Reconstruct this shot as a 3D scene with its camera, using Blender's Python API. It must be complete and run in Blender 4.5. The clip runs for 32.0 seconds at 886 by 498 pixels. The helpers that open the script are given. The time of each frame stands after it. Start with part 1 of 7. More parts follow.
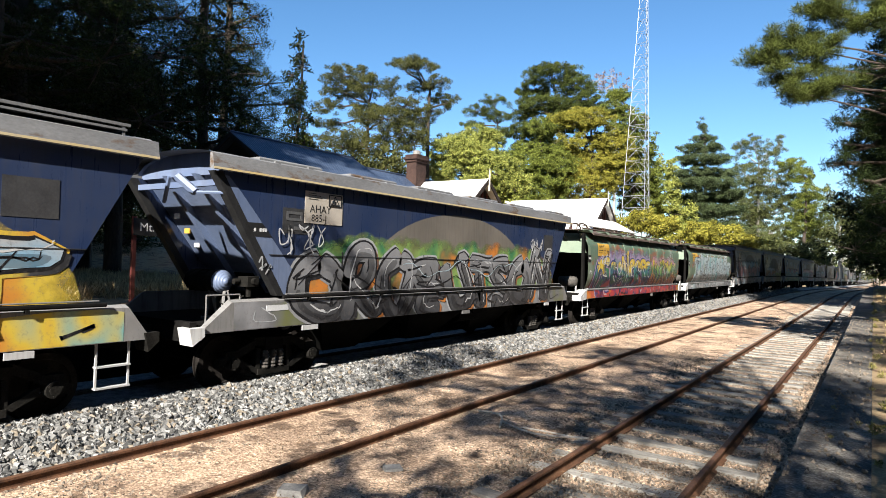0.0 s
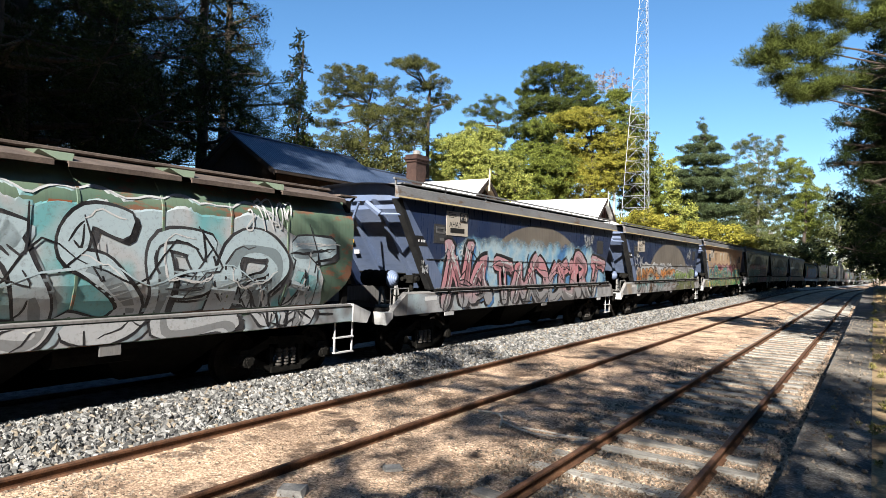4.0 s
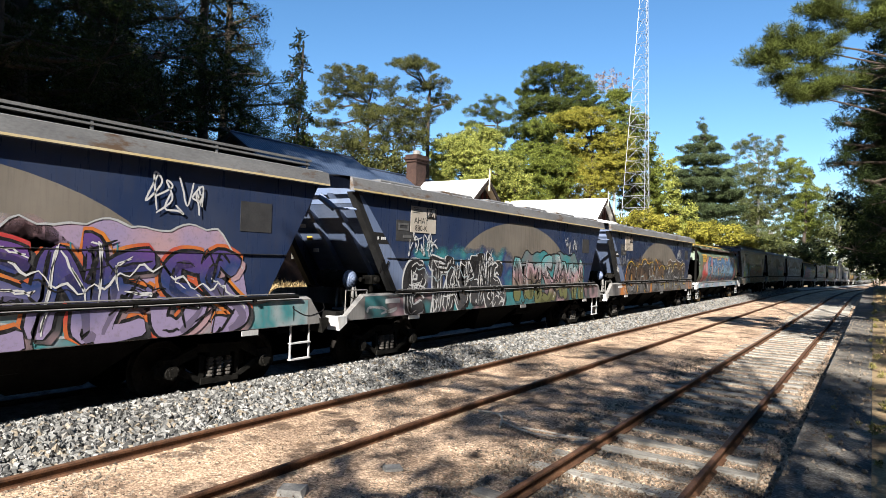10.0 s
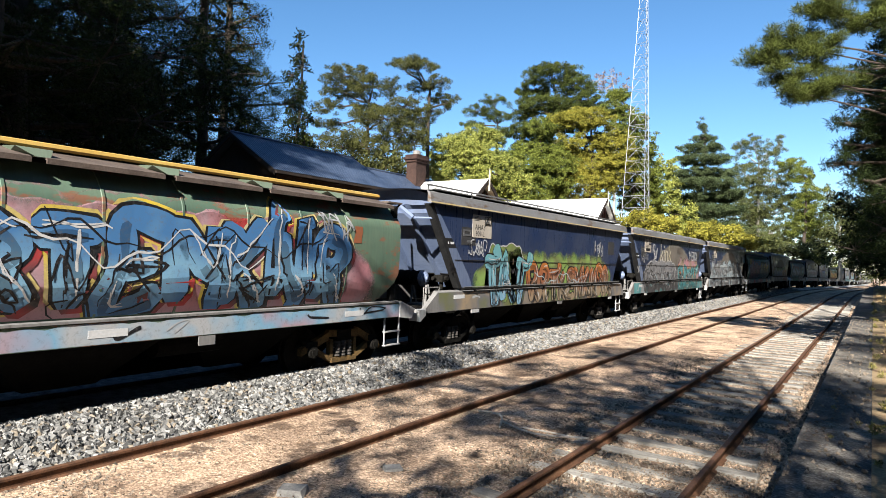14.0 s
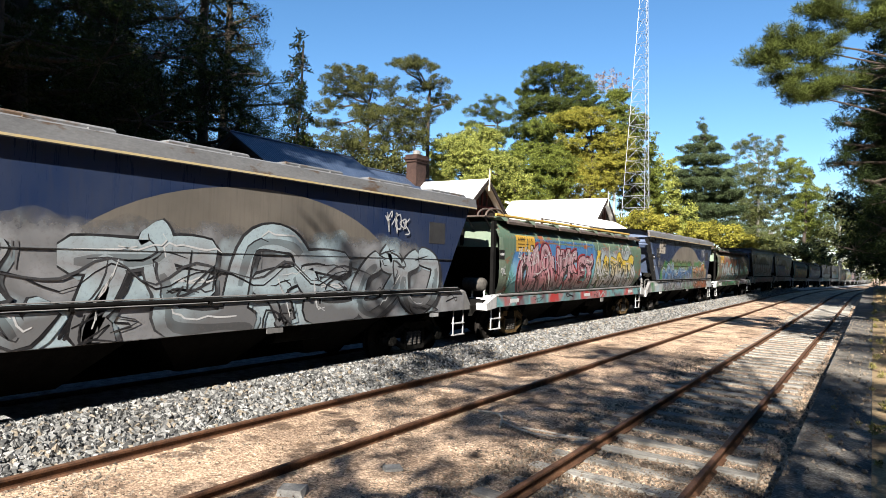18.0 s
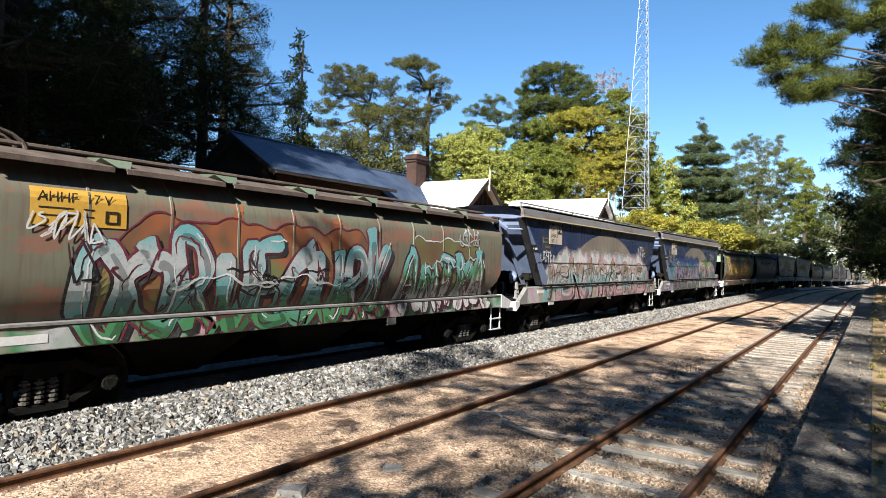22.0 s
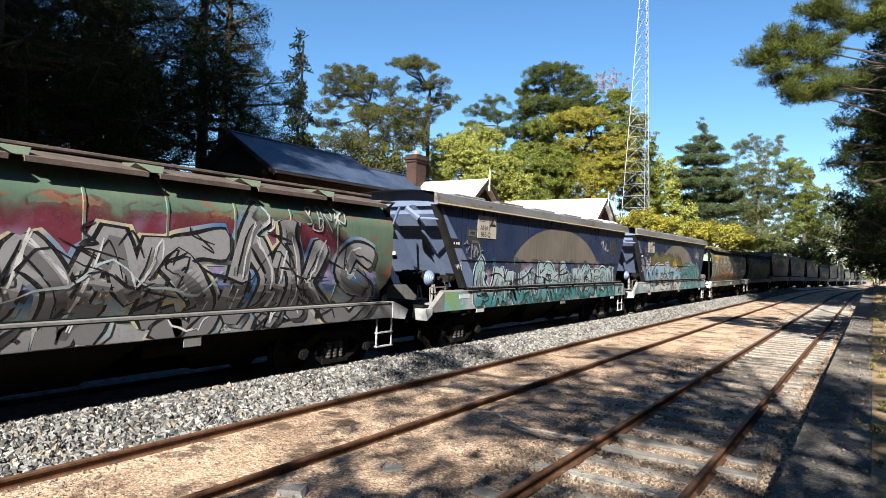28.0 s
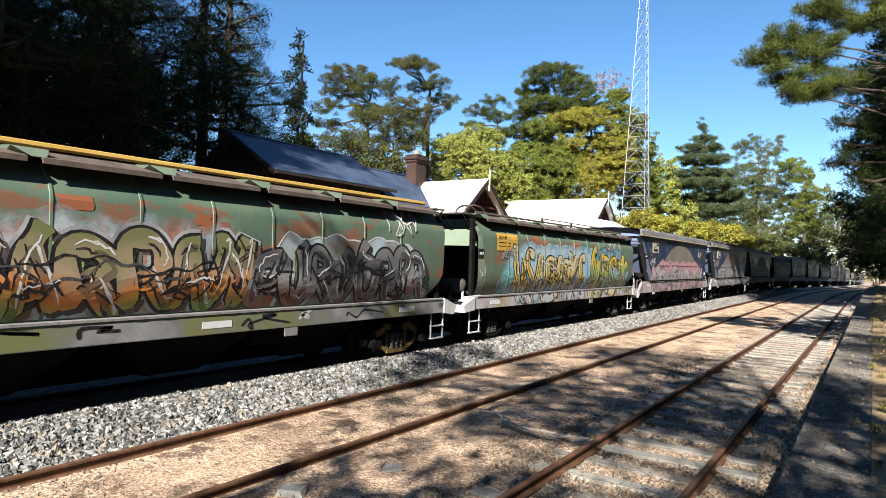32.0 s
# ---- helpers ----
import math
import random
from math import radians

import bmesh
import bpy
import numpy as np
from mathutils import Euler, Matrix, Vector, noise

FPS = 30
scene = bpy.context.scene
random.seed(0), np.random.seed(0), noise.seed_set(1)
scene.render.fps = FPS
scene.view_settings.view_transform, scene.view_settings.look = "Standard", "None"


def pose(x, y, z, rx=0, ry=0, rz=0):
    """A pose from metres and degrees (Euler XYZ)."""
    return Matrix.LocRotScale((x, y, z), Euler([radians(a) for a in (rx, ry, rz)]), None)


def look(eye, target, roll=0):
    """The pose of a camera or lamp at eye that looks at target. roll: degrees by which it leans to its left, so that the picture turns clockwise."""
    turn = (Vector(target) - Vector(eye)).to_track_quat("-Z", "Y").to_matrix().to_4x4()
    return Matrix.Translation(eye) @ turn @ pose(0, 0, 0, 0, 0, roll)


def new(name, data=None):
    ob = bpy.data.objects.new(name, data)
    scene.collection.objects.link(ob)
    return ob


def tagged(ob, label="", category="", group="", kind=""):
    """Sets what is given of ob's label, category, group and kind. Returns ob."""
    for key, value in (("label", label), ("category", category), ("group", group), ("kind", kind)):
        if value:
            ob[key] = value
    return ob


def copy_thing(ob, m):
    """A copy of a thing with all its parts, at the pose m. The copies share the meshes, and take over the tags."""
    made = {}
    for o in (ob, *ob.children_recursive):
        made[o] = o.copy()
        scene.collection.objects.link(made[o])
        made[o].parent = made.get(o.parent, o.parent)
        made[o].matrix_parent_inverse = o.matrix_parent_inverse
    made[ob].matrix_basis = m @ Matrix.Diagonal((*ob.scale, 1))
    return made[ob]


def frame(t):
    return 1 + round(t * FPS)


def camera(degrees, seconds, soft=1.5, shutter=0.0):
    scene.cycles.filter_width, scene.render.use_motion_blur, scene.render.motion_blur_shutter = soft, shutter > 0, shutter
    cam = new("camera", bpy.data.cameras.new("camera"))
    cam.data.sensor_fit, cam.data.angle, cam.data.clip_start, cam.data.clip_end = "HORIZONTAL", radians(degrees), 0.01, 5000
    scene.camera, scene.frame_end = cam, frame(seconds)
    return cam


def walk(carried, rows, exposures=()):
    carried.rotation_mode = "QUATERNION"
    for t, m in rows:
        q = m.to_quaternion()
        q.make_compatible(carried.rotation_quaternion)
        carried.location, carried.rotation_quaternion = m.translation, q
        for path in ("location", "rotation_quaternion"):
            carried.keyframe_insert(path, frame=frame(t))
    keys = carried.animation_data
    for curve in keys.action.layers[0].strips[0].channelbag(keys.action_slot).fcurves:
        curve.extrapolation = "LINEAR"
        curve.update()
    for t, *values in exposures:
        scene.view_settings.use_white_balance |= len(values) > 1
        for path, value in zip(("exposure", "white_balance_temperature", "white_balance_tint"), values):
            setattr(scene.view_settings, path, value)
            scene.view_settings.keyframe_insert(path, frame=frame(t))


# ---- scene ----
# One place: a hill station with a main line, two old sidings and a platform. The sidings run along +y, their rail tops lie at z = 0.
cam = camera(70.95, 32.0, 0.55)
EYE = Vector((0.0, 0.0, 2.45))
AIM = EYE + Vector((-0.5693, 0.8220, 0.0146)) * 10
walk(cam, [(0.0, look(EYE, AIM, 1.8)), (32.0, look(EYE, AIM, 1.8))], [(0.0, 1.85), (32.0, 1.85)])

# ---- light ----
SUN_WAY = Vector((0.44, -1.45, 1.0)).normalized()
world = bpy.data.worlds.new("sky")
scene.world = world
world.use_nodes = True
wn = world.node_tree
sky_node = wn.nodes.new("ShaderNodeTexSky")
sky_node.sky_type = "NISHITA"
sky_node.sun_disc = False
sky_node.sun_elevation = math.asin(SUN_WAY.z)
sky_node.sun_rotation = math.atan2(SUN_WAY.x, SUN_WAY.y)
sky_node.altitude = 500
sky_node.air_density = 1.0
sky_node.dust_density = 0.0
sky_node.ozone_density = 4.0
wn.nodes["Background"].inputs["Strength"].default_value = 0.0505
tint = wn.nodes.new("ShaderNodeHueSaturation")
tint.inputs["Hue"].default_value, tint.inputs["Saturation"].default_value = 0.497, 1.14
wn.links.new(sky_node.outputs[0], tint.inputs["Color"])
wn.links.new(tint.outputs[0], wn.nodes["Background"].inputs["Color"])
sun_data = bpy.data.lights.new("sun", "SUN")
sun_data.energy, sun_data.angle, sun_data.color = 5.0, radians(0.53), (1.0, 0.955, 0.88)
sun_lamp = new("sun", sun_data)
sun_lamp.matrix_world = look(SUN_WAY * 100, (0, 0, 0))


# ---- materials ----
def nodes_of(name):
    m = bpy.data.materials.new(name)
    m.use_nodes = True
    nt = m.node_tree
    return m, nt, nt.nodes["Principled BSDF"]


def add(nt, kind, **inputs):
    n = nt.nodes.new(kind)
    for k, v in inputs.items():
        n.inputs[k.replace("_", " ")].default_value = v
    return n


def ramp(nt, fac, stops):
    r = nt.nodes.new("ShaderNodeValToRGB")
    e = r.color_ramp.elements
    stops = list(stops) + ([(1.0, stops[0][1])] if len(stops) == 1 else [])
    while len(e) < len(stops):
        e.new(0.5)
    for el, (p, c) in zip(e, stops):
        el.position = p
        el.color = (*c, 1) if len(c) == 3 else c
    nt.links.new(fac, r.inputs[0])
    return r.outputs[0]


def mix(nt, fac, a, b, how="MIX"):
    n = nt.nodes.new("ShaderNodeMix")
    n.data_type = "RGBA"
    n.blend_type = how
    for sock, v in ((n.inputs[0], fac), (n.inputs[6], a), (n.inputs[7], b)):
        if hasattr(v, "links"):
            nt.links.new(v, sock)
        elif isinstance(v, (int, float)):
            sock.default_value = v
        else:
            sock.default_value = (*v, 1)
    return n.outputs[2]


def dimmed(c, k=0.62):
    """A colour scaled down so that, at the raised exposure, shaded parts come out darker."""
    return tuple(v * k for v in c)


def surface(name, dark, light, scale=3.0, grain=40.0, rough=0.8, metal=0.0, bump=0.3, spot=None, spot_amount=0.0, spot_scale=1.5, stretch=(1, 1, 1), depth=0.02, island=0.0, each=0.0, spec=0.3, pebble=0.0):
    """A worn surface: two scales of noise between two colours, a spot colour with a shape of its own, and relief."""
    m, nt, b = nodes_of(name)
    dark, light, spot = dimmed(dark), dimmed(light), dimmed(spot) if spot else None
    tc = nt.nodes.new("ShaderNodeTexCoord")
    mp = nt.nodes.new("ShaderNodeMapping")
    mp.inputs["Scale"].default_value = stretch
    nt.links.new(tc.outputs["Object"], mp.inputs[0])
    n1 = add(nt, "ShaderNodeTexNoise", Scale=scale, Detail=5.0, Roughness=0.6)
    n2 = add(nt, "ShaderNodeTexNoise", Scale=grain, Detail=3.0, Roughness=0.7)
    for n in (n1, n2):
        nt.links.new(mp.outputs[0], n.inputs["Vector"])
    both = nt.nodes.new("ShaderNodeMath")
    both.operation = "MULTIPLY_ADD"
    both.inputs[1].default_value = 0.45
    nt.links.new(n2.outputs["Fac"], both.inputs[0])
    half = nt.nodes.new("ShaderNodeMath")
    half.operation = "MULTIPLY"
    half.inputs[1].default_value = 0.55
    nt.links.new(n1.outputs["Fac"], half.inputs[0])
    nt.links.new(half.outputs[0], both.inputs[2])
    col = ramp(nt, both.outputs[0], [(0.34, dark), (0.66, light)])
    if spot:
        n3 = add(nt, "ShaderNodeTexNoise", Scale=spot_scale, Detail=6.0, Roughness=0.65)
        nt.links.new(mp.outputs[0], n3.inputs["Vector"])
        f = ramp(nt, n3.outputs["Fac"], [(0.62 - spot_amount * 0.3, (0, 0, 0)), (0.70 - spot_amount * 0.3, (1, 1, 1))])
        col = mix(nt, f, col, spot)
    if pebble:
        vo = add(nt, "ShaderNodeTexVoronoi", Scale=pebble)
        nt.links.new(mp.outputs[0], vo.inputs["Vector"])
        grey = nt.nodes.new("ShaderNodeSeparateColor")
        nt.links.new(vo.outputs["Color"], grey.inputs[0])
        col = mix(nt, 1.0, col, ramp(nt, grey.outputs[0], [(0.0, (0.72, 0.66, 0.60)), (0.55, (1.22, 1.18, 1.12)), (0.85, (1.45, 1.42, 1.36)), (1.0, (1.9, 1.9, 1.86))]), "MULTIPLY")
        col = mix(nt, 1.0, col, ramp(nt, vo.outputs["Distance"], [(0.4, (1, 1, 1)), (0.85, (0.55, 0.52, 0.50))]), "MULTIPLY")
    if island or each:
        if island:
            src = nt.nodes.new("ShaderNodeNewGeometry").outputs["Random Per Island"]
        else:
            src = nt.nodes.new("ShaderNodeObjectInfo").outputs["Random"]
        a = max(island, each)
        g = ramp(nt, src, [(0.0, (1 - a,) * 3), (1.0, (1 + a,) * 3)])
        col = mix(nt, 1.0, col, g, "MULTIPLY")
    nt.links.new(col, b.inputs["Base Color"])
    b.inputs["Roughness"].default_value = rough
    b.inputs["Metallic"].default_value = metal
    b.inputs["Specular IOR Level"].default_value = spec
    if bump:
        bp = add(nt, "ShaderNodeBump", Strength=bump, Distance=depth)
        nt.links.new(both.outputs[0], bp.inputs["Height"])
        nt.links.new(bp.outputs[0], b.inputs["Normal"])
    return m


def leafy(name, dark, light, through_light=0.25):
    """Leaves: each island its own tone, a little light passes through."""
    m, nt, b = nodes_of(name)
    dark, light = dimmed(dark), dimmed(light)
    src = nt.nodes.new("ShaderNodeNewGeometry").outputs["Random Per Island"]
    tc = nt.nodes.new("ShaderNodeTexCoord")
    n1 = add(nt, "ShaderNodeTexNoise", Scale=0.35, Detail=3.0)
    nt.links.new(tc.outputs["Object"], n1.inputs["Vector"])
    a = nt.nodes.new("ShaderNodeMath")
    a.operation = "MULTIPLY_ADD"
    a.inputs[1].default_value = 0.5
    nt.links.new(src, a.inputs[0])
    h = nt.nodes.new("ShaderNodeMath")
    h.operation = "MULTIPLY"
    h.inputs[1].default_value = 0.6
    nt.links.new(n1.outputs["Fac"], h.inputs[0])
    nt.links.new(h.outputs[0], a.inputs[2])
    col = ramp(nt, a.outputs[0], [(0.25, dark), (0.72, tuple(1.3 * v for v in light))])
    nt.links.new(col, b.inputs["Base Color"])
    b.inputs["Roughness"].default_value = 0.6
    b.inputs["Specular IOR Level"].default_value = 0.06
    t = nt.nodes.new("ShaderNodeBsdfTranslucent")
    nt.links.new(col, t.inputs["Color"])
    mx = nt.nodes.new("ShaderNodeMixShader")
    mx.inputs[0].default_value = through_light * 0.55
    nt.links.new(b.outputs[0], mx.inputs[1])
    nt.links.new(t.outputs[0], mx.inputs[2])
    nt.links.new(mx.outputs[0], nt.nodes["Material Output"].inputs[0])
    return m


def faded_paint(name, base, streak, rough=0.45, dirt=(0.16, 0.13, 0.10), amount=0.5, each=0.10, rust=None):
    """Old wagon paint: vertical rain streaks, a slow fading, fine dirt, weak gloss."""
    m, nt, b = nodes_of(name)
    base, streak, dirt = dimmed(base), dimmed(streak), dimmed(dirt)
    tc = nt.nodes.new("ShaderNodeTexCoord")
    mp = nt.nodes.new("ShaderNodeMapping")
    mp.inputs["Scale"].default_value = (1.0, 5.0, 0.45)
    nt.links.new(tc.outputs["Object"], mp.inputs[0])
    n1 = add(nt, "ShaderNodeTexNoise", Scale=2.2, Detail=6.0, Roughness=0.65)
    nt.links.new(mp.outputs[0], n1.inputs["Vector"])
    n2 = add(nt, "ShaderNodeTexNoise", Scale=0.9, Detail=4.0, Roughness=0.6)
    nt.links.new(tc.outputs["Object"], n2.inputs["Vector"])
    n3 = add(nt, "ShaderNodeTexNoise", Scale=26.0, Detail=4.0, Roughness=0.7)
    nt.links.new(tc.outputs["Object"], n3.inputs["Vector"])
    col = mix(nt, ramp(nt, n2.outputs["Fac"], [(0.35, (0, 0, 0)), (0.7, (1, 1, 1))]), base, streak)
    col = mix(nt, ramp(nt, n1.outputs["Fac"], [(0.50, (0, 0, 0)), (0.78, (amount,) * 3)]), col, dirt)
    col = mix(nt, ramp(nt, n3.outputs["Fac"], [(0.60, (0, 0, 0)), (0.75, (amount * 0.6,) * 3)]), col, dirt)
    if rust:
        mr = nt.nodes.new("ShaderNodeMapping")
        mr.inputs["Scale"].default_value = (1.0, 0.55, 1.5)
        nt.links.new(tc.outputs["Object"], mr.inputs[0])
        n4 = add(nt, "ShaderNodeTexNoise", Scale=1.5, Detail=8.0, Roughness=0.72)
        nt.links.new(mr.outputs[0], n4.inputs["Vector"])
        col = mix(nt, ramp(nt, n4.outputs["Fac"], [(0.53, (0, 0, 0)), (0.58, (0.85,) * 3)]), col, dimmed(rust))
    src = nt.nodes.new("ShaderNodeObjectInfo").outputs["Random"]
    col = mix(nt, 1.0, col, ramp(nt, src, [(0.0, (1 - each,) * 3), (1.0, (1 + each,) * 3)]), "MULTIPLY")
    nt.links.new(col, b.inputs["Base Color"])
    r = ramp(nt, n1.outputs["Fac"], [(0.3, (rough,) * 3), (0.8, (min(1, rough + 0.35),) * 3)])
    nt.links.new(r, b.inputs["Roughness"])
    bp = add(nt, "ShaderNodeBump", Strength=0.12, Distance=0.01)
    nt.links.new(n2.outputs["Fac"], bp.inputs["Height"])
    nt.links.new(bp.outputs[0], b.inputs["Normal"])
    return m


SAND = surface("sandy_ground", (0.17, 0.113, 0.078), (0.94, 0.70, 0.51), 0.9, 42, 0.95, bump=1.0, spot=(0.17, 0.115, 0.08), spot_amount=0.3, spot_scale=1.6, depth=0.04, pebble=34)
BED = surface("grey_ballast_bed", (0.08, 0.08, 0.08), (0.62, 0.61, 0.59), 6, 30, 0.95, bump=1.0, depth=0.05)
def broken_stone(name, stops):
    """Crushed stone: each piece takes its own tone, with grain and rough faces."""
    m, nt, b = nodes_of(name)
    src = nt.nodes.new("ShaderNodeNewGeometry").outputs["Random Per Island"]
    col = ramp(nt, src, [(p, dimmed(c)) for p, c in stops])
    tc = nt.nodes.new("ShaderNodeTexCoord")
    n1 = add(nt, "ShaderNodeTexNoise", Scale=45.0, Detail=4.0, Roughness=0.7)
    nt.links.new(tc.outputs["Object"], n1.inputs["Vector"])
    col = mix(nt, 1.0, col, ramp(nt, n1.outputs["Fac"], [(0.3, (0.55,) * 3), (0.7, (1.2,) * 3)]), "MULTIPLY")
    nt.links.new(col, b.inputs["Base Color"])
    b.inputs["Roughness"].default_value = 0.9
    b.inputs["Specular IOR Level"].default_value = 0.2
    bp = add(nt, "ShaderNodeBump", Strength=0.6, Distance=0.01)
    nt.links.new(n1.outputs["Fac"], bp.inputs["Height"])
    nt.links.new(bp.outputs[0], b.inputs["Normal"])
    return m


STONE = broken_stone("crushed_granite", [(0.0, (0.05, 0.05, 0.05)), (0.25, (0.14, 0.137, 0.13)), (0.55, (0.25, 0.245, 0.235)), (0.8, (0.46, 0.45, 0.43)), (0.9, (0.23, 0.18, 0.125)), (1.0, (0.38, 0.33, 0.265))])
PEBBLE = surface("brown_pebbles", (0.10, 0.075, 0.055), (0.38, 0.31, 0.24), 9, 60, 0.95, bump=0.3, island=0.5)
LITTER = surface("fallen_leaf_litter", (0.06, 0.035, 0.02), (0.32, 0.20, 0.11), 5, 40, 0.9, bump=0.0, island=0.5)
RUST = surface("rusted_rail_steel", (0.055, 0.028, 0.018), (0.24, 0.115, 0.06), 5, 45, 0.75, 0.2, bump=0.5, depth=0.006)
SHINY_RAIL = surface("worn_rail_steel", (0.10, 0.09, 0.085), (0.35, 0.33, 0.31), 5, 45, 0.4, 0.7, bump=0.3, depth=0.004)
SLEEPER_WOOD = surface("weathered_grey_timber", (0.13, 0.12, 0.10), (0.46, 0.43, 0.385), 3, 30, 0.92, bump=0.8, stretch=(0.6, 7, 7), depth=0.015, each=0.25)
ASPHALT = surface("grey_asphalt", (0.04, 0.04, 0.04), (0.20, 0.19, 0.18), 1.6, 55, 0.92, bump=0.8, spot=(0.24, 0.22, 0.19), spot_amount=0.3, spot_scale=0.8, depth=0.015, pebble=48)
CONCRETE = surface("old_concrete", (0.16, 0.155, 0.145), (0.42, 0.40, 0.37), 2, 40, 0.9, bump=0.4, spot=(0.10, 0.09, 0.08), spot_amount=0.3)
DRY_EARTH = surface("dry_straw_earth", (0.22, 0.15, 0.08), (0.55, 0.40, 0.22), 1.5, 30, 0.95, bump=0.6, spot=(0.16, 0.10, 0.055), spot_amount=0.4, depth=0.04)
HILL = surface("wooded_hill", (0.02, 0.03, 0.012), (0.10, 0.12, 0.045), 0.12, 1.5, 0.95, bump=0.6, depth=1.0)
BARK = surface("dark_bark", (0.03, 0.022, 0.017), (0.14, 0.105, 0.08), 3, 25, 0.95, bump=1.0, stretch=(4, 4, 0.8), depth=0.04)
PALE_BARK = surface("pale_gum_bark", (0.30, 0.27, 0.23), (0.62, 0.58, 0.52), 1.5, 12, 0.85, bump=0.4, stretch=(3, 3, 0.7))
# needles near black, the shade they hang in is part of the colour
PINE = leafy("shade_dark_pine_needles", (0.004, 0.007, 0.003), (0.024, 0.036, 0.010), 0.06)
# station pines: their deep shade is put into the needle colour
STATION_PINE = leafy("shade_dark_tufted_needles", (0.005, 0.008, 0.003), (0.042, 0.056, 0.014), 0.06)
# lighter needle colour, with the sun on the bough put in
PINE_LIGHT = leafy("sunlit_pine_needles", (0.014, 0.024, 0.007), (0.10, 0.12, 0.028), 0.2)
CYPRESS = leafy("cypress_foliage", (0.016, 0.028, 0.007), (0.20, 0.23, 0.045), 0.25)
GUM = leafy("gum_leaves", (0.020, 0.030, 0.012), (0.155, 0.17, 0.06), 0.3)
OLD_PINE = leafy("old_pine_needles", (0.008, 0.012, 0.004), (0.105, 0.108, 0.033), 0.15)
LIME = leafy("light_green_leaves", (0.06, 0.08, 0.016), (0.38, 0.40, 0.10), 0.35)
YELLOW_LEAF = leafy("yellow_green_leaves", (0.05, 0.055, 0.010), (0.35, 0.32, 0.055), 0.3)
BLUE_GREEN = leafy("blue_green_needles", (0.012, 0.022, 0.010), (0.105, 0.135, 0.06), 0.2)
RUSSET = leafy("russet_leaves", (0.10, 0.06, 0.04), (0.34, 0.22, 0.16), 0.3)
GRASS = leafy("verge_grass", (0.05, 0.06, 0.015), (0.32, 0.28, 0.10), 0.3)
STRAW = leafy("dry_grass", (0.30, 0.21, 0.10), (0.68, 0.52, 0.28), 0.3)

BLUE_GREY = faded_paint("faded_navy_blue_paint", (0.020, 0.038, 0.100), (0.046, 0.062, 0.115), 0.2, dirt=(0.045, 0.045, 0.055))
TAN = faded_paint("faded_tan_paint", (0.17, 0.15, 0.125), (0.24, 0.21, 0.175), 0.5, dirt=(0.10, 0.088, 0.078))
BEIGE = faded_paint("faded_apricot_paint", (0.50, 0.33, 0.20), (0.56, 0.42, 0.28), 0.5, dirt=(0.26, 0.20, 0.15))
LILAC_GREY = faded_paint("pale_blue_paint", (0.13, 0.18, 0.31), (0.20, 0.25, 0.37), 0.35, dirt=(0.08, 0.09, 0.12))
ROOF_GREY = surface("weathered_grey_paint", (0.14, 0.14, 0.145), (0.25, 0.25, 0.252), 1.6, 24, 0.55, bump=0.1, spot=(0.13, 0.085, 0.055), spot_amount=0.2, spot_scale=2.2, stretch=(1, 0.5, 1.4), depth=0.006, each=0.12)
ROOF_SHEET = surface("grey_roof_sheet", (0.15, 0.15, 0.155), (0.30, 0.30, 0.30), 2, 20, 0.6, 0.2, bump=0.2)
YELLOW = faded_paint("faded_yellow_paint", (0.60, 0.36, 0.07), (0.66, 0.44, 0.12), 0.5, dirt=(0.35, 0.22, 0.08))
STRIPE = faded_paint("worn_cream_stripe_paint", (0.50, 0.37, 0.16), (0.52, 0.44, 0.28), 0.55, dirt=(0.33, 0.29, 0.24), amount=0.9)
SILL_GREY = faded_paint("dirty_grey_paint", (0.20, 0.195, 0.19), (0.30, 0.29, 0.28), 0.6, dirt=(0.07, 0.06, 0.05), amount=0.8)
GREEN = faded_paint("faded_green_paint", (0.085, 0.15, 0.105), (0.15, 0.21, 0.14), 0.5, dirt=(0.08, 0.085, 0.06), rust=(0.25, 0.095, 0.05))
PALE_GREEN = faded_paint("pale_green_paint", (0.17, 0.235, 0.165), (0.23, 0.285, 0.205), 0.5, dirt=(0.11, 0.12, 0.085))
RUSTY_GREEN = faded_paint("rust_stained_green_paint", (0.15, 0.13, 0.095), (0.17, 0.19, 0.13), 0.55, dirt=(0.13, 0.07, 0.045), amount=0.9, rust=(0.26, 0.12, 0.08))
BROWN_STEEL = surface("rust_brown_walkway_steel", (0.06, 0.043, 0.035), (0.19, 0.145, 0.12), 3, 30, 0.85, 0.1, bump=0.3)
# sooty steel, taken darker still for the shade under the wagons
BLACK_STEEL = surface("soot_and_shade_black_steel", (0.004, 0.004, 0.004), (0.016, 0.015, 0.014), 4, 30, 0.95, 0.0, bump=0.3, spec=0.06)
WHITE = faded_paint("scuffed_white_paint", (0.52, 0.52, 0.52), (0.66, 0.66, 0.65), 0.5, dirt=(0.20, 0.18, 0.16), amount=0.6)
# wheel colour lowered for the shade the wheels run in
WHEEL_STEEL = surface("shade_dark_wheel_steel", (0.008, 0.007, 0.006), (0.035, 0.03, 0.027), 6, 40, 0.85, 0.0, bump=0.2, spec=0.08)
SPRING = surface("dusty_spring_steel", (0.03, 0.028, 0.025), (0.15, 0.135, 0.12), 8, 50, 0.8, 0.1, bump=0.2)
# dusty steel with the shade beneath the wagon put into its colour
BOGIE_STEEL = surface("dusty_shade_dark_bogie_steel", (0.004, 0.004, 0.0035), (0.026, 0.024, 0.021), 5, 40, 0.95, 0.0, bump=0.3, spec=0.06)
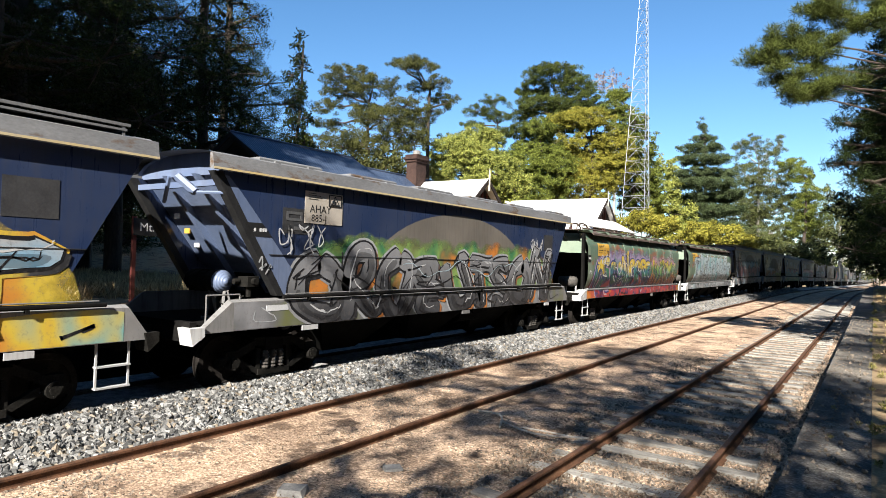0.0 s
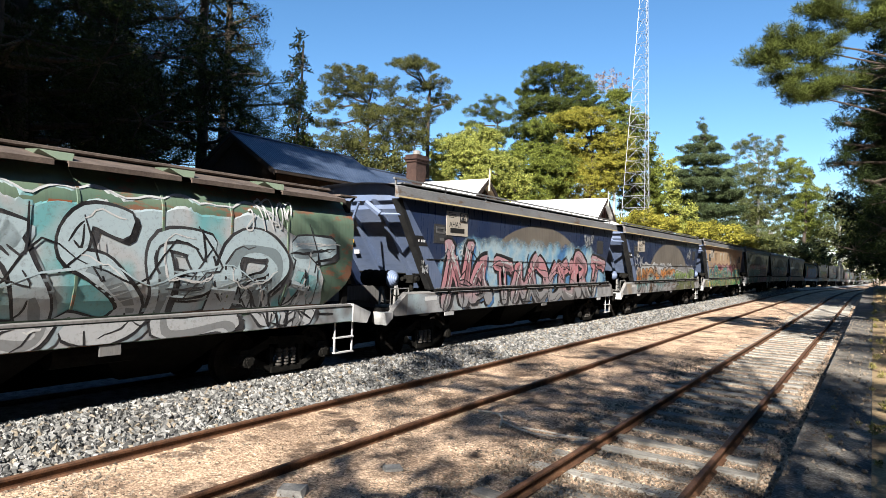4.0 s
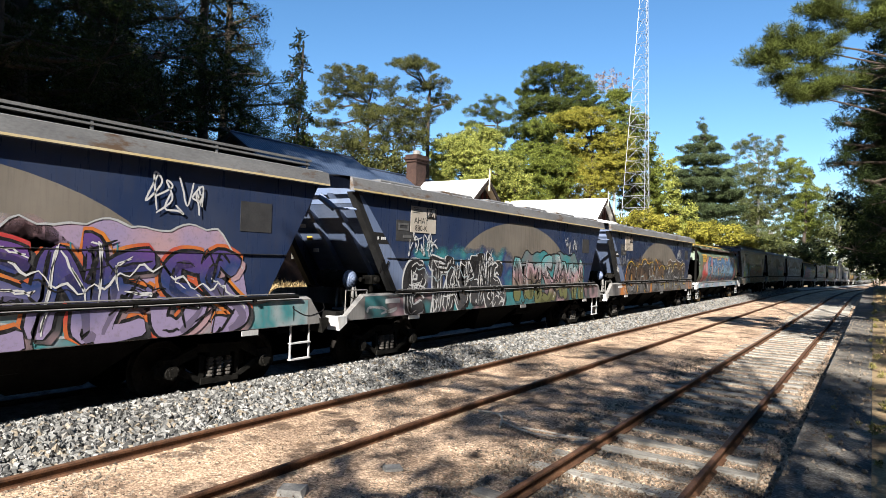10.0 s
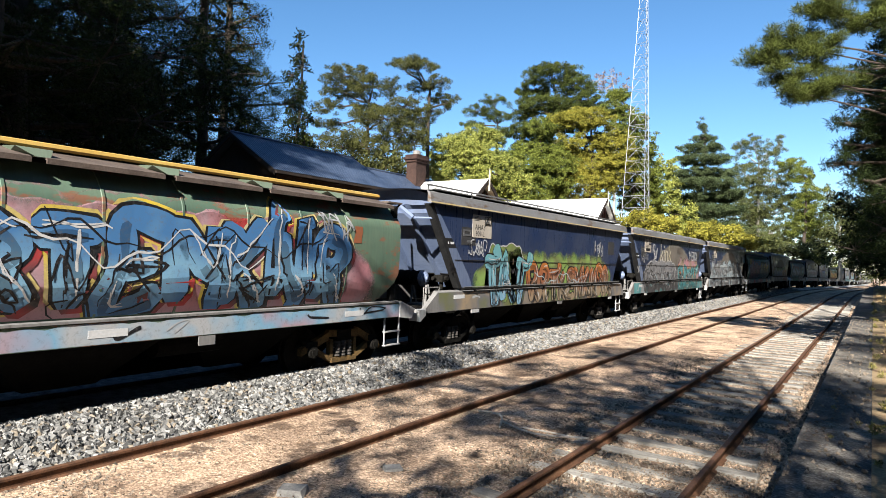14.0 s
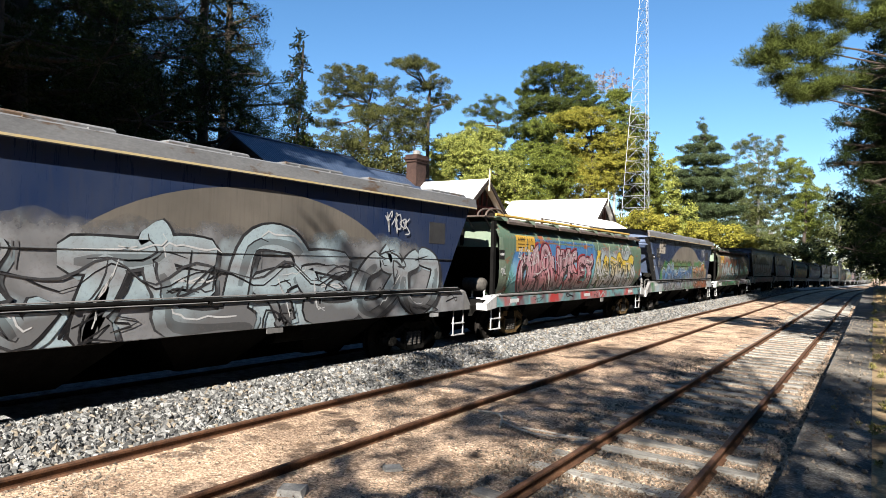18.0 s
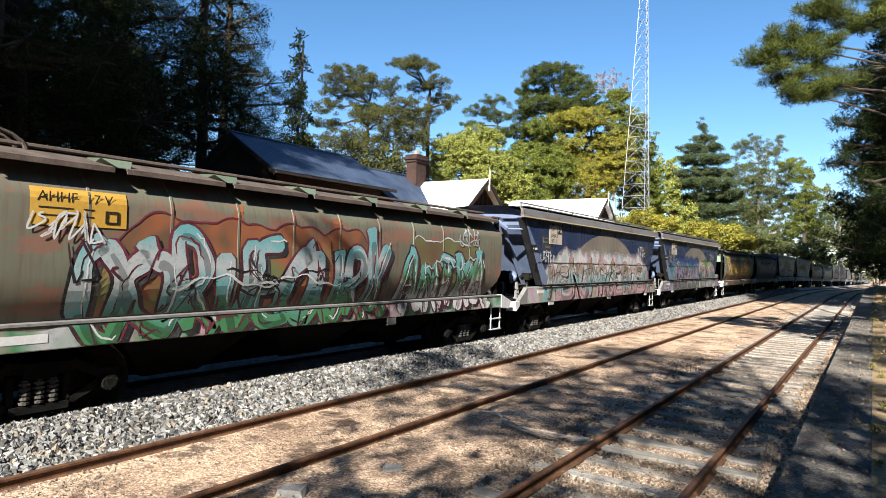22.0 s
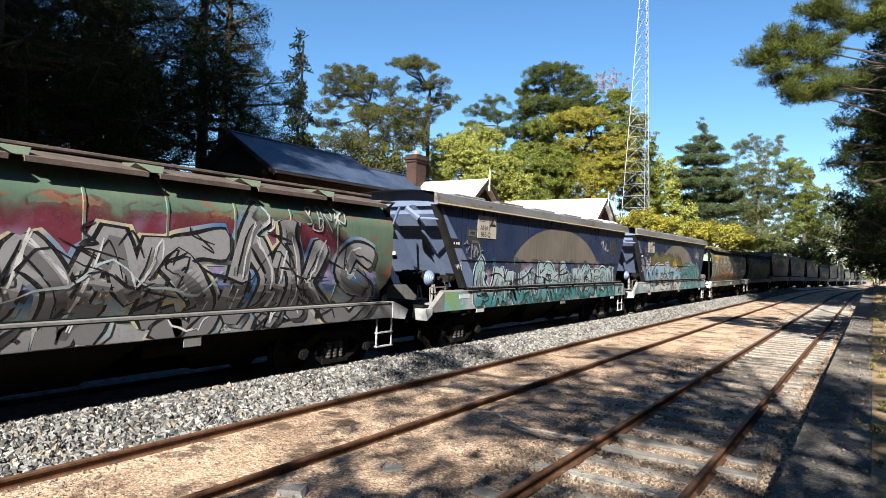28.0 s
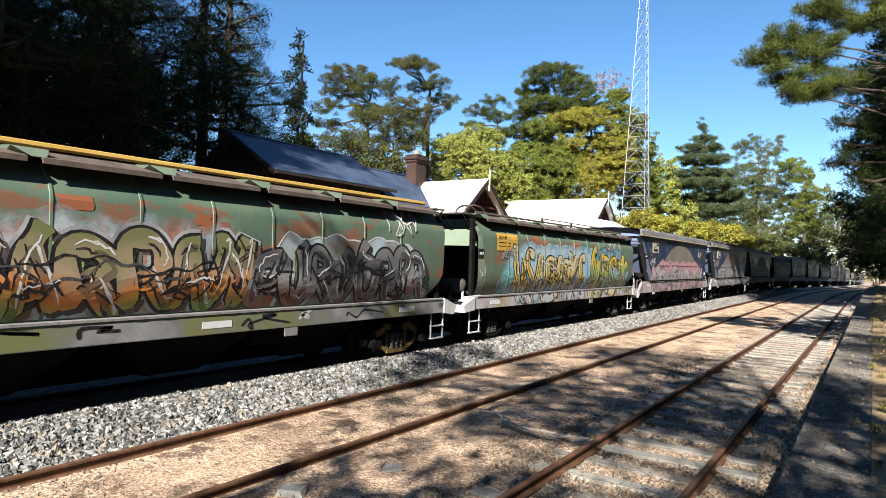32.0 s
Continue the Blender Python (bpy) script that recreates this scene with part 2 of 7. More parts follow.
BOGIE_OCHRE = surface("ochre_dusty_steel", (0.04, 0.026, 0.012), (0.30, 0.18, 0.06), 5, 40, 0.85, 0.1, bump=0.3)
PLATE = surface("cream_data_plate", (0.48, 0.42, 0.35), (0.62, 0.56, 0.48), 4, 40, 0.6, bump=0.05)
ORANGE_PLATE = surface("yellow_orange_panel", (0.55, 0.30, 0.04), (0.68, 0.42, 0.08), 3, 30, 0.6, bump=0.05)
INK = surface("black_lettering", (0.008, 0.008, 0.009), (0.03, 0.03, 0.03), 5, 30, 0.6, bump=0.0)
WHITE_INK = surface("white_lettering", (0.60, 0.60, 0.60), (0.80, 0.80, 0.80), 5, 30, 0.6, bump=0.0)
EMBLEM = surface("dark_emblem_panel", (0.03, 0.03, 0.033), (0.07, 0.07, 0.072), 5, 30, 0.6, bump=0.0)
EMBLEM_LINE = surface("grey_emblem_lines", (0.09, 0.09, 0.095), (0.15, 0.15, 0.15), 5, 30, 0.6, bump=0.0)

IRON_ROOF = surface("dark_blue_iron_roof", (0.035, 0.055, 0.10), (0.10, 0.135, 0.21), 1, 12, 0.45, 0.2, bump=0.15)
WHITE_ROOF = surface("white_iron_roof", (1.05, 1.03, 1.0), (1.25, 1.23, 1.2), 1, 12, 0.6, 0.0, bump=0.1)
# brick colour lowered for the tree shade on the chimney
BRICK = surface("shade_dark_red_brown_brick", (0.025, 0.014, 0.012), (0.075, 0.04, 0.03), 4, 30, 0.9, bump=0.4, each=0.25)
MORTAR = surface("pale_mortar", (0.28, 0.25, 0.22), (0.42, 0.38, 0.33), 8, 50, 0.95, bump=0.3)
CREAM_PAINT = surface("cream_painted_timber", (0.60, 0.54, 0.42), (0.74, 0.69, 0.57), 3, 30, 0.6, bump=0.1)
# dark timber, whose colour also holds the shade on gable and eave
DARK_TIMBER = surface("dark_shaded_boards", (0.02, 0.015, 0.012), (0.06, 0.042, 0.034), 3, 30, 0.8, bump=0.2)
MAROON = surface("maroon_painted_timber", (0.10, 0.022, 0.018), (0.19, 0.05, 0.04), 3, 30, 0.6, bump=0.1)
GALV = surface("galvanised_steel", (0.45, 0.47, 0.48), (0.70, 0.70, 0.70), 3, 30, 0.5, 0.35, bump=0.05)
WINDOW_GLASS = surface("dark_window_glass", (0.01, 0.012, 0.015), (0.03, 0.033, 0.038), 1, 4, 0.08, 0.0, bump=0.0, spec=0.6)


# ---- mesh code ----
class Geo:
    """Collects the faces of one mesh."""

    def __init__(self):
        self.v, self.f = [], []

    def face(self, pts):
        n = len(self.v)
        self.v.extend([tuple(p) for p in pts])
        self.f.append(tuple(range(n, n + len(pts))))
        return self

    def hexa(self, p):
        """Eight corners: four below and four above, each anticlockwise seen from above."""
        n = len(self.v)
        self.v.extend([tuple(q) for q in p])
        for a in ((3, 2, 1, 0), (4, 5, 6, 7), (0, 1, 5, 4), (1, 2, 6, 5), (2, 3, 7, 6), (3, 0, 4, 7)):
            self.f.append(tuple(n + i for i in a))
        return self

    def box(self, x0, x1, y0, y1, z0, z1):
        return self.hexa([(x0, y0, z0), (x1, y0, z0), (x1, y1, z0), (x0, y1, z0), (x0, y0, z1), (x1, y0, z1), (x1, y1, z1), (x0, y1, z1)])

    def bevel_box(self, x0, x1, y0, y1, z0, z1, c):
        """A box whose upper edges are chamfered by c."""
        self.hexa([(x0, y0, z0), (x1, y0, z0), (x1, y1, z0), (x0, y1, z0), (x0, y0, z1 - c), (x1, y0, z1 - c), (x1, y1, z1 - c), (x0, y1, z1 - c)])
        self.f.pop(-5)
        return self.hexa([(x0, y0, z1 - c), (x1, y0, z1 - c), (x1, y1, z1 - c), (x0, y1, z1 - c), (x0 + c, y0 + c, z1), (x1 - c, y0 + c, z1), (x1 - c, y1 - c, z1), (x0 + c, y1 - c, z1)])

    def prism(self, loop, y0, y1):
        """A loop of (x, z), anticlockwise seen from -y, drawn out from y0 to y1."""
        n, k = len(self.v), len(loop)
        for y in (y0, y1):
            self.v.extend([(x, y, z) for x, z in loop])
        self.f.append(tuple(range(n, n + k)))
        self.f.append(tuple(range(n + 2 * k - 1, n + k - 1, -1)))
        for i in range(k):
            j = (i + 1) % k
            self.f.append((n + j, n + i, n + k + i, n + k + j))
        return self

    def rod(self, a, b, r, n=8, r2=None, caps=True):
        a, b = Vector(a), Vector(b)
        d = b - a
        if d.length < 1e-6:
            return self
        q = d.to_track_quat("Z", "Y")
        s = len(self.v)
        for p, rr in ((a, r), (b, r if r2 is None else r2)):
            for i in range(n):
                t = 2 * math.pi * i / n
                self.v.append(tuple(p + q @ Vector((rr * math.cos(t), rr * math.sin(t), 0))))
        for i in range(n):
            j = (i + 1) % n
            self.f.append((s + i, s + j, s + n + j, s + n + i))
        if caps:
            self.f.append(tuple(range(s + n - 1, s - 1, -1)))
            self.f.append(tuple(range(s + n, s + 2 * n)))
        return self

    def pipe(self, pts, r, n=6):
        """One bent tube through the points."""
        pts = [Vector(p) for p in pts]
        rows = []
        for i, p in enumerate(pts):
            d = (pts[min(i + 1, len(pts) - 1)] - pts[max(i - 1, 0)]).normalized()
            side = d.cross(Vector((0.31, 0.17, 0.93)))
            if side.length < 0.2:
                side = d.cross(Vector((1, 0, 0)))
            side.normalize()
            up = d.cross(side)
            rows.append([p + (side * math.cos(t) + up * math.sin(t)) * r for t in [2 * math.pi * k / n for k in range(n)]])
        self.strip(rows, closed=True)
        self.face(list(reversed(rows[0])))
        return self.face(rows[-1])

    def strip(self, sections, closed=False):
        """Rows of points of equal number, joined by quads."""
        s, k = len(self.v), len(sections[0])
        for row in sections:
            self.v.extend([tuple(p) for p in row])
        for i in range(len(sections) - 1):
            for j in range(k if closed else k - 1):
                a, b = s + i * k + j, s + i * k + (j + 1) % k
                self.f.append((a, b, b + k, a + k))
        return self

    def mesh(self, name, material, smooth=False):
        me = bpy.data.meshes.new(name)
        me.from_pydata(self.v, [], self.f)
        me.materials.append(material)
        if smooth:
            me.polygons.foreach_set("use_smooth", [True] * len(me.polygons))
        me.update()
        return me


def part(name, geo, material, parent, label="", smooth=False):
    ob = new(name, geo.mesh(name, material, smooth) if isinstance(geo, Geo) else geo)
    ob.parent = parent
    if label:
        tagged(ob, label)
    return ob


def thing(name, label, category, group="", kind="", at=(0, 0, 0)):
    ob = new(name)
    ob.location = at
    ob.empty_display_size = 0.3
    return tagged(ob, label, category, group, kind)


def solid(name, geo, material, label, category="", group="", kind="", smooth=False):
    return tagged(new(name, geo.mesh(name, material, smooth)), label, category, group, kind)


def text_mesh(words, size, material):
    """Lettering as a mesh that stands upright in the plane x = 0 and reads along +y seen from +x."""
    cu = bpy.data.curves.new("lettering", "FONT")
    cu.body, cu.size, cu.resolution_u = words, size, 2
    ob = bpy.data.objects.new("lettering", cu)
    scene.collection.objects.link(ob)
    me = bpy.data.meshes.new_from_object(ob.evaluated_get(bpy.context.evaluated_depsgraph_get()))
    bpy.data.objects.remove(ob)
    me.transform(Matrix(((0, 0, 1, 0), (1, 0, 0, 0), (0, 1, 0, 0), (0, 0, 0, 1))))
    me.materials.clear()
    me.materials.append(material)
    return me


WORDS = {}
for word in ("AHAY", "885-J", "883-Y", "856-R", "882-F", "880-K", "928-S", "861-D", "909-L", "902-R", "871-L", "911-Q", "865-Q", "888-N"):
    WORDS[word] = text_mesh(word, 0.21 if word == "AHAY" else 0.195, INK)
for word in ("AHHF", "AHHF  21 Y", "AHHF  11 X", "AHHF  20 M", "AHHF  17 V", "AHHF  13 X"):
    WORDS[word] = text_mesh(word, 0.19, INK)
for word, tall in (("kink", 1.25), ("WEST", 0.5), ("MERX", 0.8)):
    WORDS[word] = text_mesh(word, tall, INK)
SIGN_LETTER = text_mesh("Mt. Lofty", 0.32, WHITE_INK)


def words(text, at):
    """A copy of that lettering with its foot at a place on the side."""
    me = WORDS[text].copy()
    me.transform(Matrix.Translation(at))
    return me


# ---- the line's course: straight beside the platform, then a bend to the right and a fall ----
STEP = 2.0
COURSE_Y = np.arange(-120.0, 900.0, STEP)
BEND = np.interp(COURSE_Y, [0, 65, 105, 170, 230, 900], [0, 0, 0.045, 0.045, 0.015, 0.015])
FALL = np.interp(COURSE_Y, [0, 60, 100, 300, 900], [0, 0, -0.012, -0.012, 0])
BEND_X = np.cumsum(BEND) * STEP
FALL_Z = np.cumsum(FALL) * STEP


def course(x, y, z):
    """A point beside the line, carried along with the line's bend and fall."""
    return (x + float(np.interp(y, COURSE_Y, BEND_X)), y, z + float(np.interp(y, COURSE_Y, FALL_Z)))


def steps(a, b, near=2.0, far=12.0):
    """Places along the line, wider apart far off."""
    out, y = [a], a
    while y < b:
        y = min(b, y + (near if -10 < y < 60 else far if y > 150 else 5.0))
        out.append(y)
    return out


# ---- ground ----
RAIL_X = {"D": -1.63, "C": -3.13, "B": -5.58, "A": -7.45}
LINE_X = -10.15
LINE_Z = 0.06


def profile():
    """The ground across the line, from the far woods over the cutting to the near verge: (x, z)."""
    return [(-900, 40), (-300, 22), (-120, 9), (-60, 3.2), (-38, 1.3), (-30, 0.95), (-24, 0.75), (-13.2, -0.35), (-12.3, -0.2), (-11.5, -0.1),
            (-9.35, -0.1), (-8.75, -0.12), (-7.7, -0.13), (-7.2, -0.12), (-5.6, -0.11), (-4.2, -0.12), (-3.1, -0.16), (-1.6, -0.16), (-1.0, -0.18), (-0.62, -0.2),
            (3.0, -0.2), (8, 0.3), (20, 1.2), (60, 4), (150, 12), (400, 25), (900, 45)]


def build_ground():
    g = Geo()
    ys = [-900, -400, -200, -100, -40] + steps(-20, 300, 3.0, 15) + [400, 520, 700, 880, 1400, 2200]
    rows = []
    for y in ys:
        row = []
        for x, z in profile():
            p = course(x, min(y, 880), z)
            wob = 0.02 * noise.noise((x * 0.8, y * 0.5, 0)) if -8 < x < -1 else 0.0
            row.append((p[0], y, p[2] + wob))
        rows.append(row)
    g.strip(rows)
    g.f = [tuple(reversed(q)) for q in g.f]
    ob = solid("ground", g, SAND, "sandy trodden earth between old sidings, rising to woods", kind="structure", smooth=True)
    ob.data.materials.append(DRY_EARTH)
    ob.data.materials.append(HILL)
    xs = [p[0] for p in profile()]
    k = len(xs) - 1
    idx = []
    for i in range(len(rows) - 1):
        for j in range(k):
            c = 0.5 * (xs[j] + xs[j + 1])
            idx.append(2 if c < -70 or c > 60 else 1 if c < -13 or c > 3 else 0)
    ob.data.polygons.foreach_set("material_index", idx)


build_ground()


def rail_loop(h=0.14, w=0.07, foot=0.13):
    a, b, c = w / 2, 0.009, foot / 2
    return [(-c, -h), (c, -h), (c, -h + 0.012), (b, -h + 0.03), (b, -0.042), (a, -0.032), (a, -0.006), (a - 0.01, 0.0), (-a + 0.01, 0.0), (-a, -0.006), (-a, -0.032), (-b, -0.042), (-b, -h + 0.03), (-c, -h + 0.012)]


def rail(name, x, z, a, b, material, parent, label=""):
    g = Geo()
    g.strip([[course(x + px, y, z + pz) for px, pz in rail_loop()] for y in steps(a, b)], closed=True)
    return part(name, g, material, parent, label)


platform_siding = thing("siding_track", "rusty old siding rails on grey timber sleepers beside platform", "railway track", kind="structure")
rail("rail", RAIL_X["C"], 0, -30, 190, RUST, platform_siding)
rail("rail", RAIL_X["D"], 0, -30, 190, RUST, platform_siding)
middle_siding = thing("siding_track", "rusty siding rails sunk in sandy earth", "railway track", kind="structure")
rail("rail", RAIL_X["B"], 0, -30, 190, RUST, middle_siding)
rail("rail", RAIL_X["A"], 0, -30, 190, RUST, middle_siding)
main_line = thing("main_line_track", "running rails on stone ballast beneath the grain train", "railway track", kind="structure")
for gx in (-0.75, 0.75):
    rail("rail", LINE_X + gx, LINE_Z, -60, 520, SHINY_RAIL, main_line)


def build_platform():
    g = Geo()
    loop = [(3.2, -0.5), (3.2, 0.73), (0.02, 0.735), (-0.40, 0.75), (-0.40, -0.5)]
    g.strip([[course(x, y, z) for x, z in loop] for y in steps(-20, 130)])
    verge = Geo()
    verge.strip([[course(x, y, z + 0.03 * noise.noise((x * 2, y * 0.7, 1))) for x, z in ((6.0, 0.7), (3.0, 0.76), (1.0, 0.77), (0.3, 0.765), (0.02, 0.745), (0.0, 0.60))] for y in steps(-20, 130)])
    solid("verge", verge, DRY_EARTH, "dry tan earth verge along the platform", kind="structure")
    p = solid("platform", g, ASPHALT, "grey asphalt station platform with coping slabs along the edge", "platform", kind="structure")
    e = Geo()
    y = -20.0
    rnd = random.Random(5)
    while y < 120:
        w = 1.6
        dz = rnd.uniform(-0.006, 0.006)
        dx = rnd.uniform(-0.008, 0.008)
        a = [course(cx, y + 0.012, cz + dz) for cx, cz in ((-0.60 + dx, 0.60), (-0.40, 0.60), (-0.40, 0.754), (-0.60 + dx, 0.754))]
        b = [course(cx, y + w - 0.012, cz + dz) for cx, cz in ((-0.60 + dx, 0.60), (-0.40, 0.60), (-0.40, 0.754), (-0.60 + dx, 0.754))]
        s = Geo()
        s.hexa([a[0], a[1], b[1], b[0], a[3], a[2], b[2], b[3]])
        part("coping_slab", s, ASPHALT, p)
        y += w
    wall = Geo()
    wall.strip([[course(x, yy, z) for x, z in ((-0.53, -0.6), (-0.53, 0.62), (-0.41, 0.62), (-0.41, -0.6))] for yy in steps(-20, 130)])
    part("platform_wall", wall, CONCRETE, p)
    return p


build_platform()


def build_far_platform():
    """The station's own platform beyond the train: earth top behind a retaining wall coloured black for its shade."""
    g = Geo()
    g.strip([[course(x, y, z) for x, z in ((-12.35, 0.93), (-12.35, 0.95), (-16, 0.98), (-22, 1.0), (-31, 1.05))] for y in steps(-20, 75)])
    solid("far_platform", g, DRY_EARTH, "brown earth platform beyond the train", "platform", kind="structure")
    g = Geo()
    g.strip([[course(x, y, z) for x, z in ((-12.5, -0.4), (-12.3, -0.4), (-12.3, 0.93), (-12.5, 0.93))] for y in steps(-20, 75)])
    solid("far_platform_wall", g, BLACK_STEEL, "retaining wall beyond the train, coloured black for its shade", "wall", kind="structure")


build_far_platform()


# ---- the grain train: two kinds of hopper wagon ----
# A wagon's own space: y runs from its front (-7.2) to its rear (7.2), x = +1.36 is its side towards the platform, z = 0 the rail top.
HALF = 7.2
SIDE_A = 1.36


def bogie(w, y0, ochre):
    """One bogie under a wagon: side frames, bolster, springs, axle boxes, and two wheelsets that turn."""
    steel = BOGIE_OCHRE if ochre else BOGIE_STEEL
    wheels = []
    for sx in (-1, 1):
        g = Geo()
        x0, x1 = (sx * 0.98, sx * 1.10) if sx > 0 else (sx * 1.10, sx * 0.98)
        for a, b in (((-1.15, 0.50, 0.40), (-0.42, 0.62, 0.72)), ((0.42, 0.62, 0.72), (1.15, 0.50, 0.40)), ((-0.42, 0.62, 0.72), (0.42, 0.62, 0.72))):
            g.hexa([(x0, y0 + a[0], a[2]), (x1, y0 + a[0], a[2]), (x1, y0 + b[0], b[2] - 0.06), (x0, y0 + b[0], b[2] - 0.06),
                    (x0, y0 + a[0], a[2] + 0.14), (x1, y0 + a[0], a[2] + 0.14), (x1, y0 + b[0], b[2] + 0.10), (x0, y0 + b[0], b[2] + 0.10)])
        g.hexa([(x0, y0 - 0.75, 0.40), (x1, y0 - 0.75, 0.40), (x1, y0 - 0.34, 0.20), (x0, y0 - 0.34, 0.20), (x0, y0 - 0.75, 0.52), (x1, y0 - 0.75, 0.52), (x1, y0 - 0.34, 0.30), (x0, y0 - 0.34, 0.30)])
        g.hexa([(x0, y0 + 0.34, 0.20), (x1, y0 + 0.34, 0.20), (x1, y0 + 0.75, 0.40), (x0, y0 + 0.75, 0.40), (x0, y0 + 0.34, 0.30), (x1, y0 + 0.34, 0.30), (x1, y0 + 0.75, 0.52), (x0, y0 + 0.75, 0.52)])
        g.box(x0 - 0.03, x1 + 0.03, y0 - 0.36, y0 + 0.36, 0.19, 0.29)
        g.box(x0, x1, y0 - 0.38, y0 - 0.30, 0.28, 0.66)
        g.box(x0, x1, y0 + 0.30, y0 + 0.38, 0.28, 0.66)
        part("bogie_side_frame", g, steel, w)
        if sx > 0:
            for k in (-0.17, 0.0, 0.17):
                s = Geo()
                for i in range(5):
                    z = 0.31 + i * 0.062
                    s.rod((sx * 1.08, y0 + k, z), (sx * 1.08, y0 + k, z + 0.034), 0.072, 10)
                    s.rod((sx * 1.08, y0 + k, z + 0.034), (sx * 1.08, y0 + k, z + 0.062), 0.048, 6, caps=False)
                part("spring", s, SPRING, w)
        for ay in (-0.9, 0.9):
            b = Geo()
            b.rod((sx * 1.02, y0 + ay, 0.46), (sx * 1.19, y0 + ay, 0.46), 0.115, 12)
            b.rod((sx * 1.19, y0 + ay, 0.46), (sx * 1.215, y0 + ay, 0.46), 0.075, 8)
            for i in range(3):
                t = i * 2.094 + 0.4
                b.rod((sx * 1.19, y0 + ay + 0.085 * math.cos(t), 0.46 + 0.085 * math.sin(t)), (sx * 1.215, y0 + ay + 0.085 * math.cos(t), 0.46 + 0.085 * math.sin(t)), 0.018, 6)
            b.box(min(sx * 0.99, sx * 1.13), max(sx * 0.99, sx * 1.13), y0 + ay - 0.14, y0 + ay + 0.14, 0.55, 0.66)
            part("axle_box", b, BOGIE_STEEL, w)
    bol = Geo()
    bol.box(-1.12, 1.12, y0 - 0.2, y0 + 0.2, 0.62, 0.84)
    part("bolster", bol, BLACK_STEEL, w)
    for ay in (-0.9, 0.9):
        wheels.append(part("wheelset", wheelset_mesh(), WHEEL_STEEL, w))
        wheels[-1].location = (0, y0 + ay, 0.46)
    return wheels


WHEEL_MESH = []


def wheelset_mesh():
    if not WHEEL_MESH:
        g = Geo()
        g.rod((-1.0, 0, 0), (1.0, 0, 0), 0.085, 10)
        for sx in (-1, 1):
            prof = [(0.69, 0.49), (0.72, 0.49), (0.725, 0.46), (0.82, 0.455), (0.82, 0.37), (0.79, 0.36), (0.77, 0.16), (0.82, 0.14), (0.82, 0.09)]
            rows = []
            for i in range(33):
                t = 2 * math.pi * i / 32
                rows.append([(sx * x, r * math.cos(t), r * math.sin(t)) for x, r in prof])
            g.strip(rows)
        for i in range(5):
            t = 2 * math.pi * i / 5
            g.rod((0.77, 0.25 * math.cos(t), 0.25 * math.sin(t)), (0.80, 0.25 * math.cos(t), 0.25 * math.sin(t)), 0.035, 6)
        WHEEL_MESH.append(g.mesh("wheelset", WHEEL_STEEL))
    return WHEEL_MESH[0]


def side_b(z):
    """How far the bulging side of the green kind stands out at height z."""
    if z < 1.4:
        return 1.20
    if z < 2.0:
        return 1.20 + 0.20 * math.sin((z - 1.4) / 0.6 * math.pi / 2)
    if z < 3.0:
        return 1.40 - 0.01 * (z - 2.0)
    return 1.39 - 0.34 * ((z - 3.0) / 0.5) ** 1.6


def underframe(w):
    """Centre sill, headstocks, couplers, discharge chutes, brake gear."""
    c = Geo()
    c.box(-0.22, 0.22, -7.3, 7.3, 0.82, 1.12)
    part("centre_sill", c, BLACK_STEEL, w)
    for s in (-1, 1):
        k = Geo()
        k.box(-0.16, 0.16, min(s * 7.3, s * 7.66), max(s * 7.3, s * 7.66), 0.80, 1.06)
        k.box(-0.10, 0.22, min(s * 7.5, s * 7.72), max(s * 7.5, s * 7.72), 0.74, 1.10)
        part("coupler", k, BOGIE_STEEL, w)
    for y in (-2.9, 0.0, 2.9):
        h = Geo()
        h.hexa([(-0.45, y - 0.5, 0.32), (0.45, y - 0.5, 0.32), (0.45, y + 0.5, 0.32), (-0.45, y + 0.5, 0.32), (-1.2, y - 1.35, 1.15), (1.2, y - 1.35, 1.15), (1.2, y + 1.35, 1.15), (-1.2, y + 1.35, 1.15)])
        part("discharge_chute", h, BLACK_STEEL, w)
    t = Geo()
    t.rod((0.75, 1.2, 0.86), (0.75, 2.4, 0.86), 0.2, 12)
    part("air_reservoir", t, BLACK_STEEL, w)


def rect_ring(x, y0, y1, z0, z1, r):
    """A thin frame of bars in the side plane."""
    g = Geo()
    g.box(x, x + 0.01, y0, y1, z0, z0 + r).box(x, x + 0.01, y0, y1, z1 - r, z1).box(x, x + 0.01, y0, y0 + r, z0 + r, z1 - r).box(x, x + 0.01, y1 - r, y1, z0 + r, z1 - r)
    return g


def foot_step(w, y, white=True, wide=0.46):
    g = Geo()
    for dy in (0, wide):
        g.box(1.30, 1.33, y + dy - 0.013, y + dy + 0.013, 0.42, 1.1)
    for z in (0.42, 0.72):
        g.box(1.27, 1.36, y - 0.015, y + wide + 0.015, z - 0.012, z + 0.012)
    part("foot_step", g, WHITE if white else BOGIE_STEEL, w)


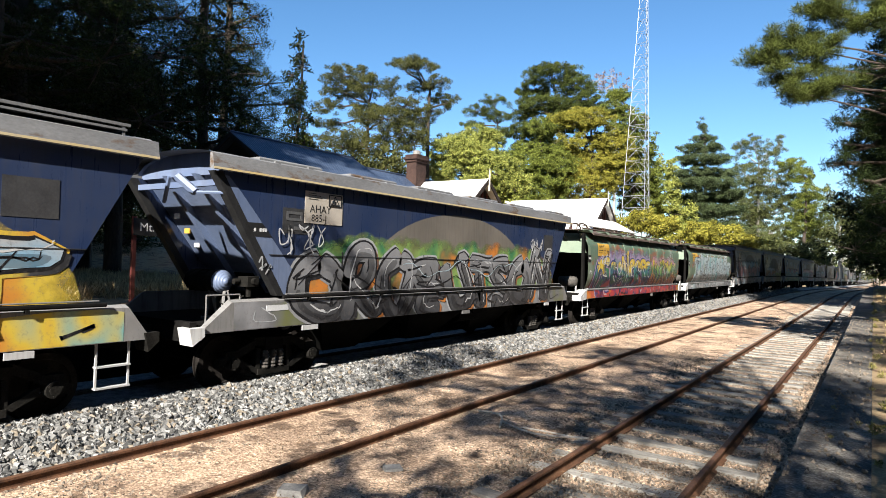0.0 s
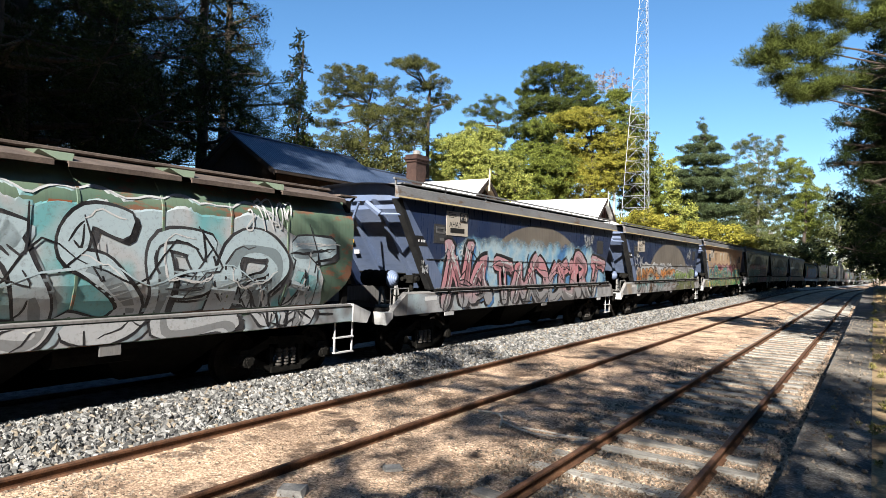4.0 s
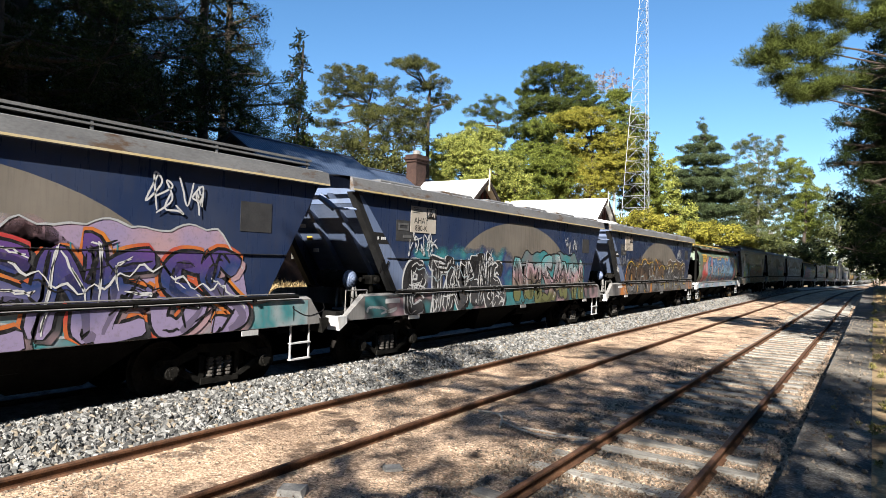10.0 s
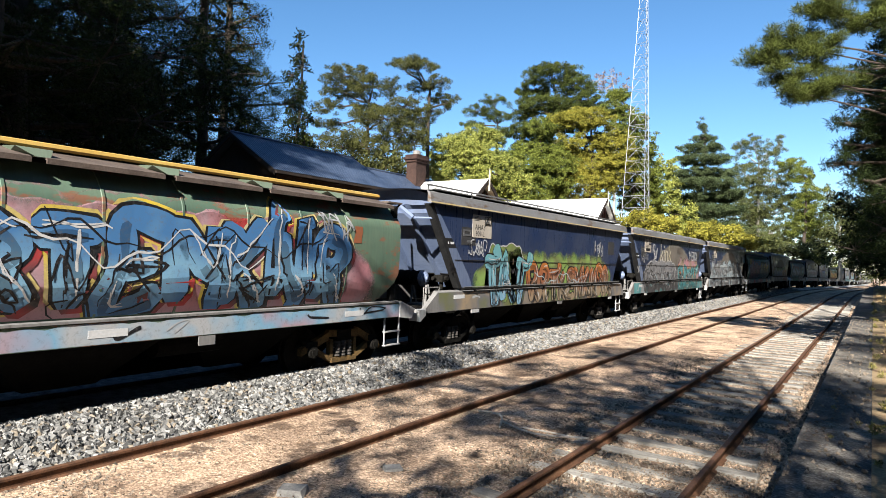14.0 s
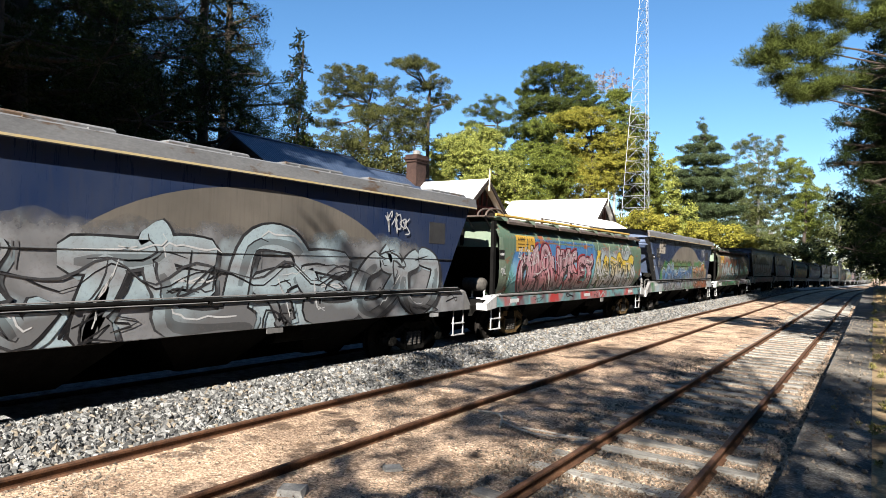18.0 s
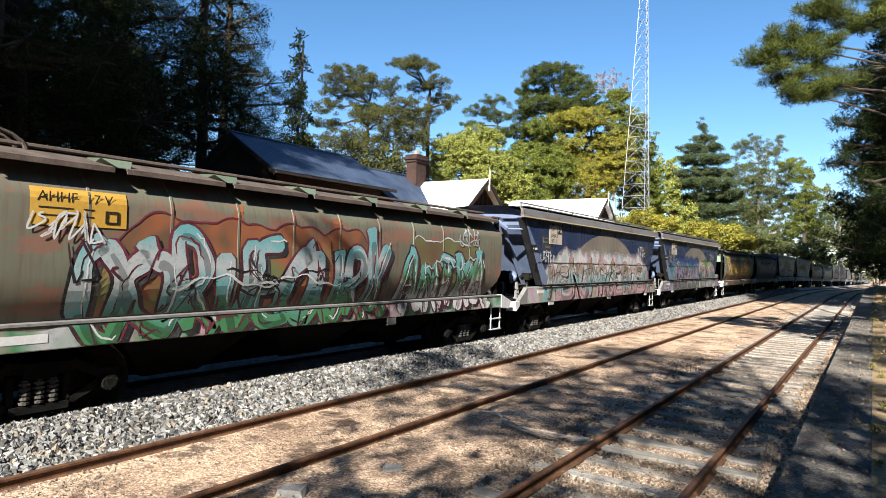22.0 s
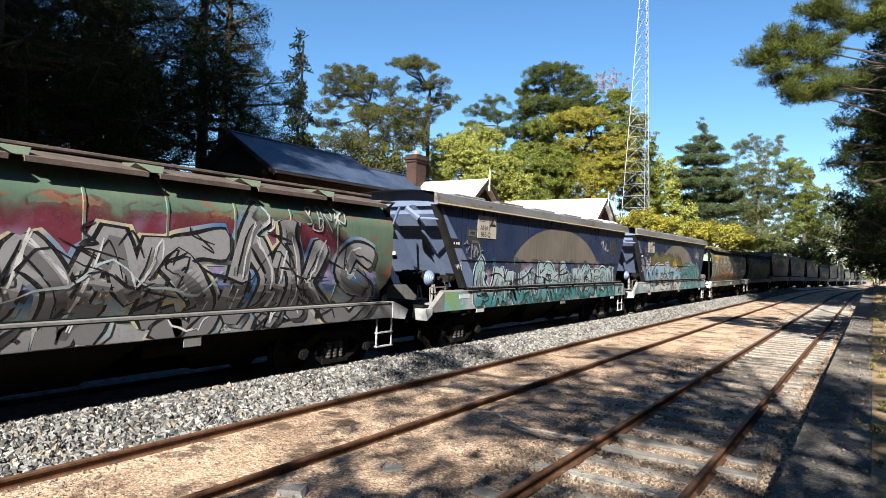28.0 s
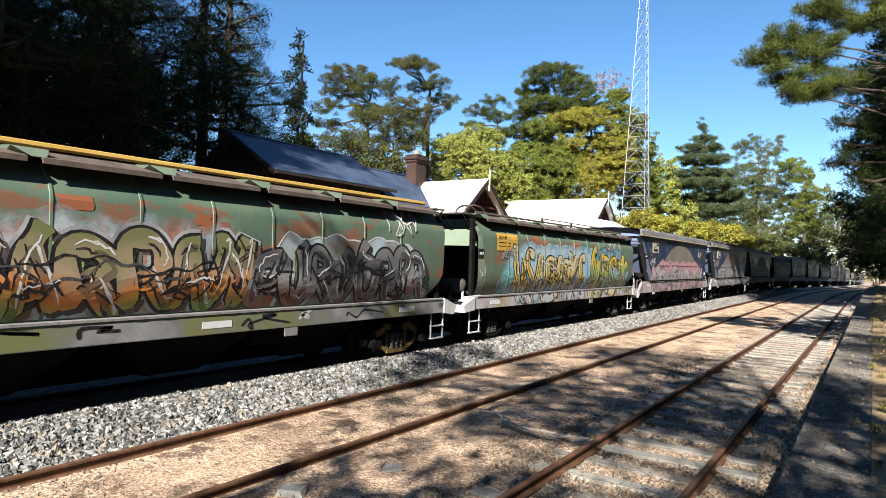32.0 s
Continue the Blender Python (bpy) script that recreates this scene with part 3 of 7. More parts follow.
def wagon_grey(label, side=None, walkway=True, sun_arc=True, ladder_rear=True, hatch=False):
    """The blue-grey kind: flat sides that slant in at both ends, a light coaming, an arc of tan on the side."""
    side = side or BLUE_GREY
    w = thing("grain_hopper_wagon", label, "rail wagon", "wagons of the grain train")
    lo, hi = 1.60, 3.72
    fy_lo, fy_hi = -5.35, -6.75
    ry_lo, ry_hi = 6.03, 7.2
    for sx in (1, -1):
        g = Geo()
        x, xi = sx * SIDE_A, sx * (SIDE_A - 0.05)
        a, b = (xi, x) if sx > 0 else (x, xi)
        g.hexa([(a, fy_lo, lo), (b, fy_lo, lo), (b, ry_lo, lo), (a, ry_lo, lo), (a, fy_hi, hi), (b, fy_hi, hi), (b, ry_hi, hi), (a, ry_hi, hi)])
        part("side_panel", g, side, w)
    for yl, yh, s in ((fy_lo + 0.55, fy_hi + 0.25, -1), (ry_lo - 0.35, ry_hi - 0.2, 1)):
        g = Geo()
        X = SIDE_A - 0.06
        zb = 1.98
        yb = yl + (yh - yl) * (zb - lo) / (hi - lo)
        g.hexa([(-X, yb, zb), (X, yb, zb), (X, yb + 0.05, zb), (-X, yb + 0.05, zb), (-X, yh, hi), (X, yh, hi), (X, yh + 0.05, hi), (-X, yh + 0.05, hi)])
        part("slanting_end_sheet", g, LILAC_GREY, w)
        # slope and ledge set back and coloured black for the shade at the end
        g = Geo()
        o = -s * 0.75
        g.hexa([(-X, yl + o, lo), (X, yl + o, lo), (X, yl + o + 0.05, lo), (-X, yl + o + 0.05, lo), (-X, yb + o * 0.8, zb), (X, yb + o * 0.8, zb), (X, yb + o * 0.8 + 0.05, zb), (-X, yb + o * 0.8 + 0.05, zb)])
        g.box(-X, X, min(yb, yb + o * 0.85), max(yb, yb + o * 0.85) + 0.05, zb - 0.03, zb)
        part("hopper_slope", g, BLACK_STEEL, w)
        for px in (-0.45, 0.45):
            p = Geo()
            o = s * 0.10
            p.hexa([(px - 0.05, yl + o - 0.05, lo), (px + 0.05, yl + o - 0.05, lo), (px + 0.05, yl + o + 0.1, lo), (px - 0.05, yl + o + 0.1, lo),
                    (px - 0.05, yh + o - 0.05, hi), (px + 0.05, yh + o - 0.05, hi), (px + 0.05, yh + o + 0.1, hi), (px - 0.05, yh + o + 0.1, hi)])
            part("end_rib", p, LILAC_GREY, w)
        h = Geo()
        h.box(-1.25, 1.25, yh + s * 0.16 - 0.04, yh + s * 0.16 + 0.04, 3.48, 3.58)
        part("end_beam", h, LILAC_GREY, w)
        hood = Geo()
        n = 10
        rows = []
        for yy in (yh + s * 0.12, yh + s * 0.04):
            rows.append([(1.4 * math.cos(math.pi * i / n), yy, 3.70 + 0.42 * math.sin(math.pi * i / n)) for i in range(n + 1)])
        hood.strip(rows)
        hood.face([rows[1][i] for i in range(n + 1)])
        part("roof_end", hood, LILAC_GREY, w, smooth=True)
    # front corner: a strip coloured black for the shaded fold, and a pale wing that widens downwards
    x = SIDE_A

    def fore(z):
        return fy_lo + (fy_hi - fy_lo) * (z - lo) / (hi - lo)

    for sx in (1, -1):
        g = Geo()
        rows = []
        for z in (1.62, 2.3, 3.0, 3.70):
            a, b = sorted((sx * (x - 0.16), sx * (x + 0.012)))
            rows.append([(a, fore(z) - 0.13, z), (b, fore(z) - 0.13, z), (b, fore(z) + 0.03, z), (a, fore(z) + 0.03, z)])
        g.strip(rows, closed=True)
        part("corner_strip", g, INK, w)
    g = Geo()
    rows = []
    for k in range(9):
        z = 1.64 + 2.0 * k / 8
        wide = 0.50 * (1 - k / 8) ** 0.8 + 0.08
        if k == 0:
            wide -= 0.07
        rows.append([(x - 0.02, fore(z) + 0.03, z), (x + 0.010, fore(z) + 0.03, z), (x + 0.010, fore(z) + 0.03 + wide, z), (x - 0.02, fore(z) + 0.03 + wide, z)])
    g.strip(rows, closed=True)
    part("corner_wing", g, LILAC_GREY, w, "pale blue-grey slanting corner wing")
    k = Geo()
    k.hexa([(x + 0.008, fore(2.66) + 0.03, 2.66), (x + 0.014, fore(2.66) + 0.03, 2.66), (x + 0.014, fore(2.66) + 0.40, 2.66), (x + 0.008, fore(2.66) + 0.40, 2.66), (x + 0.008, fore(2.9) + 0.03, 2.9), (x + 0.014, fore(2.9) + 0.03, 2.9), (x + 0.014, fore(2.9) + 0.33, 2.9), (x + 0.008, fore(2.9) + 0.33, 2.9)])
    part("black_panel", k, INK, w)
    t = Geo()
    for i in range(4):
        t.box(x + 0.014, x + 0.018, fore(2.78) + 0.08 + (0.0, 0.12, 0.18, 0.23)[i], fore(2.78) + 0.12 + (0.0, 0.12, 0.18, 0.23)[i], 2.75, 2.81)
    part("white_mark", t, WHITE_INK, w)
    for i, m in enumerate((WHITE_INK, ORANGE_PLATE, WHITE_INK)):
        z = 3.0 - 0.28 * i
        yy = fy_hi + 0.25 + (fy_lo + 0.55 - fy_hi - 0.25) * (hi - z) / (hi - lo) - 0.02
        part("sticker", Geo().box(-1.1, -0.93, yy - 0.06, yy - 0.04, z, z + 0.14), m, w)
    # coaming and roof
    for sx in (1, -1):
        g = Geo()
        loop = [(sx * 1.36, 3.72), (sx * 1.475, 3.70), (sx * 1.475, 3.735), (sx * 1.43, 3.97), (sx * 1.36, 3.985)]
        if sx < 0:
            loop.reverse()
        g.prism(loop, -6.95, 7.38)
        part("roof_coaming", g, ROOF_GREY, w, "weathered light grey roof edge")
        y = Geo()
        loop = [(sx * 1.476, 3.715), (sx * 1.481, 3.715), (sx * 1.475, 3.75), (sx * 1.470, 3.75)]
        if sx < 0:
            loop.reverse()
        y.prism(loop, -6.95, 7.38)
        part("painted_stripe", y, STRIPE, w)
    r = Geo()
    n = 8
    r.strip([[(1.40 * math.cos(math.pi * i / n), yy, 3.96 + 0.14 * math.sin(math.pi * i / n)) for i in range(n + 1)] for yy in (-6.9, 7.33)])
    part("roof", r, ROOF_SHEET, w, smooth=True)
    if walkway:
        g = Geo()
        g.box(0.80, 1.35, -6.6, 6.95, 4.06, 4.09)
        part("roof_walkway", g, ROOF_SHEET, w)
        r = Geo()
        r.box(1.30, 1.345, -6.95, 7.0, 4.13, 4.17)
        for i in range(8):
            y = -6.9 + i * 1.97
            r.box(1.305, 1.335, y, y + 0.04, 3.97, 4.14)
        part("kick_rail", r, BROWN_STEEL if hatch else ROOF_SHEET, w)
    else:
        for i in range(6):
            y = -5.9 + i * 2.3
            g = Geo()
            g.bevel_box(0.55, 1.28, y, y + 1.5, 4.0, 4.075, 0.03)
            g.box(1.24, 1.33, y + 0.3, y + 0.42, 3.99, 4.03).box(1.24, 1.33, y + 1.1, y + 1.22, 3.99, 4.03)
            part("roof_hatch", g, ROOF_GREY, w)
    # sill
    for sx in (1, -1):
        g = Geo()
        loop = [(sx * 1.28, 1.06), (sx * 1.40, 1.06), (sx * 1.40, 1.54), (sx * 1.28, 1.58)]
        if sx < 0:
            loop.reverse()
        g.prism(loop, -HALF + 0.12, HALF + 0.2)
        g.v = [(vx, vy + (0.62 if vz > 1.3 and vy < -6 else 0.0) - (0.35 if vz > 1.3 and vy > 6 else 0.0), vz) for vx, vy, vz in g.v]
        part("side_sill", g, SILL_GREY, w)
        p = Geo()
        p.pipe([(sx * 1.43, -5.4, 1.60), (sx * 1.43, 6.7, 1.60)], 0.035, 8)
        for i in range(6):
            y = -4.8 + i * 2.1
            p.box(sx * 1.43 - 0.03, sx * 1.43 + 0.03, y, y + 0.05, 1.53, 1.62)
        part("discharge_pipe", p, BLACK_STEEL, w)
        for s in (-1, 1):
            e = Geo()
            x0, x1 = min(sx * 1.10, sx * 1.44), max(sx * 1.10, sx * 1.44)
            y0, y1 = (-HALF - 0.05, -HALF + 0.22) if s < 0 else (HALF + 0.08, HALF + 0.3)
            e.hexa([(x0, y0 + 0.06, 0.88), (x1, y0 + 0.06, 0.88), (x1, y1, 1.02), (x0, y1, 1.02), (x0, y0, 1.16), (x1, y0, 1.16), (x1, y1, 1.16), (x0, y1, 1.16)])
            part("corner_casting", e, WHITE if s < 0 else BOGIE_STEEL, w)
    for s in (-1, 1):
        hd = Geo()
        yy = s * (HALF - 0.05)
        hd.box(-1.28, 1.28, min(yy, yy - s * 0.12), max(yy, yy - s * 0.12), 0.92, 1.24)
        part("headstock", hd, BLACK_STEEL, w)
        dk = Geo()
        dk.box(-1.27, 1.27, min(s * 5.2, s * 7.0), max(s * 5.2, s * 7.0), 1.14, 1.19)
        part("end_deck", dk, BLACK_STEEL, w)
    if sun_arc:
        g = Geo()
        x = SIDE_A + 0.004
        n = 28
        cy, base, rad, top = 0.55, 1.62, 3.75, 1.88
        pts = []
        for i in range(n + 1):
            t = math.pi * i / n
            pts.append((x, cy + rad * math.cos(t), base + top * math.sin(t)))
        g.face(pts)
        part("painted_arc", g, TAN, w, "faded tan arc painted on the side")
    g = Geo()
    g.box(SIDE_A, SIDE_A + 0.026, fy_lo - 0.36, ry_lo + 0.40, 2.352, 2.361)
    part("panel_seam", g, EMBLEM, w)
    # thin pale rod added as the highlight along the pipe's top
    g = Geo()
    g.pipe([(1.44, -5.35, 1.655), (1.44, 6.6, 1.655)], 0.011, 5)
    part("control_rod", g, SILL_GREY, w)
    # end gear
    a = Geo()
    a.rod((0.72, -6.2, 1.86), (-0.1, -6.2, 1.86), 0.19, 14)
    for k in range(4):
        a.rod((0.66 - k * 0.2, -6.2, 1.86), (0.62 - k * 0.2, -6.2, 1.86), 0.205, 14)
    c = part("brake_cylinder", a, BOGIE_STEEL, w)
    a = Geo()
    for k in range(5):
        t0, t1 = k * 0.3, (k + 1) * 0.3
        a.rod((0.72 + 0.17 * math.sin(t0), -6.2, 1.86), (0.72 + 0.17 * math.sin(t1), -6.2, 1.86), 0.21 * math.cos(t0), 14, 0.21 * math.cos(t1))
    part("cylinder_cap", a, LILAC_GREY, c, "pale blue-grey domed cap", smooth=True)
    a = Geo()
    a.box(0.95, 1.22, -6.02, -5.78, 1.78, 1.96).rod((1.1, -5.9, 1.6), (1.1, -5.9, 1.8), 0.05, 8).rod((1.22, -5.9, 1.88), (1.3, -5.9, 1.88), 0.06, 8).rod((1.0, -6.05, 1.87), (1.0, -6.15, 1.87), 0.05, 8)
    part("brake_valve", a, BOGIE_STEEL, w)
    a = Geo()
    a.pipe([(0.78, -6.1, 1.7), (0.86, -6.3, 1.5), (0.98, -6.3, 1.45), (1.1, -6.0, 1.62)], 0.018, 6)
    part("brake_hose", a, BOGIE_STEEL, w)
    b = Geo()
    for k in (0.9, 0.45):
        b.rod((k, -6.3, 1.2), (k, -6.25, 1.7), 0.03, 6)
        b.rod((k, -6.05, 1.2), (k, -6.2, 1.7), 0.03, 6)
    b.box(0.38, 0.97, -6.35, -6.0, 1.19, 1.23)
    part("cylinder_bracket", b, SILL_GREY, w)
    hr = Geo()
    hr.pipe([(1.25, -6.85, 1.18), (1.25, -6.85, 1.66), (1.25, -6.2, 1.66), (1.25, -6.2, 1.2)], 0.016, 6)
    part("hand_rail", hr, SILL_GREY, w)
    arm = Geo()
    arm.rod((0.55, -7.0, 3.62), (0.85, -6.85, 3.36), 0.075, 6).rod((0.1, -6.95, 3.2), (0.35, -7.02, 3.62), 0.035, 6).rod((0.85, -6.85, 3.36), (1.3, -6.6, 3.36), 0.03, 6)
    part("hatch_lever", arm, LILAC_GREY, w)
    if ladder_rear:
        foot_step(w, 6.65)
    for i, (y, l) in enumerate(((-4.9, 0.4), (0.6, 0.36), (5.5, 0.34))):
        g = Geo()
        g.box(1.39, 1.41, y, y + l, 0.96, 1.05)
        part("hanging_plate", g, WHITE if i != 1 else SILL_GREY, w)
    m = Geo()
    m.box(1.401, 1.408, -5.75, -5.25, 1.36, 1.46)
    part("white_panel", m, WHITE_INK, w)
    underframe(w)
    return w, bogie(w, -5.3, False) + bogie(w, 5.3, False)


def wagon_green(label, ochre=True, yellow_rail=True, side=None):
    """The green kind: bulging ribbed sides, a brown overhanging roof walk in plates, a yellow edge rail."""
    side = side or GREEN
    w = thing("grain_hopper_wagon", label, "rail wagon", "wagons of the grain train")
    zs = [1.38, 1.5, 1.65, 1.8, 2.0, 2.3, 2.6, 3.0, 3.1, 3.2, 3.3, 3.4, 3.5]

    def front_edge(z):
        return -6.5 + 0.12 * max(0.0, (1.9 - z) / 0.5) ** 1.5 - 0.03 * (z - 2.1)

    for sx in (1, -1):
        g = Geo()
        rows = []
        for z in zs:
            a, b = front_edge(z), -front_edge(z) + 0.1 - 0.45 * max(0.0, (2.1 - z) / 0.7) ** 1.5
            rows.append([(sx * side_b(z), a + (b - a) * k / 10, z) for k in range(11)])
        if sx < 0:
            rows.reverse()
        g.strip(rows)
        part("side_panel", g, side, w, smooth=True)
        if sx > 0:
            for k in range(1, 10):
                y = -6.0 + 12.1 * k / 10
                r = Geo()
                r.strip([[(side_b(z) + 0.001, y - 0.025, z), (side_b(z) + 0.014, y - 0.018, z), (side_b(z) + 0.014, y + 0.018, z), (side_b(z) + 0.001, y + 0.025, z)] for z in zs])
                part("side_seam", r, side, w)
    for s in (-1, 1):
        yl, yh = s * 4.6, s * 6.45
        # lower sheet coloured black in place of the wagon ahead's shadow
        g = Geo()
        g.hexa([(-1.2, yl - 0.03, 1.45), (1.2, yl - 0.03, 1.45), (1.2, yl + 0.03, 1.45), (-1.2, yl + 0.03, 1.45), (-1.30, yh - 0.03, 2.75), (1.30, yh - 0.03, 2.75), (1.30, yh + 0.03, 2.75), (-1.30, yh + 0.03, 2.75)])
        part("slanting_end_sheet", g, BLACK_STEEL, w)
        g = Geo()
        g.hexa([(-1.28, yh - 0.05, 2.75), (1.28, yh - 0.05, 2.75), (1.28, yh + 0.05, 2.75), (-1.28, yh + 0.05, 2.75), (-1.0, yh - 0.05 - s * 0.2, 3.5), (1.0, yh - 0.05 - s * 0.2, 3.5), (1.0, yh + 0.05 - s * 0.2, 3.5), (-1.0, yh + 0.05 - s * 0.2, 3.5)])
        part("end_panel", g, PALE_GREEN, w, "pale green end panel")
        for px in (-0.9, 0.1):
            p = Geo()
            p.box(px - 0.05, px + 0.05, min(yh + s * 0.02, yh + s * 0.09), max(yh + s * 0.02, yh + s * 0.09), 2.78, 3.45)
            part("end_rib", p, BLACK_STEEL, w)
        for sx in (1, -1):
            p = Geo()
            p.hexa([(sx * 1.22 - 0.05, yh + s * 0.10 - 0.07, 1.35), (sx * 1.22 + 0.05, yh + s * 0.10 - 0.07, 1.35), (sx * 1.22 + 0.05, yh + s * 0.10 + 0.07, 1.35), (sx * 1.22 - 0.05, yh + s * 0.10 + 0.07, 1.35),
                    (sx * 1.22 - 0.05, yh + s * 0.12 - 0.07, 3.5), (sx * 1.22 + 0.05, yh + s * 0.12 - 0.07, 3.5), (sx * 1.22 + 0.05, yh + s * 0.12 + 0.07, 3.5), (sx * 1.22 - 0.05, yh + s * 0.12 + 0.07, 3.5)])
            part("corner_post", p, BLACK_STEEL, w)
        # roof-walk overhang at the end
        d = Geo()
        d.box(-1.15, 1.15, min(yh, yh + s * 0.5), max(yh, yh + s * 0.5), 3.60, 3.635)
        part("end_platform", d, BROWN_STEEL, w)
        b = Geo()
        for px in (-1.1, -0.3, 0.5, 1.1):
            b.rod((px, yh + s * 0.48, 3.60), (px, yh + s * 0.08, 3.30), 0.022, 6)
        part("platform_brace", b, BOGIE_STEEL, w)
        if s < 0:
            h = Geo()
            for px in (0.62, 0.9):
                pts = [(px, yh - 0.05 + 0.55 * (1 - math.cos(t)) / 1.0, 3.66 + 0.24 * math.sin(t)) for t in [i * math.pi / 8 for i in range(9)]]
                h.pipe(pts, 0.03, 6)
            part("ladder_hoop", h, BROWN_STEEL, w)
    # pale wing at the front corner with a black panel
    g = Geo()
    rows = []
    for z in [1.40, 1.45, 1.52, 1.62, 1.75, 1.9, 2.2, 2.6, 3.0, 3.2, 3.35]:
        right = float(np.interp(z, [1.40, 1.45, 1.52, 1.62, 1.75, 1.9, 2.2, 2.68, 3.14, 3.4], [-6.42, -6.32, -6.20, -6.11, -6.06, -6.06, -6.12, -6.24, -6.36, -6.42]))
        rows.append([(side_b(z) + 0.006, min(front_edge(z) - 0.02, right - 0.02), z), (side_b(z) + 0.006, right, z)])
    g.strip(rows)
    part("corner_wing", g, PALE_GREEN, w, "pale green corner wing", smooth=True)
    k = Geo()
    k.strip([[(side_b(z) + 0.012, front_edge(z) - 0.02, z), (side_b(z) + 0.012, front_edge(z) + 0.29, z)] for z in (2.41, 2.5, 2.68)])
    part("black_panel", k, INK, w)
    for i in range(3):
        t = Geo()
        t.box(side_b(2.6) + 0.014, side_b(2.6) + 0.018, -6.46 + 0.08 * i, -6.41 + 0.08 * i, 2.52, 2.59)
        part("white_mark", t, WHITE_INK, w)
    # roof with its walk of overhanging plates
    r = Geo()
    n = 8
    r.strip([[(1.1 * math.cos(math.pi * i / n), yy, 3.48 + 0.2 * math.sin(math.pi * i / n)) for i in range(n + 1)] for yy in (-6.3, 6.5)])
    part("roof", r, BROWN_STEEL, w, smooth=True)
    for sx in (1, -1):
        y = -6.1
        for i in range(7):
            g = Geo()
            l = 1.62
            a, b = sorted((sx * 0.85, sx * 1.42))
            za, zb = (3.66, 3.50) if sx > 0 else (3.50, 3.66)
            g.hexa([(a, y, za - 0.02), (b, y, zb - 0.02), (b, y + l, zb - 0.02), (a, y + l, za - 0.02), (a, y, za + 0.012), (b, y, zb + 0.012), (b, y + l, zb + 0.012), (a, y + l, za + 0.012)])
            g.box(min(sx * 1.40, sx * 1.43), max(sx * 1.40, sx * 1.43), y, y + l, 3.44, 3.50)
            part("walkway_plate", g, BROWN_STEEL, w)
            if sx > 0:
                t = Geo()
                t.hexa([(0.95, y - 0.28, 3.56), (1.38, y - 0.12, 3.52), (1.38, y + 0.06, 3.52), (0.95, y + 0.06, 3.56), (0.95, y - 0.34, 3.66), (1.34, y - 0.34, 3.63), (1.34, y + 0.10, 3.63), (0.95, y + 0.10, 3.66)])
                part("hatch_bracket", t, PALE_GREEN, w)
            y += 1.80
    if yellow_rail:
        g = Geo()
        g.pipe([(0.88, -5.9, 3.74), (0.88, 6.4, 3.74)], 0.05, 6)
        part("edge_rail", g, YELLOW, w, "yellow roof edge rail")
    else:
        g = Geo()
        g.pipe([(0.88, -5.9, 3.72), (0.88, 6.4, 3.72)], 0.035, 6)
        part("edge_rail", g, BROWN_STEEL, w)
    # sill
    for sx in (1, -1):
        g = Geo()
        loop = [(sx * 1.24, 1.04), (sx * 1.40, 1.04), (sx * 1.40, 1.35), (sx * 1.24, 1.38)]
        if sx < 0:
            loop.reverse()
        g.prism(loop, -HALF + 0.25, HALF - 0.2)
        g.v = [(vx, vy + (0.28 if vz > 1.3 and vy < -6 else 0.0) - (0.28 if vz > 1.3 and vy > 6 else 0.0), vz) for vx, vy, vz in g.v]
        part("side_sill", g, side, w)
        top = Geo()
        top.box(min(sx * 1.22, sx * 1.42), max(sx * 1.22, sx * 1.42), -6.5, 6.6, 1.36, 1.395)
        part("sill_flange", top, SILL_GREY, w)
        for s in (-1, 1):
            e = Geo()
            x0, x1 = min(sx * 1.08, sx * 1.43), max(sx * 1.08, sx * 1.43)
            y0, y1 = (-HALF, -HALF + 0.3) if s < 0 else (HALF - 0.3, HALF)
            ym = y1 + 0.25 if s < 0 else y0 - 0.25
            if s < 0:
                e.hexa([(x0, y0 + 0.04, 0.98), (x1, y0 + 0.04, 0.98), (x1, ym, 1.03), (x0, ym, 1.03), (x0, y0, 1.16), (x1, y0, 1.16), (x1, ym, 1.38), (x0, ym, 1.38)])
                e.rod((x1, y1, 1.14), (x1 + 0.004, y1, 1.14), 0.05, 10)
            else:
                e.hexa([(x0, ym, 1.03), (x1, ym, 1.03), (x1, y1 - 0.12, 0.98), (x0, y1 - 0.12, 0.98), (x0, ym, 1.40), (x1, ym, 1.40), (x1, y1, 1.2), (x0, y1, 1.2)])
            part("corner_casting", e, WHITE, w)
    for s in (-1, 1):
        hd = Geo()
        yy = s * (HALF - 0.05)
        hd.box(-1.28, 1.28, min(yy, yy - s * 0.14), max(yy, yy - s * 0.14), 0.95, 1.26)
        part("headstock", hd, BLACK_STEEL, w)
        dk = Geo()
        dk.box(-1.22, 1.22, min(s * 4.6, s * 7.0), max(s * 4.6, s * 7.0), 1.20, 1.25)
        part("end_deck", dk, BLACK_STEEL, w)
    a = Geo()
    a.strip([[(x, -6.55 + rr * math.cos(t), 1.66 + rr * math.sin(t)) for x, rr in ((0.3, 0.02), (0.3, 0.19), (0.85, 0.2), (0.95, 0.18), (1.0, 0.12), (1.02, 0.01))] for t in [2 * math.pi * k / 18 for k in range(19)]])
    part("brake_cylinder", a, SPRING, w, smooth=True)
    b = Geo()
    b.rod((0.95, -6.55, 1.25), (0.95, -6.55, 1.6), 0.035, 6).rod((0.55, -6.55, 1.25), (0.55, -6.55, 1.6), 0.035, 6).box(0.5, 1.0, -6.62, -6.48, 1.24, 1.28)
    part("cylinder_bracket", b, WHITE, w)
    b = Geo()
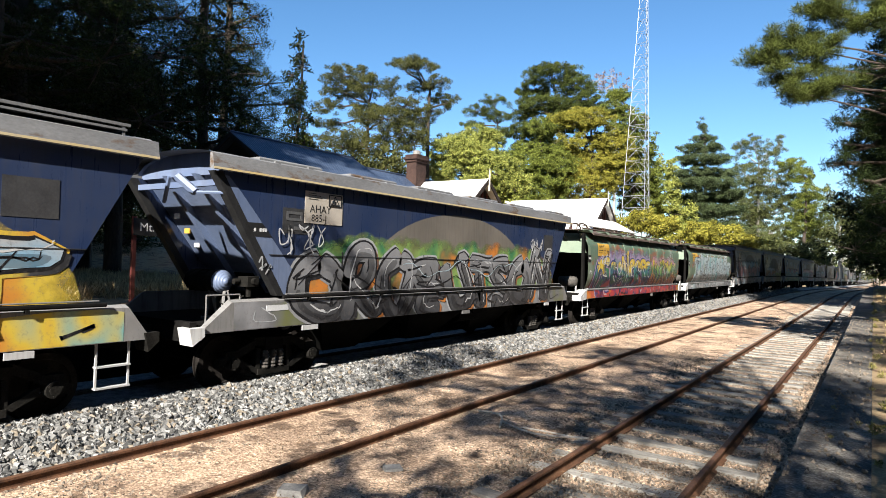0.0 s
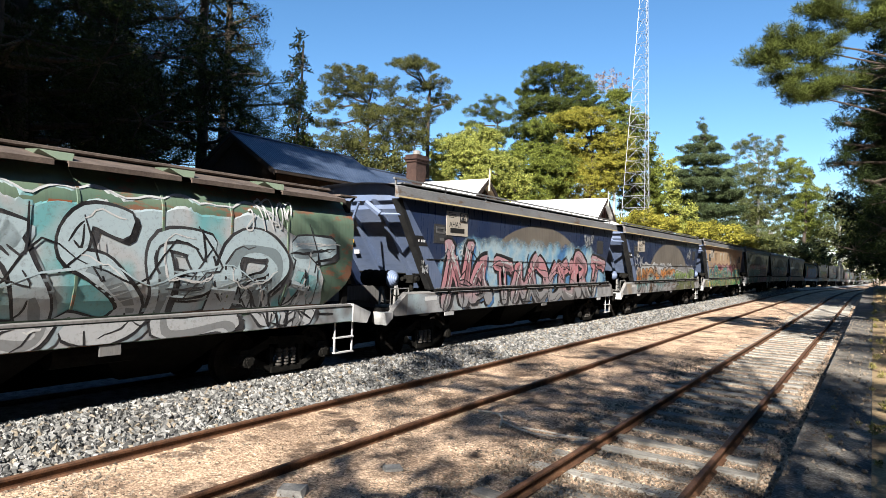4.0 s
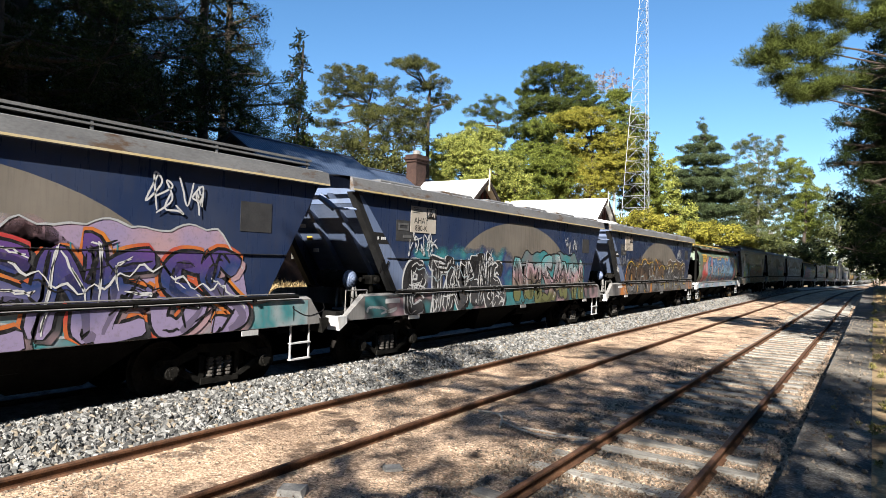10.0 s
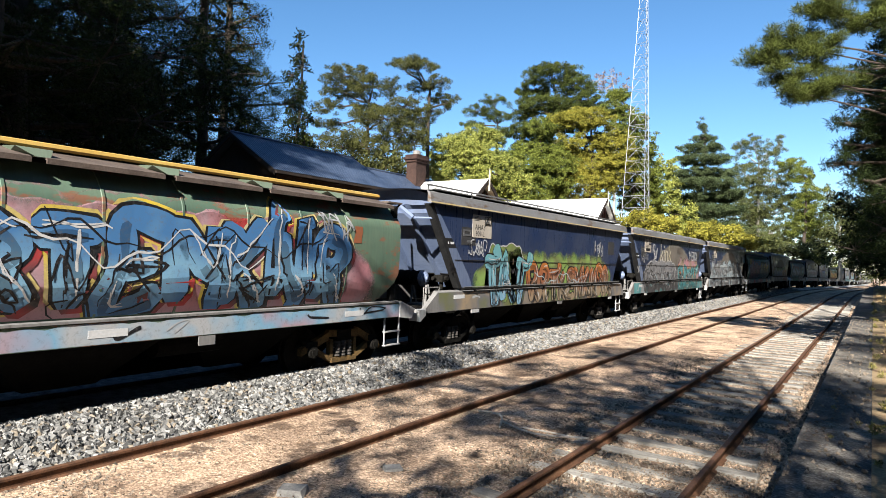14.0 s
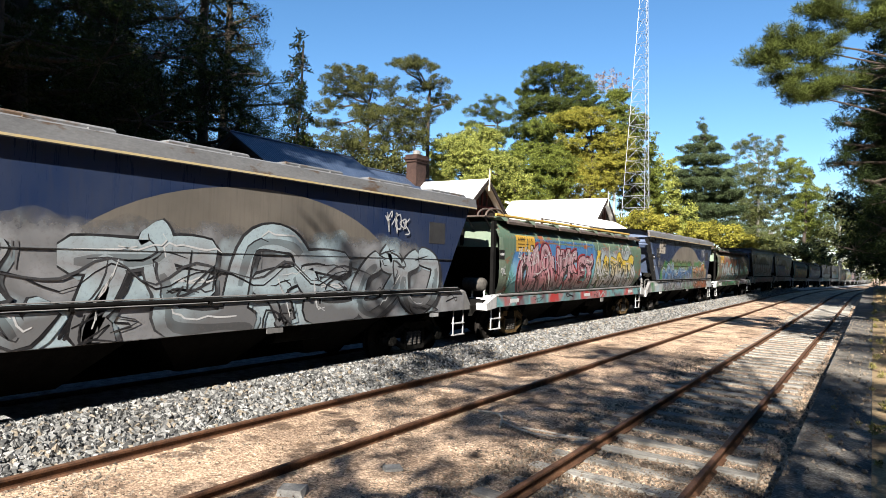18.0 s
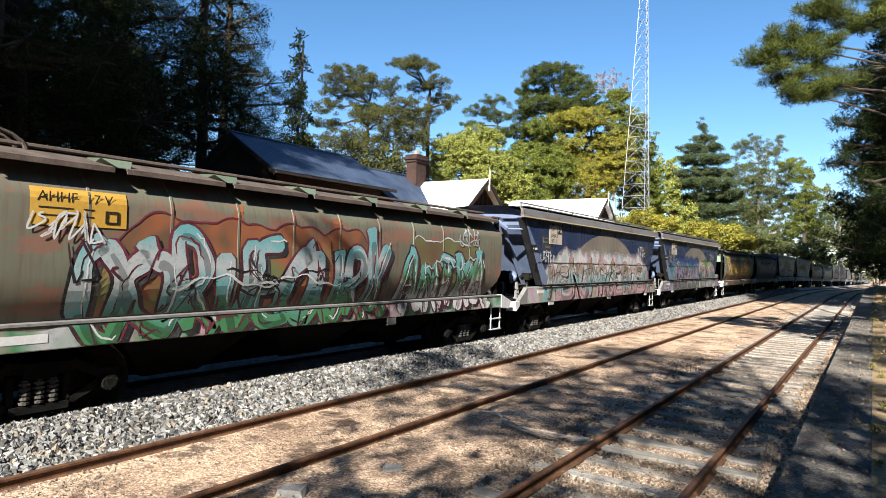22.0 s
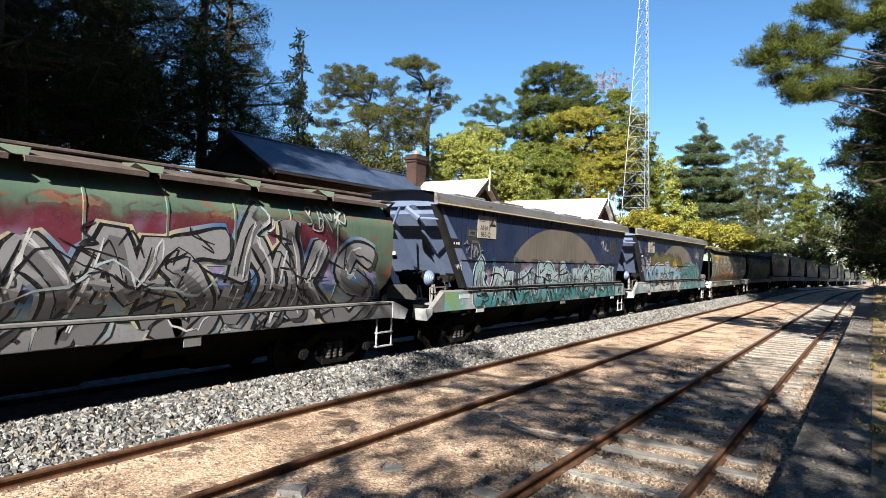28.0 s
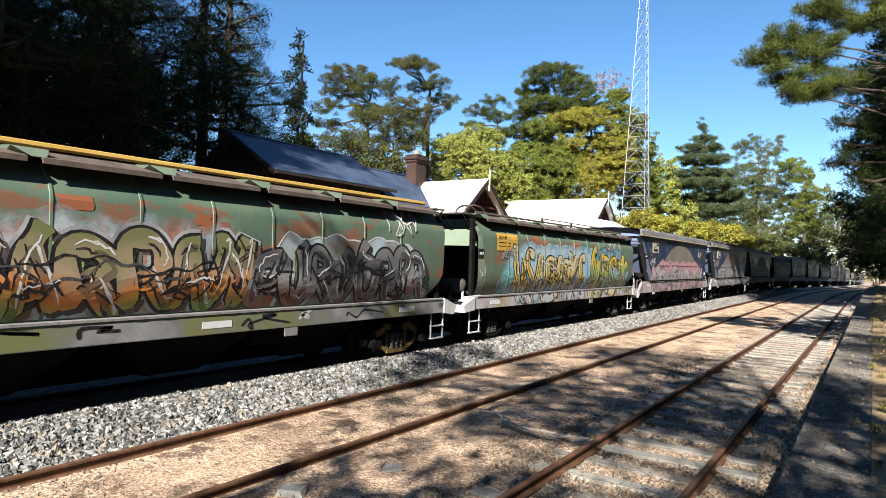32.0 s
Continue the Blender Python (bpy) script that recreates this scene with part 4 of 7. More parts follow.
    b.pipe([(1.3, -6.8, 1.25), (1.3, -6.78, 1.38), (1.3, -6.2, 1.40), (1.3, -6.18, 1.3)], 0.02, 6)
    part("hand_rail", b, WHITE, w)
    foot_step(w, -6.75, True, 0.5)
    foot_step(w, 6.25, True, 0.5)
    for y in (-5.8, -0.1, 4.9):
        m = Geo()
        m.box(1.401, 1.408, y, y + 0.55, 1.14, 1.25)
        part("white_panel", m, WHITE_INK, w)
    g = Geo()
    g.box(1.38, 1.40, 1.6, 1.9, 0.88, 1.03)
    part("hanging_plate", g, SILL_GREY, w)
    underframe(w)
    return w, bogie(w, -5.2, ochre) + bogie(w, 5.2, ochre)


# ---- spray paint on the wagon sides ----
STROKES = [
    [[(0.9, 0.92), (0.35, 1.0), (0.08, 0.72), (0.5, 0.52), (0.92, 0.3), (0.6, 0.0), (0.08, 0.08)]],
    [[(0.1, 0.0), (0.14, 0.5), (0.1, 1.0)], [(0.9, 1.0), (0.45, 0.55), (0.2, 0.45)], [(0.3, 0.5), (0.6, 0.25), (0.95, 0.0)]],
    [[(0.1, 0.0), (0.12, 1.0)], [(0.12, 1.0), (0.5, 0.5), (0.88, 0.0)], [(0.88, 0.0), (0.9, 1.0)]],
    [[(0.5, 1.0), (0.1, 0.75), (0.08, 0.25), (0.5, 0.0), (0.9, 0.25), (0.92, 0.75), (0.5, 1.0)]],
    [[(0.08, 0.0), (0.3, 0.6), (0.5, 1.0)], [(0.5, 1.0), (0.7, 0.55), (0.95, 0.0)], [(0.25, 0.35), (0.75, 0.38)]],
    [[(0.9, 0.95), (0.15, 0.95), (0.12, 0.5), (0.12, 0.05), (0.92, 0.05)], [(0.15, 0.52), (0.7, 0.5)]],
    [[(0.12, 0.0), (0.1, 0.95), (0.65, 0.98), (0.85, 0.72), (0.55, 0.5), (0.15, 0.48)], [(0.45, 0.48), (0.92, 0.0)]],
    [[(0.1, 1.0), (0.12, 0.3), (0.5, 0.0), (0.88, 0.3), (0.9, 1.0)]],
    [[(0.02, 0.95), (0.98, 0.92)], [(0.5, 0.95), (0.52, 0.0)]],
    [[(0.1, 0.0), (0.12, 1.0), (0.5, 0.45), (0.88, 1.0), (0.92, 0.0)]],
]


def smooth_line(pts, n=5):
    """Points on a smooth curve through pts."""
    p = [pts[0]] + list(pts) + [pts[-1]]
    out = []
    for i in range(1, len(p) - 2):
        for k in range(n):
            t = k / n
            a, b, c, d = (np.array(q, float) for q in p[i - 1:i + 3])
            out.append(0.5 * (2 * b + (c - a) * t + (2 * a - 5 * b + 4 * c - d) * t * t + (3 * b - a - 3 * c + d) * t ** 3))
    out.append(np.array(p[-2], float))
    return out


def ribbon(g, pts, width, side, lift, flare=0.0, lo=None, hi=None):
    """A painted stroke of that width along pts (y, z), laid on the side's surface."""
    k = len(pts)
    rows = []
    last = [None, None]
    for i, q in enumerate(pts):
        a, b = pts[max(0, i - 1)], pts[min(k - 1, i + 1)]
        d = b - a
        l = math.hypot(*d) or 1.0
        n = np.array((-d[1], d[0])) / l
        w = width * 0.5 * (1 + flare * math.sin(i * 0.8)) * (0.6 if i in (0, k - 1) else 1.0)
        row = []
        for m, s in enumerate((-1, 1)):
            e = q + n * w * s
            if last[m] is not None and np.dot(e - last[m], d) <= 0:
                e = last[m] + d / l * 1e-4
            last[m] = e
            yy, zz = e
            zz = max(zz, lo) if lo else zz
            zz = min(zz, hi) if hi else zz
            row.append((side(zz) + lift, yy, zz))
        rows.append(row)
    g.strip(rows)


def spray(name, colours, level, rough=0.5, scale=1.1, soft=False):
    """Spray paint that passes through several colours, in bands from low to high or in soft patches, scuffed."""
    m, nt, b = nodes_of(name)
    colours = [dimmed(c, 0.68) for c in colours]
    tc = nt.nodes.new("ShaderNodeTexCoord")
    n1 = add(nt, "ShaderNodeTexNoise", Scale=scale, Detail=2.0, Roughness=0.5)
    nt.links.new(tc.outputs["Object"], n1.inputs["Vector"])
    k = len(colours)
    if level:
        xyz = nt.nodes.new("ShaderNodeSeparateXYZ")
        nt.links.new(tc.outputs["Object"], xyz.inputs[0])
        h = nt.nodes.new("ShaderNodeMapRange")
        h.inputs["From Min"].default_value, h.inputs["From Max"].default_value = 1.25, 2.65
        nt.links.new(xyz.outputs["Z"], h.inputs["Value"])
        s = nt.nodes.new("ShaderNodeMath")
        s.operation = "MULTIPLY_ADD"
        s.inputs[1].default_value = 0.9
        nt.links.new(n1.outputs["Fac"], s.inputs[0])
        nt.links.new(h.outputs[0], s.inputs[2])
        d = nt.nodes.new("ShaderNodeMath")
        d.operation = "SUBTRACT"
        d.inputs[1].default_value = 0.45
        nt.links.new(s.outputs[0], d.inputs[0])
        fac, stops = d.outputs[0], [(0.05 + 0.85 * i / max(1, k - 1), c) for i, c in enumerate(reversed(colours))]
    else:
        fac, stops = n1.outputs["Fac"], [(0.34 + 0.32 * i / max(1, k - 1), c) for i, c in enumerate(colours)]
    col = ramp(nt, fac, stops)
    n2 = add(nt, "ShaderNodeTexNoise", Scale=16.0, Detail=5.0, Roughness=0.7)
    nt.links.new(tc.outputs["Object"], n2.inputs["Vector"])
    col = mix(nt, ramp(nt, n2.outputs["Fac"], [(0.52, (0, 0, 0)), (0.72, (0.5,) * 3)]), col, (0.10, 0.09, 0.085))
    nt.links.new(col, b.inputs["Base Color"])
    b.inputs["Roughness"].default_value = rough
    b.inputs["Specular IOR Level"].default_value = 0.3
    if soft:
        # thin overspray: the coat ends in a ragged mist of droplets
        at = nt.nodes.new("ShaderNodeAttribute")
        at.attribute_name = "coat"
        n3 = add(nt, "ShaderNodeTexNoise", Scale=3.0, Detail=6.0, Roughness=0.7)
        nt.links.new(tc.outputs["Object"], n3.inputs["Vector"])
        e = nt.nodes.new("ShaderNodeMath")
        e.operation = "ADD"
        nt.links.new(at.outputs["Fac"], e.inputs[0])
        nt.links.new(n3.outputs["Fac"], e.inputs[1])
        f = ramp(nt, e.outputs[0], [(0.45, (0, 0, 0)), (0.95, (1, 1, 1))])
        clear = nt.nodes.new("ShaderNodeBsdfTransparent")
        mx = nt.nodes.new("ShaderNodeMixShader")
        nt.links.new(f, mx.inputs[0])
        nt.links.new(clear.outputs[0], mx.inputs[1])
        nt.links.new(b.outputs[0], mx.inputs[2])
        nt.links.new(mx.outputs[0], nt.nodes["Material Output"].inputs[0])
    return m


PAINT = {}


def paint(*colours, level=False, soft=False):
    if (colours, level, soft) not in PAINT:
        PAINT[colours, level, soft] = spray("spray_paint", list(colours), level, soft=soft)
    return PAINT[colours, level, soft]


C = {"black": (0.012, 0.012, 0.014), "white": (0.62, 0.62, 0.62), "grey": (0.17, 0.17, 0.175), "mid": (0.30, 0.30, 0.31), "dark": (0.06, 0.06, 0.065), "pale": (0.44, 0.45, 0.46),
     "blue": (0.07, 0.20, 0.42), "sky": (0.22, 0.42, 0.58), "navy": (0.025, 0.05, 0.16), "ice": (0.42, 0.52, 0.56), "teal": (0.05, 0.24, 0.26), "aqua": (0.16, 0.40, 0.42), "green": (0.06, 0.22, 0.09), "lime": (0.25, 0.38, 0.10),
     "olive": (0.16, 0.17, 0.07), "yellow": (0.66, 0.48, 0.06), "cream": (0.58, 0.50, 0.30), "orange": (0.62, 0.22, 0.04), "rust": (0.32, 0.11, 0.05), "red": (0.48, 0.05, 0.05), "maroon": (0.16, 0.03, 0.05), "pink": (0.55, 0.24, 0.27), "rose": (0.46, 0.30, 0.33),
     "lilac": (0.32, 0.26, 0.42), "purple": (0.13, 0.06, 0.24), "brown": (0.14, 0.085, 0.05), "tan": (0.34, 0.26, 0.17)}


def colours_of(words):
    return tuple(C[c] for c in words.split())


def piece(w, side, seed, y0, y1, z0, z1, letters, fill, outline="black", cloud="", halo="", thick=0.40, shine="white", edge=0.048, lo=1.62, sill=None, spread=None, rise=0.0, banded=False):
    """One painted piece: a filled ground with a bumpy top, packed letter shapes with outlines and halo, and bright touches. It spells nothing."""
    r = random.Random(seed)
    letters = round(letters * 1.3)
    lw = (y1 - y0) / letters
    h = z1 - z0
    ya, yb = spread or (y0, y1)

    def top(y):
        u = (y - ya) / (yb - ya)
        ends = min(1.0, 7 * u, 7 * (1 - u)) ** 0.5 if 0 < u < 1 else 0.0
        return lo + 0.04 + max(0.0, (z1 + rise - lo + 0.05 + 0.13 * abs(math.sin(y * 2.3 + seed)) + 0.08 * abs(math.sin(y * 5.1 + 2 * seed)))) * ends

    g = Geo()
    n = int((yb - ya) / 0.1)
    rows = []
    for k in range(9):
        row = []
        for i in range(n + 1):
            y = ya + (yb - ya) * i / n
            z = lo + (min(3.3, top(y)) - lo) * k / 8
            row.append((side(z) + 0.007, y, z))
        rows.append(row)
    g.strip(rows)
    ob = part("painted_ground", g, paint(*colours_of(cloud or "grey mid dark"), level=banded, soft=bool(spread)), w)
    if spread:
        coat = ob.data.attributes.new("coat", "FLOAT", "POINT")
        coat.data.foreach_set("value", [min(1.0, (8 - k) / 4, 12 * i / n, 12 * (n - i) / n) for k in range(9) for i in range(n + 1)])

    def stroke_on(g, line, width, lift, flare=0.0):
        """The stroke on the side and, where it runs on, over the sill below."""
        ribbon(g, line, width, side, lift, flare, lo)
        if sill and min(q[1] for q in line) < sill[1] + 0.1:
            ribbon(g, line, width, lambda z: sill[2], lift, flare, sill[0], sill[1])

    # the edge of the ground, and a loose line drawn across the letters
    g = Geo()
    edge_line = [np.array((ya + (yb - ya) * k / n, min(3.28, top(ya + (yb - ya) * k / n)))) for k in range(1, n)]
    if not spread:
        ribbon(g, edge_line, edge * 0.6, side, 0.0125, 0.2, lo)
        part("painted_edge", g, paint(*colours_of(r.choice([outline.split()[0], "white", "pale"]))), w)
    for k in range(2):
        g = Geo()
        zc, a, f = z0 + h * r.uniform(0.45, 0.8), h * r.uniform(0.06, 0.16), r.uniform(2.2, 4.5)
        line = [np.array((y0 + 0.3 + (y1 - y0 - 0.6) * q / 50, zc + a * math.sin(f * q * (y1 - y0) / 50 + k) + 0.4 * a * math.sin(q * 1.3 + seed))) for q in range(51)]
        stroke_on(g, line[r.randrange(18):51 - r.randrange(18)], edge * r.uniform(0.35, 0.7), 0.0212 + 0.0004 * k, 0.4)
        part("painted_line", g, paint(*colours_of("black" if k == 0 else r.choice(("white", "dark", "ice")))), w)
    for i in range(letters):
        go, gf, gh, gs, gd, g2 = Geo(), Geo(), Geo(), Geo(), Geo(), Geo()
        shape = r.choice(STROKES)
        ox = y0 + lw * i - lw * 0.10
        tilt = r.uniform(-0.2, 0.28)
        sz, sx = h * r.uniform(0.88, 1.10), lw * r.uniform(1.10, 1.32)
        oz = z0 - 0.02 * h
        t = min(0.40, thick * min(lw, h * 0.8)) * r.uniform(0.85, 1.15)
        bend = r.uniform(-0.22, 0.22)
        for j, stroke in enumerate(shape):
            pts = []
            for u, v in stroke:
                uu = u + bend * math.sin(v * 3.1) + r.uniform(-0.07, 0.07)
                vv = v + r.uniform(-0.07, 0.07)
                pts.append((ox + sx * (0.12 + 0.76 * uu + tilt * (vv - 0.5)), oz + sz * (0.06 + 0.84 * vv)))
            if r.random() < 0.55:
                q = pts[-1]
                pts.append((q[0] + r.uniform(-0.3, 0.35) * lw, q[1] + r.uniform(-0.1, 0.3) * h))
            line = smooth_line(pts, 6)
            lift = 0.0004 * ((i * 3 + j) % 8)
            if halo:
                stroke_on(gh, line, t + edge * 4.2, 0.0095 + lift, 0.05)
            stroke_on(gd, [q + np.array((0.09, -0.07)) for q in line], t + edge, 0.0108 + lift, 0.1)
            stroke_on(go, line, t + edge * 2.0, 0.0130 + lift, 0.08)
            stroke_on(gf, line, t, 0.0165 + lift, 0.16)
            # a darker lower flank, cut lines and bright touches
            a = r.randrange(0, max(1, len(line) // 3))
            stroke_on(g2, [q + np.array((t * 0.10, -t * 0.20)) for q in line[a:a + 2 * len(line) // 3]], t * r.uniform(0.3, 0.5), 0.0192 + 0.0001 * j, 0.25)
            for _ in range(2):
                a = r.randrange(0, max(1, len(line) - 8))
                stroke_on(go, [q - np.array((t * r.uniform(0.05, 0.2), t * r.uniform(0.05, 0.25))) for q in line[a:a + r.randrange(5, 9)]], edge * r.uniform(0.3, 0.8), 0.0198 + 0.0002 * j, 0.3)
            if shine:
                for _ in range(2):
                    a = r.randrange(0, max(1, len(line) - 9))
                    stroke_on(gs, [q + np.array((t * r.uniform(0.15, 0.3), t * r.uniform(0.1, 0.3))) for q in line[a:a + r.randrange(5, 10)]], edge * r.uniform(0.35, 0.7), 0.0200 + lift)
        for k in range(5):
            yy, zz = line[r.randrange(len(line))]
            pts = [(yy, zz), (yy + r.uniform(-0.35, 0.35) * lw, zz + h * r.uniform(-0.2, 0.2)), (yy + r.uniform(-0.4, 0.4) * lw, min(z1, zz + h * r.uniform(-0.3, 0.4)))]
            stroke_on(go, smooth_line(pts, 3), edge * r.uniform(0.4, 1.0), 0.0204 + 0.0003 * k)
        if halo:
            part("painted_halo", gh, paint(*colours_of(halo)), w)
        part("painted_shadow", gd, paint(*colours_of("black dark" if outline.split()[0] != "black" or not cloud else cloud.split()[-1] + " dark black")), w)
        tagged(part("painted_outline", go, paint(*colours_of(outline)), w), kind="stuff")
        part("painted_letter", gf, paint(*colours_of(fill), level=True), w)
        if shine:
            part("painted_flank", g2, paint(*[tuple(0.5 * v for v in c) for c in colours_of(fill)], level=True), w)
        if shine and gs.f:
            tagged(part("painted_shine", gs, paint(*colours_of(shine)), w), kind="stuff")


def sill_paint(w, seed, colours, z0, z1, x, strokes="black", y0=-6.3, y1=6.6):
    """Patches and marks on the side sill."""
    r = random.Random(seed)
    g, s = Geo(), Geo()
    n = 60
    rows = [[(x + 0.003, y0 + (y1 - y0) * k / n, z0) for k in range(n + 1)], [(x + 0.003, y0 + (y1 - y0) * k / n, z1 - 0.05 * abs(math.sin(k * 0.9 + seed)) * (k % 7 > 3)) for k in range(n + 1)]]
    g.strip(rows)
    part("painted_sill", g, paint(*colours_of(colours)), w)
    for i in range(7):
        s = Geo()
        y = y0 + (y1 - y0) * (i + r.random()) / 7
        pts = []
        for k in range(r.randrange(3, 8)):
            pts.append((y + k * r.uniform(-0.02, 0.22), r.uniform(z0 + 0.03, z1 - 0.03)))
        ribbon(s, smooth_line(pts, 4), r.uniform(0.015, 0.06), lambda z: x, 0.006 + 0.0003 * (i % 6), 0.2, z0 + 0.005)
        part("painted_sill_line", s, paint(*colours_of(strokes if i % 4 else "pale")), w)


def tag(w, side, seed, y, z, size, colour="white", n=5, width=0.025):
    """A quick scrawl of loops; it spells nothing."""
    r = random.Random(seed)
    g = Geo()
    for i in range(n):
        pts = [(y + size * (i * 0.30 + r.uniform(-0.1, 0.45)), z + size * r.uniform(-0.5, 0.6)) for _ in range(5)]
        ribbon(g, smooth_line(pts, 5), width, side, 0.0235 + 0.0003 * i)
    tagged(part("scrawl", g, paint(*colours_of(colour)), w), kind="stuff")


def drips(w, side, seed, y0, y1, z, colour, n=16, length=0.35):
    r = random.Random(seed)
    g = Geo()
    for i in range(n):
        y = r.uniform(y0, y1)
        l = length * r.uniform(0.3, 1.2)
        ribbon(g, [np.array((y, z + 0.05)), np.array((y + 0.005, z - l * 0.5)), np.array((y, z - l))], r.uniform(0.015, 0.05), side, 0.0125 + 0.0003 * (i % 5))
    tagged(part("paint_drips", g, paint(*colours_of(colour)), w), kind="stuff")


def primer_patches(w, seed, n=7, colour="rust"):
    r = random.Random(seed)
    for i in range(n):
        g = Geo()
        y, z = r.uniform(-4.5, 5.3), r.uniform(2.5, 2.95)
        a, b = r.uniform(0.15, 0.5), r.uniform(0.12, 0.35)
        rows = []
        for k in range(4):
            zz = z + b * k / 3
            rows.append([(side_b(zz) + 0.005 + 0.0003 * (i % 5), y + r.uniform(-0.05, 0.05), zz), (side_b(zz) + 0.005 + 0.0003 * (i % 5), y + a + r.uniform(-0.05, 0.05), zz)])
        g.strip(rows)
        part("primer_patch", g, paint(*colours_of(colour)), w)


def flat_side(z):
    return SIDE_A


# ---- trees ----
def leaf_cards(centres, spread, count, length, width, rng, droop=0.0, up=0.0):
    """Many small leaves round the clump centres: arrays of corners, four to a leaf."""
    c = np.repeat(np.asarray(centres, float), count, axis=0)
    n = len(c)
    off = rng.normal(size=(n, 3))
    off /= np.linalg.norm(off, axis=1)[:, None] + 1e-9
    off *= (rng.random(n) ** 0.5)[:, None]
    sp = np.repeat(np.broadcast_to(np.asarray(spread, float), (len(centres), 3)), count, axis=0)
    p = c + off * sp
    d = off + rng.normal(scale=0.5, size=(n, 3))
    d[:, 2] += up - droop
    d /= np.linalg.norm(d, axis=1)[:, None] + 1e-9
    s = np.cross(d, rng.normal(size=(n, 3)))
    s /= np.linalg.norm(s, axis=1)[:, None] + 1e-9
    l = (length * rng.uniform(0.6, 1.3, n))[:, None]
    w = (width * rng.uniform(0.7, 1.3, n))[:, None]
    q = np.stack([p - d * l * 0.5, p + s * w, p + d * l * 0.5, p - s * w], axis=1)
    return q.reshape(-1, 3)


def card_mesh(name, corners, material):
    me = bpy.data.meshes.new(name)
    n = len(corners) // 4
    me.vertices.add(4 * n)
    me.vertices.foreach_set("co", np.asarray(corners, np.float32).ravel())
    me.loops.add(4 * n)
    me.loops.foreach_set("vertex_index", np.arange(4 * n, dtype=np.int32))
    me.polygons.add(n)
    me.polygons.foreach_set("loop_start", np.arange(0, 4 * n, 4, dtype=np.int32))
    me.update(calc_edges=True)
    me.materials.append(material)
    return me


def limb(g, a, b, r0, r1, rng, n=4, sag=0.06):
    a, b = Vector(a), Vector(b)
    length = (b - a).length
    prev, pr = a, r0
    for i in range(1, n + 1):
        t = i / n
        p = a.lerp(b, t) + Vector(rng.normal(scale=sag * length * 0.35, size=3)) * (1 - t) * (1 if i < n else 0)
        r = r0 + (r1 - r0) * t
        g.rod(prev, p, pr, 6, r, caps=False)
        prev, pr = p, r
    return prev


def tree_lobes(name, label, at, lobes, trunk_h, trunk_r, leaves, bark, seed, density=1.0, leaf=(0.32, 0.06), clump=0.75, per=26, shell=0.45, droop=0.0, up=0.0, group=""):
    """A tree whose crown follows lobes (dx, dy, z, rx, ry, rz); clumps of small leaves sit on the lobes' uneven shells, limbs run to them."""
    rng = np.random.default_rng(seed)
    w = thing(name, label, "tree", group, at=at)
    g = Geo()
    top = limb(g, (0, 0, -0.3), (rng.normal() * 0.2, rng.normal() * 0.2, trunk_h), trunk_r, trunk_r * 0.35, rng, 7, 0.03)
    centres, spreads = [], []
    for dx, dy, z, rx, ry, rz in lobes:
        root = Vector((dx * 0.12, dy * 0.12, max(trunk_h * 0.25, min(trunk_h, z - rz * 0.5))))
        end = Vector((dx, dy, z))
        limb(g, root, end, trunk_r * 0.38, 0.04, rng, 4, 0.1)
        area = (rx * ry + ry * rz + rx * rz) / 3 * 12.6
        n = max(5, int(area * density / (clump * clump)))
        v = rng.normal(size=(n, 3))
        v /= np.linalg.norm(v, axis=1)[:, None]
        k = 1 - shell * rng.random(n) ** 1.4 + 0.12 * rng.normal(size=n)
        c = np.array([dx, dy, z]) + v * k[:, None] * np.array([rx, ry, rz])
        centres.append(c)
        for i in range(0, n, max(1, n // 7)):
            limb(g, end, Vector(c[i]), 0.06, 0.015, rng, 2, 0.12)
    part("trunk", g, bark, w, smooth=True)
    centres = np.concatenate(centres)
    corners = leaf_cards(centres, (clump * 0.62, clump * 0.62, clump * 0.42), per, leaf[0], leaf[1], rng, droop, up)
    part("crown", card_mesh("crown", corners, leaves), leaves, w)
    return w


def pine_lobes(h, start, reach, seed, gap=1.5, flat=0.42, taper=0.8, fork=0.0):
    """Lobes in loose whorls along a pine's trunk."""
    rng = np.random.default_rng(seed)
    out = []
    z = start
    while z < h - 0.6:
        t = (z - start) / (h - start)
        r = reach * (1 - taper * t) * rng.uniform(0.75, 1.15)
        k = rng.integers(3, 6)
        a0 = rng.random() * 6.28
        for i in range(k):
            a = a0 + i * 6.28 / k + rng.normal() * 0.3
            d = r * rng.uniform(0.45, 0.85)
            s = r * rng.uniform(0.30, 0.46) + 0.35
            out.append((d * math.cos(a), d * math.sin(a), z + rng.normal() * 0.4 + d * 0.12, s, s, s * flat + 0.25))
        z += gap * rng.uniform(0.7, 1.3)
    out.append((0, 0, h - 0.3, reach * 0.2 + 0.2, reach * 0.2 + 0.2, 0.9))
    return out


def cloud_lobes(h, start, rx, seed, n=14, top_heavy=0.0):
    """Lobes of a broad uneven crown."""
    rng = np.random.default_rng(seed)
    out = []
    for i in range(n):
        t = (i + 0.5) / n
        z = start + (h - start) * t
        env = math.sin(math.pi * min(0.98, max(0.12, (t * 0.85 + 0.12 + top_heavy * 0.1)))) ** 0.7
        a = i * 2.4 + rng.normal() * 0.4
        d = rx * env * rng.uniform(0.35, 0.7)
        s = rx * rng.uniform(0.32, 0.5) * (0.6 + 0.4 * env)
        out.append((d * math.cos(a), d * math.sin(a), z - s * 0.3, s, s, s * 0.8))
    return out


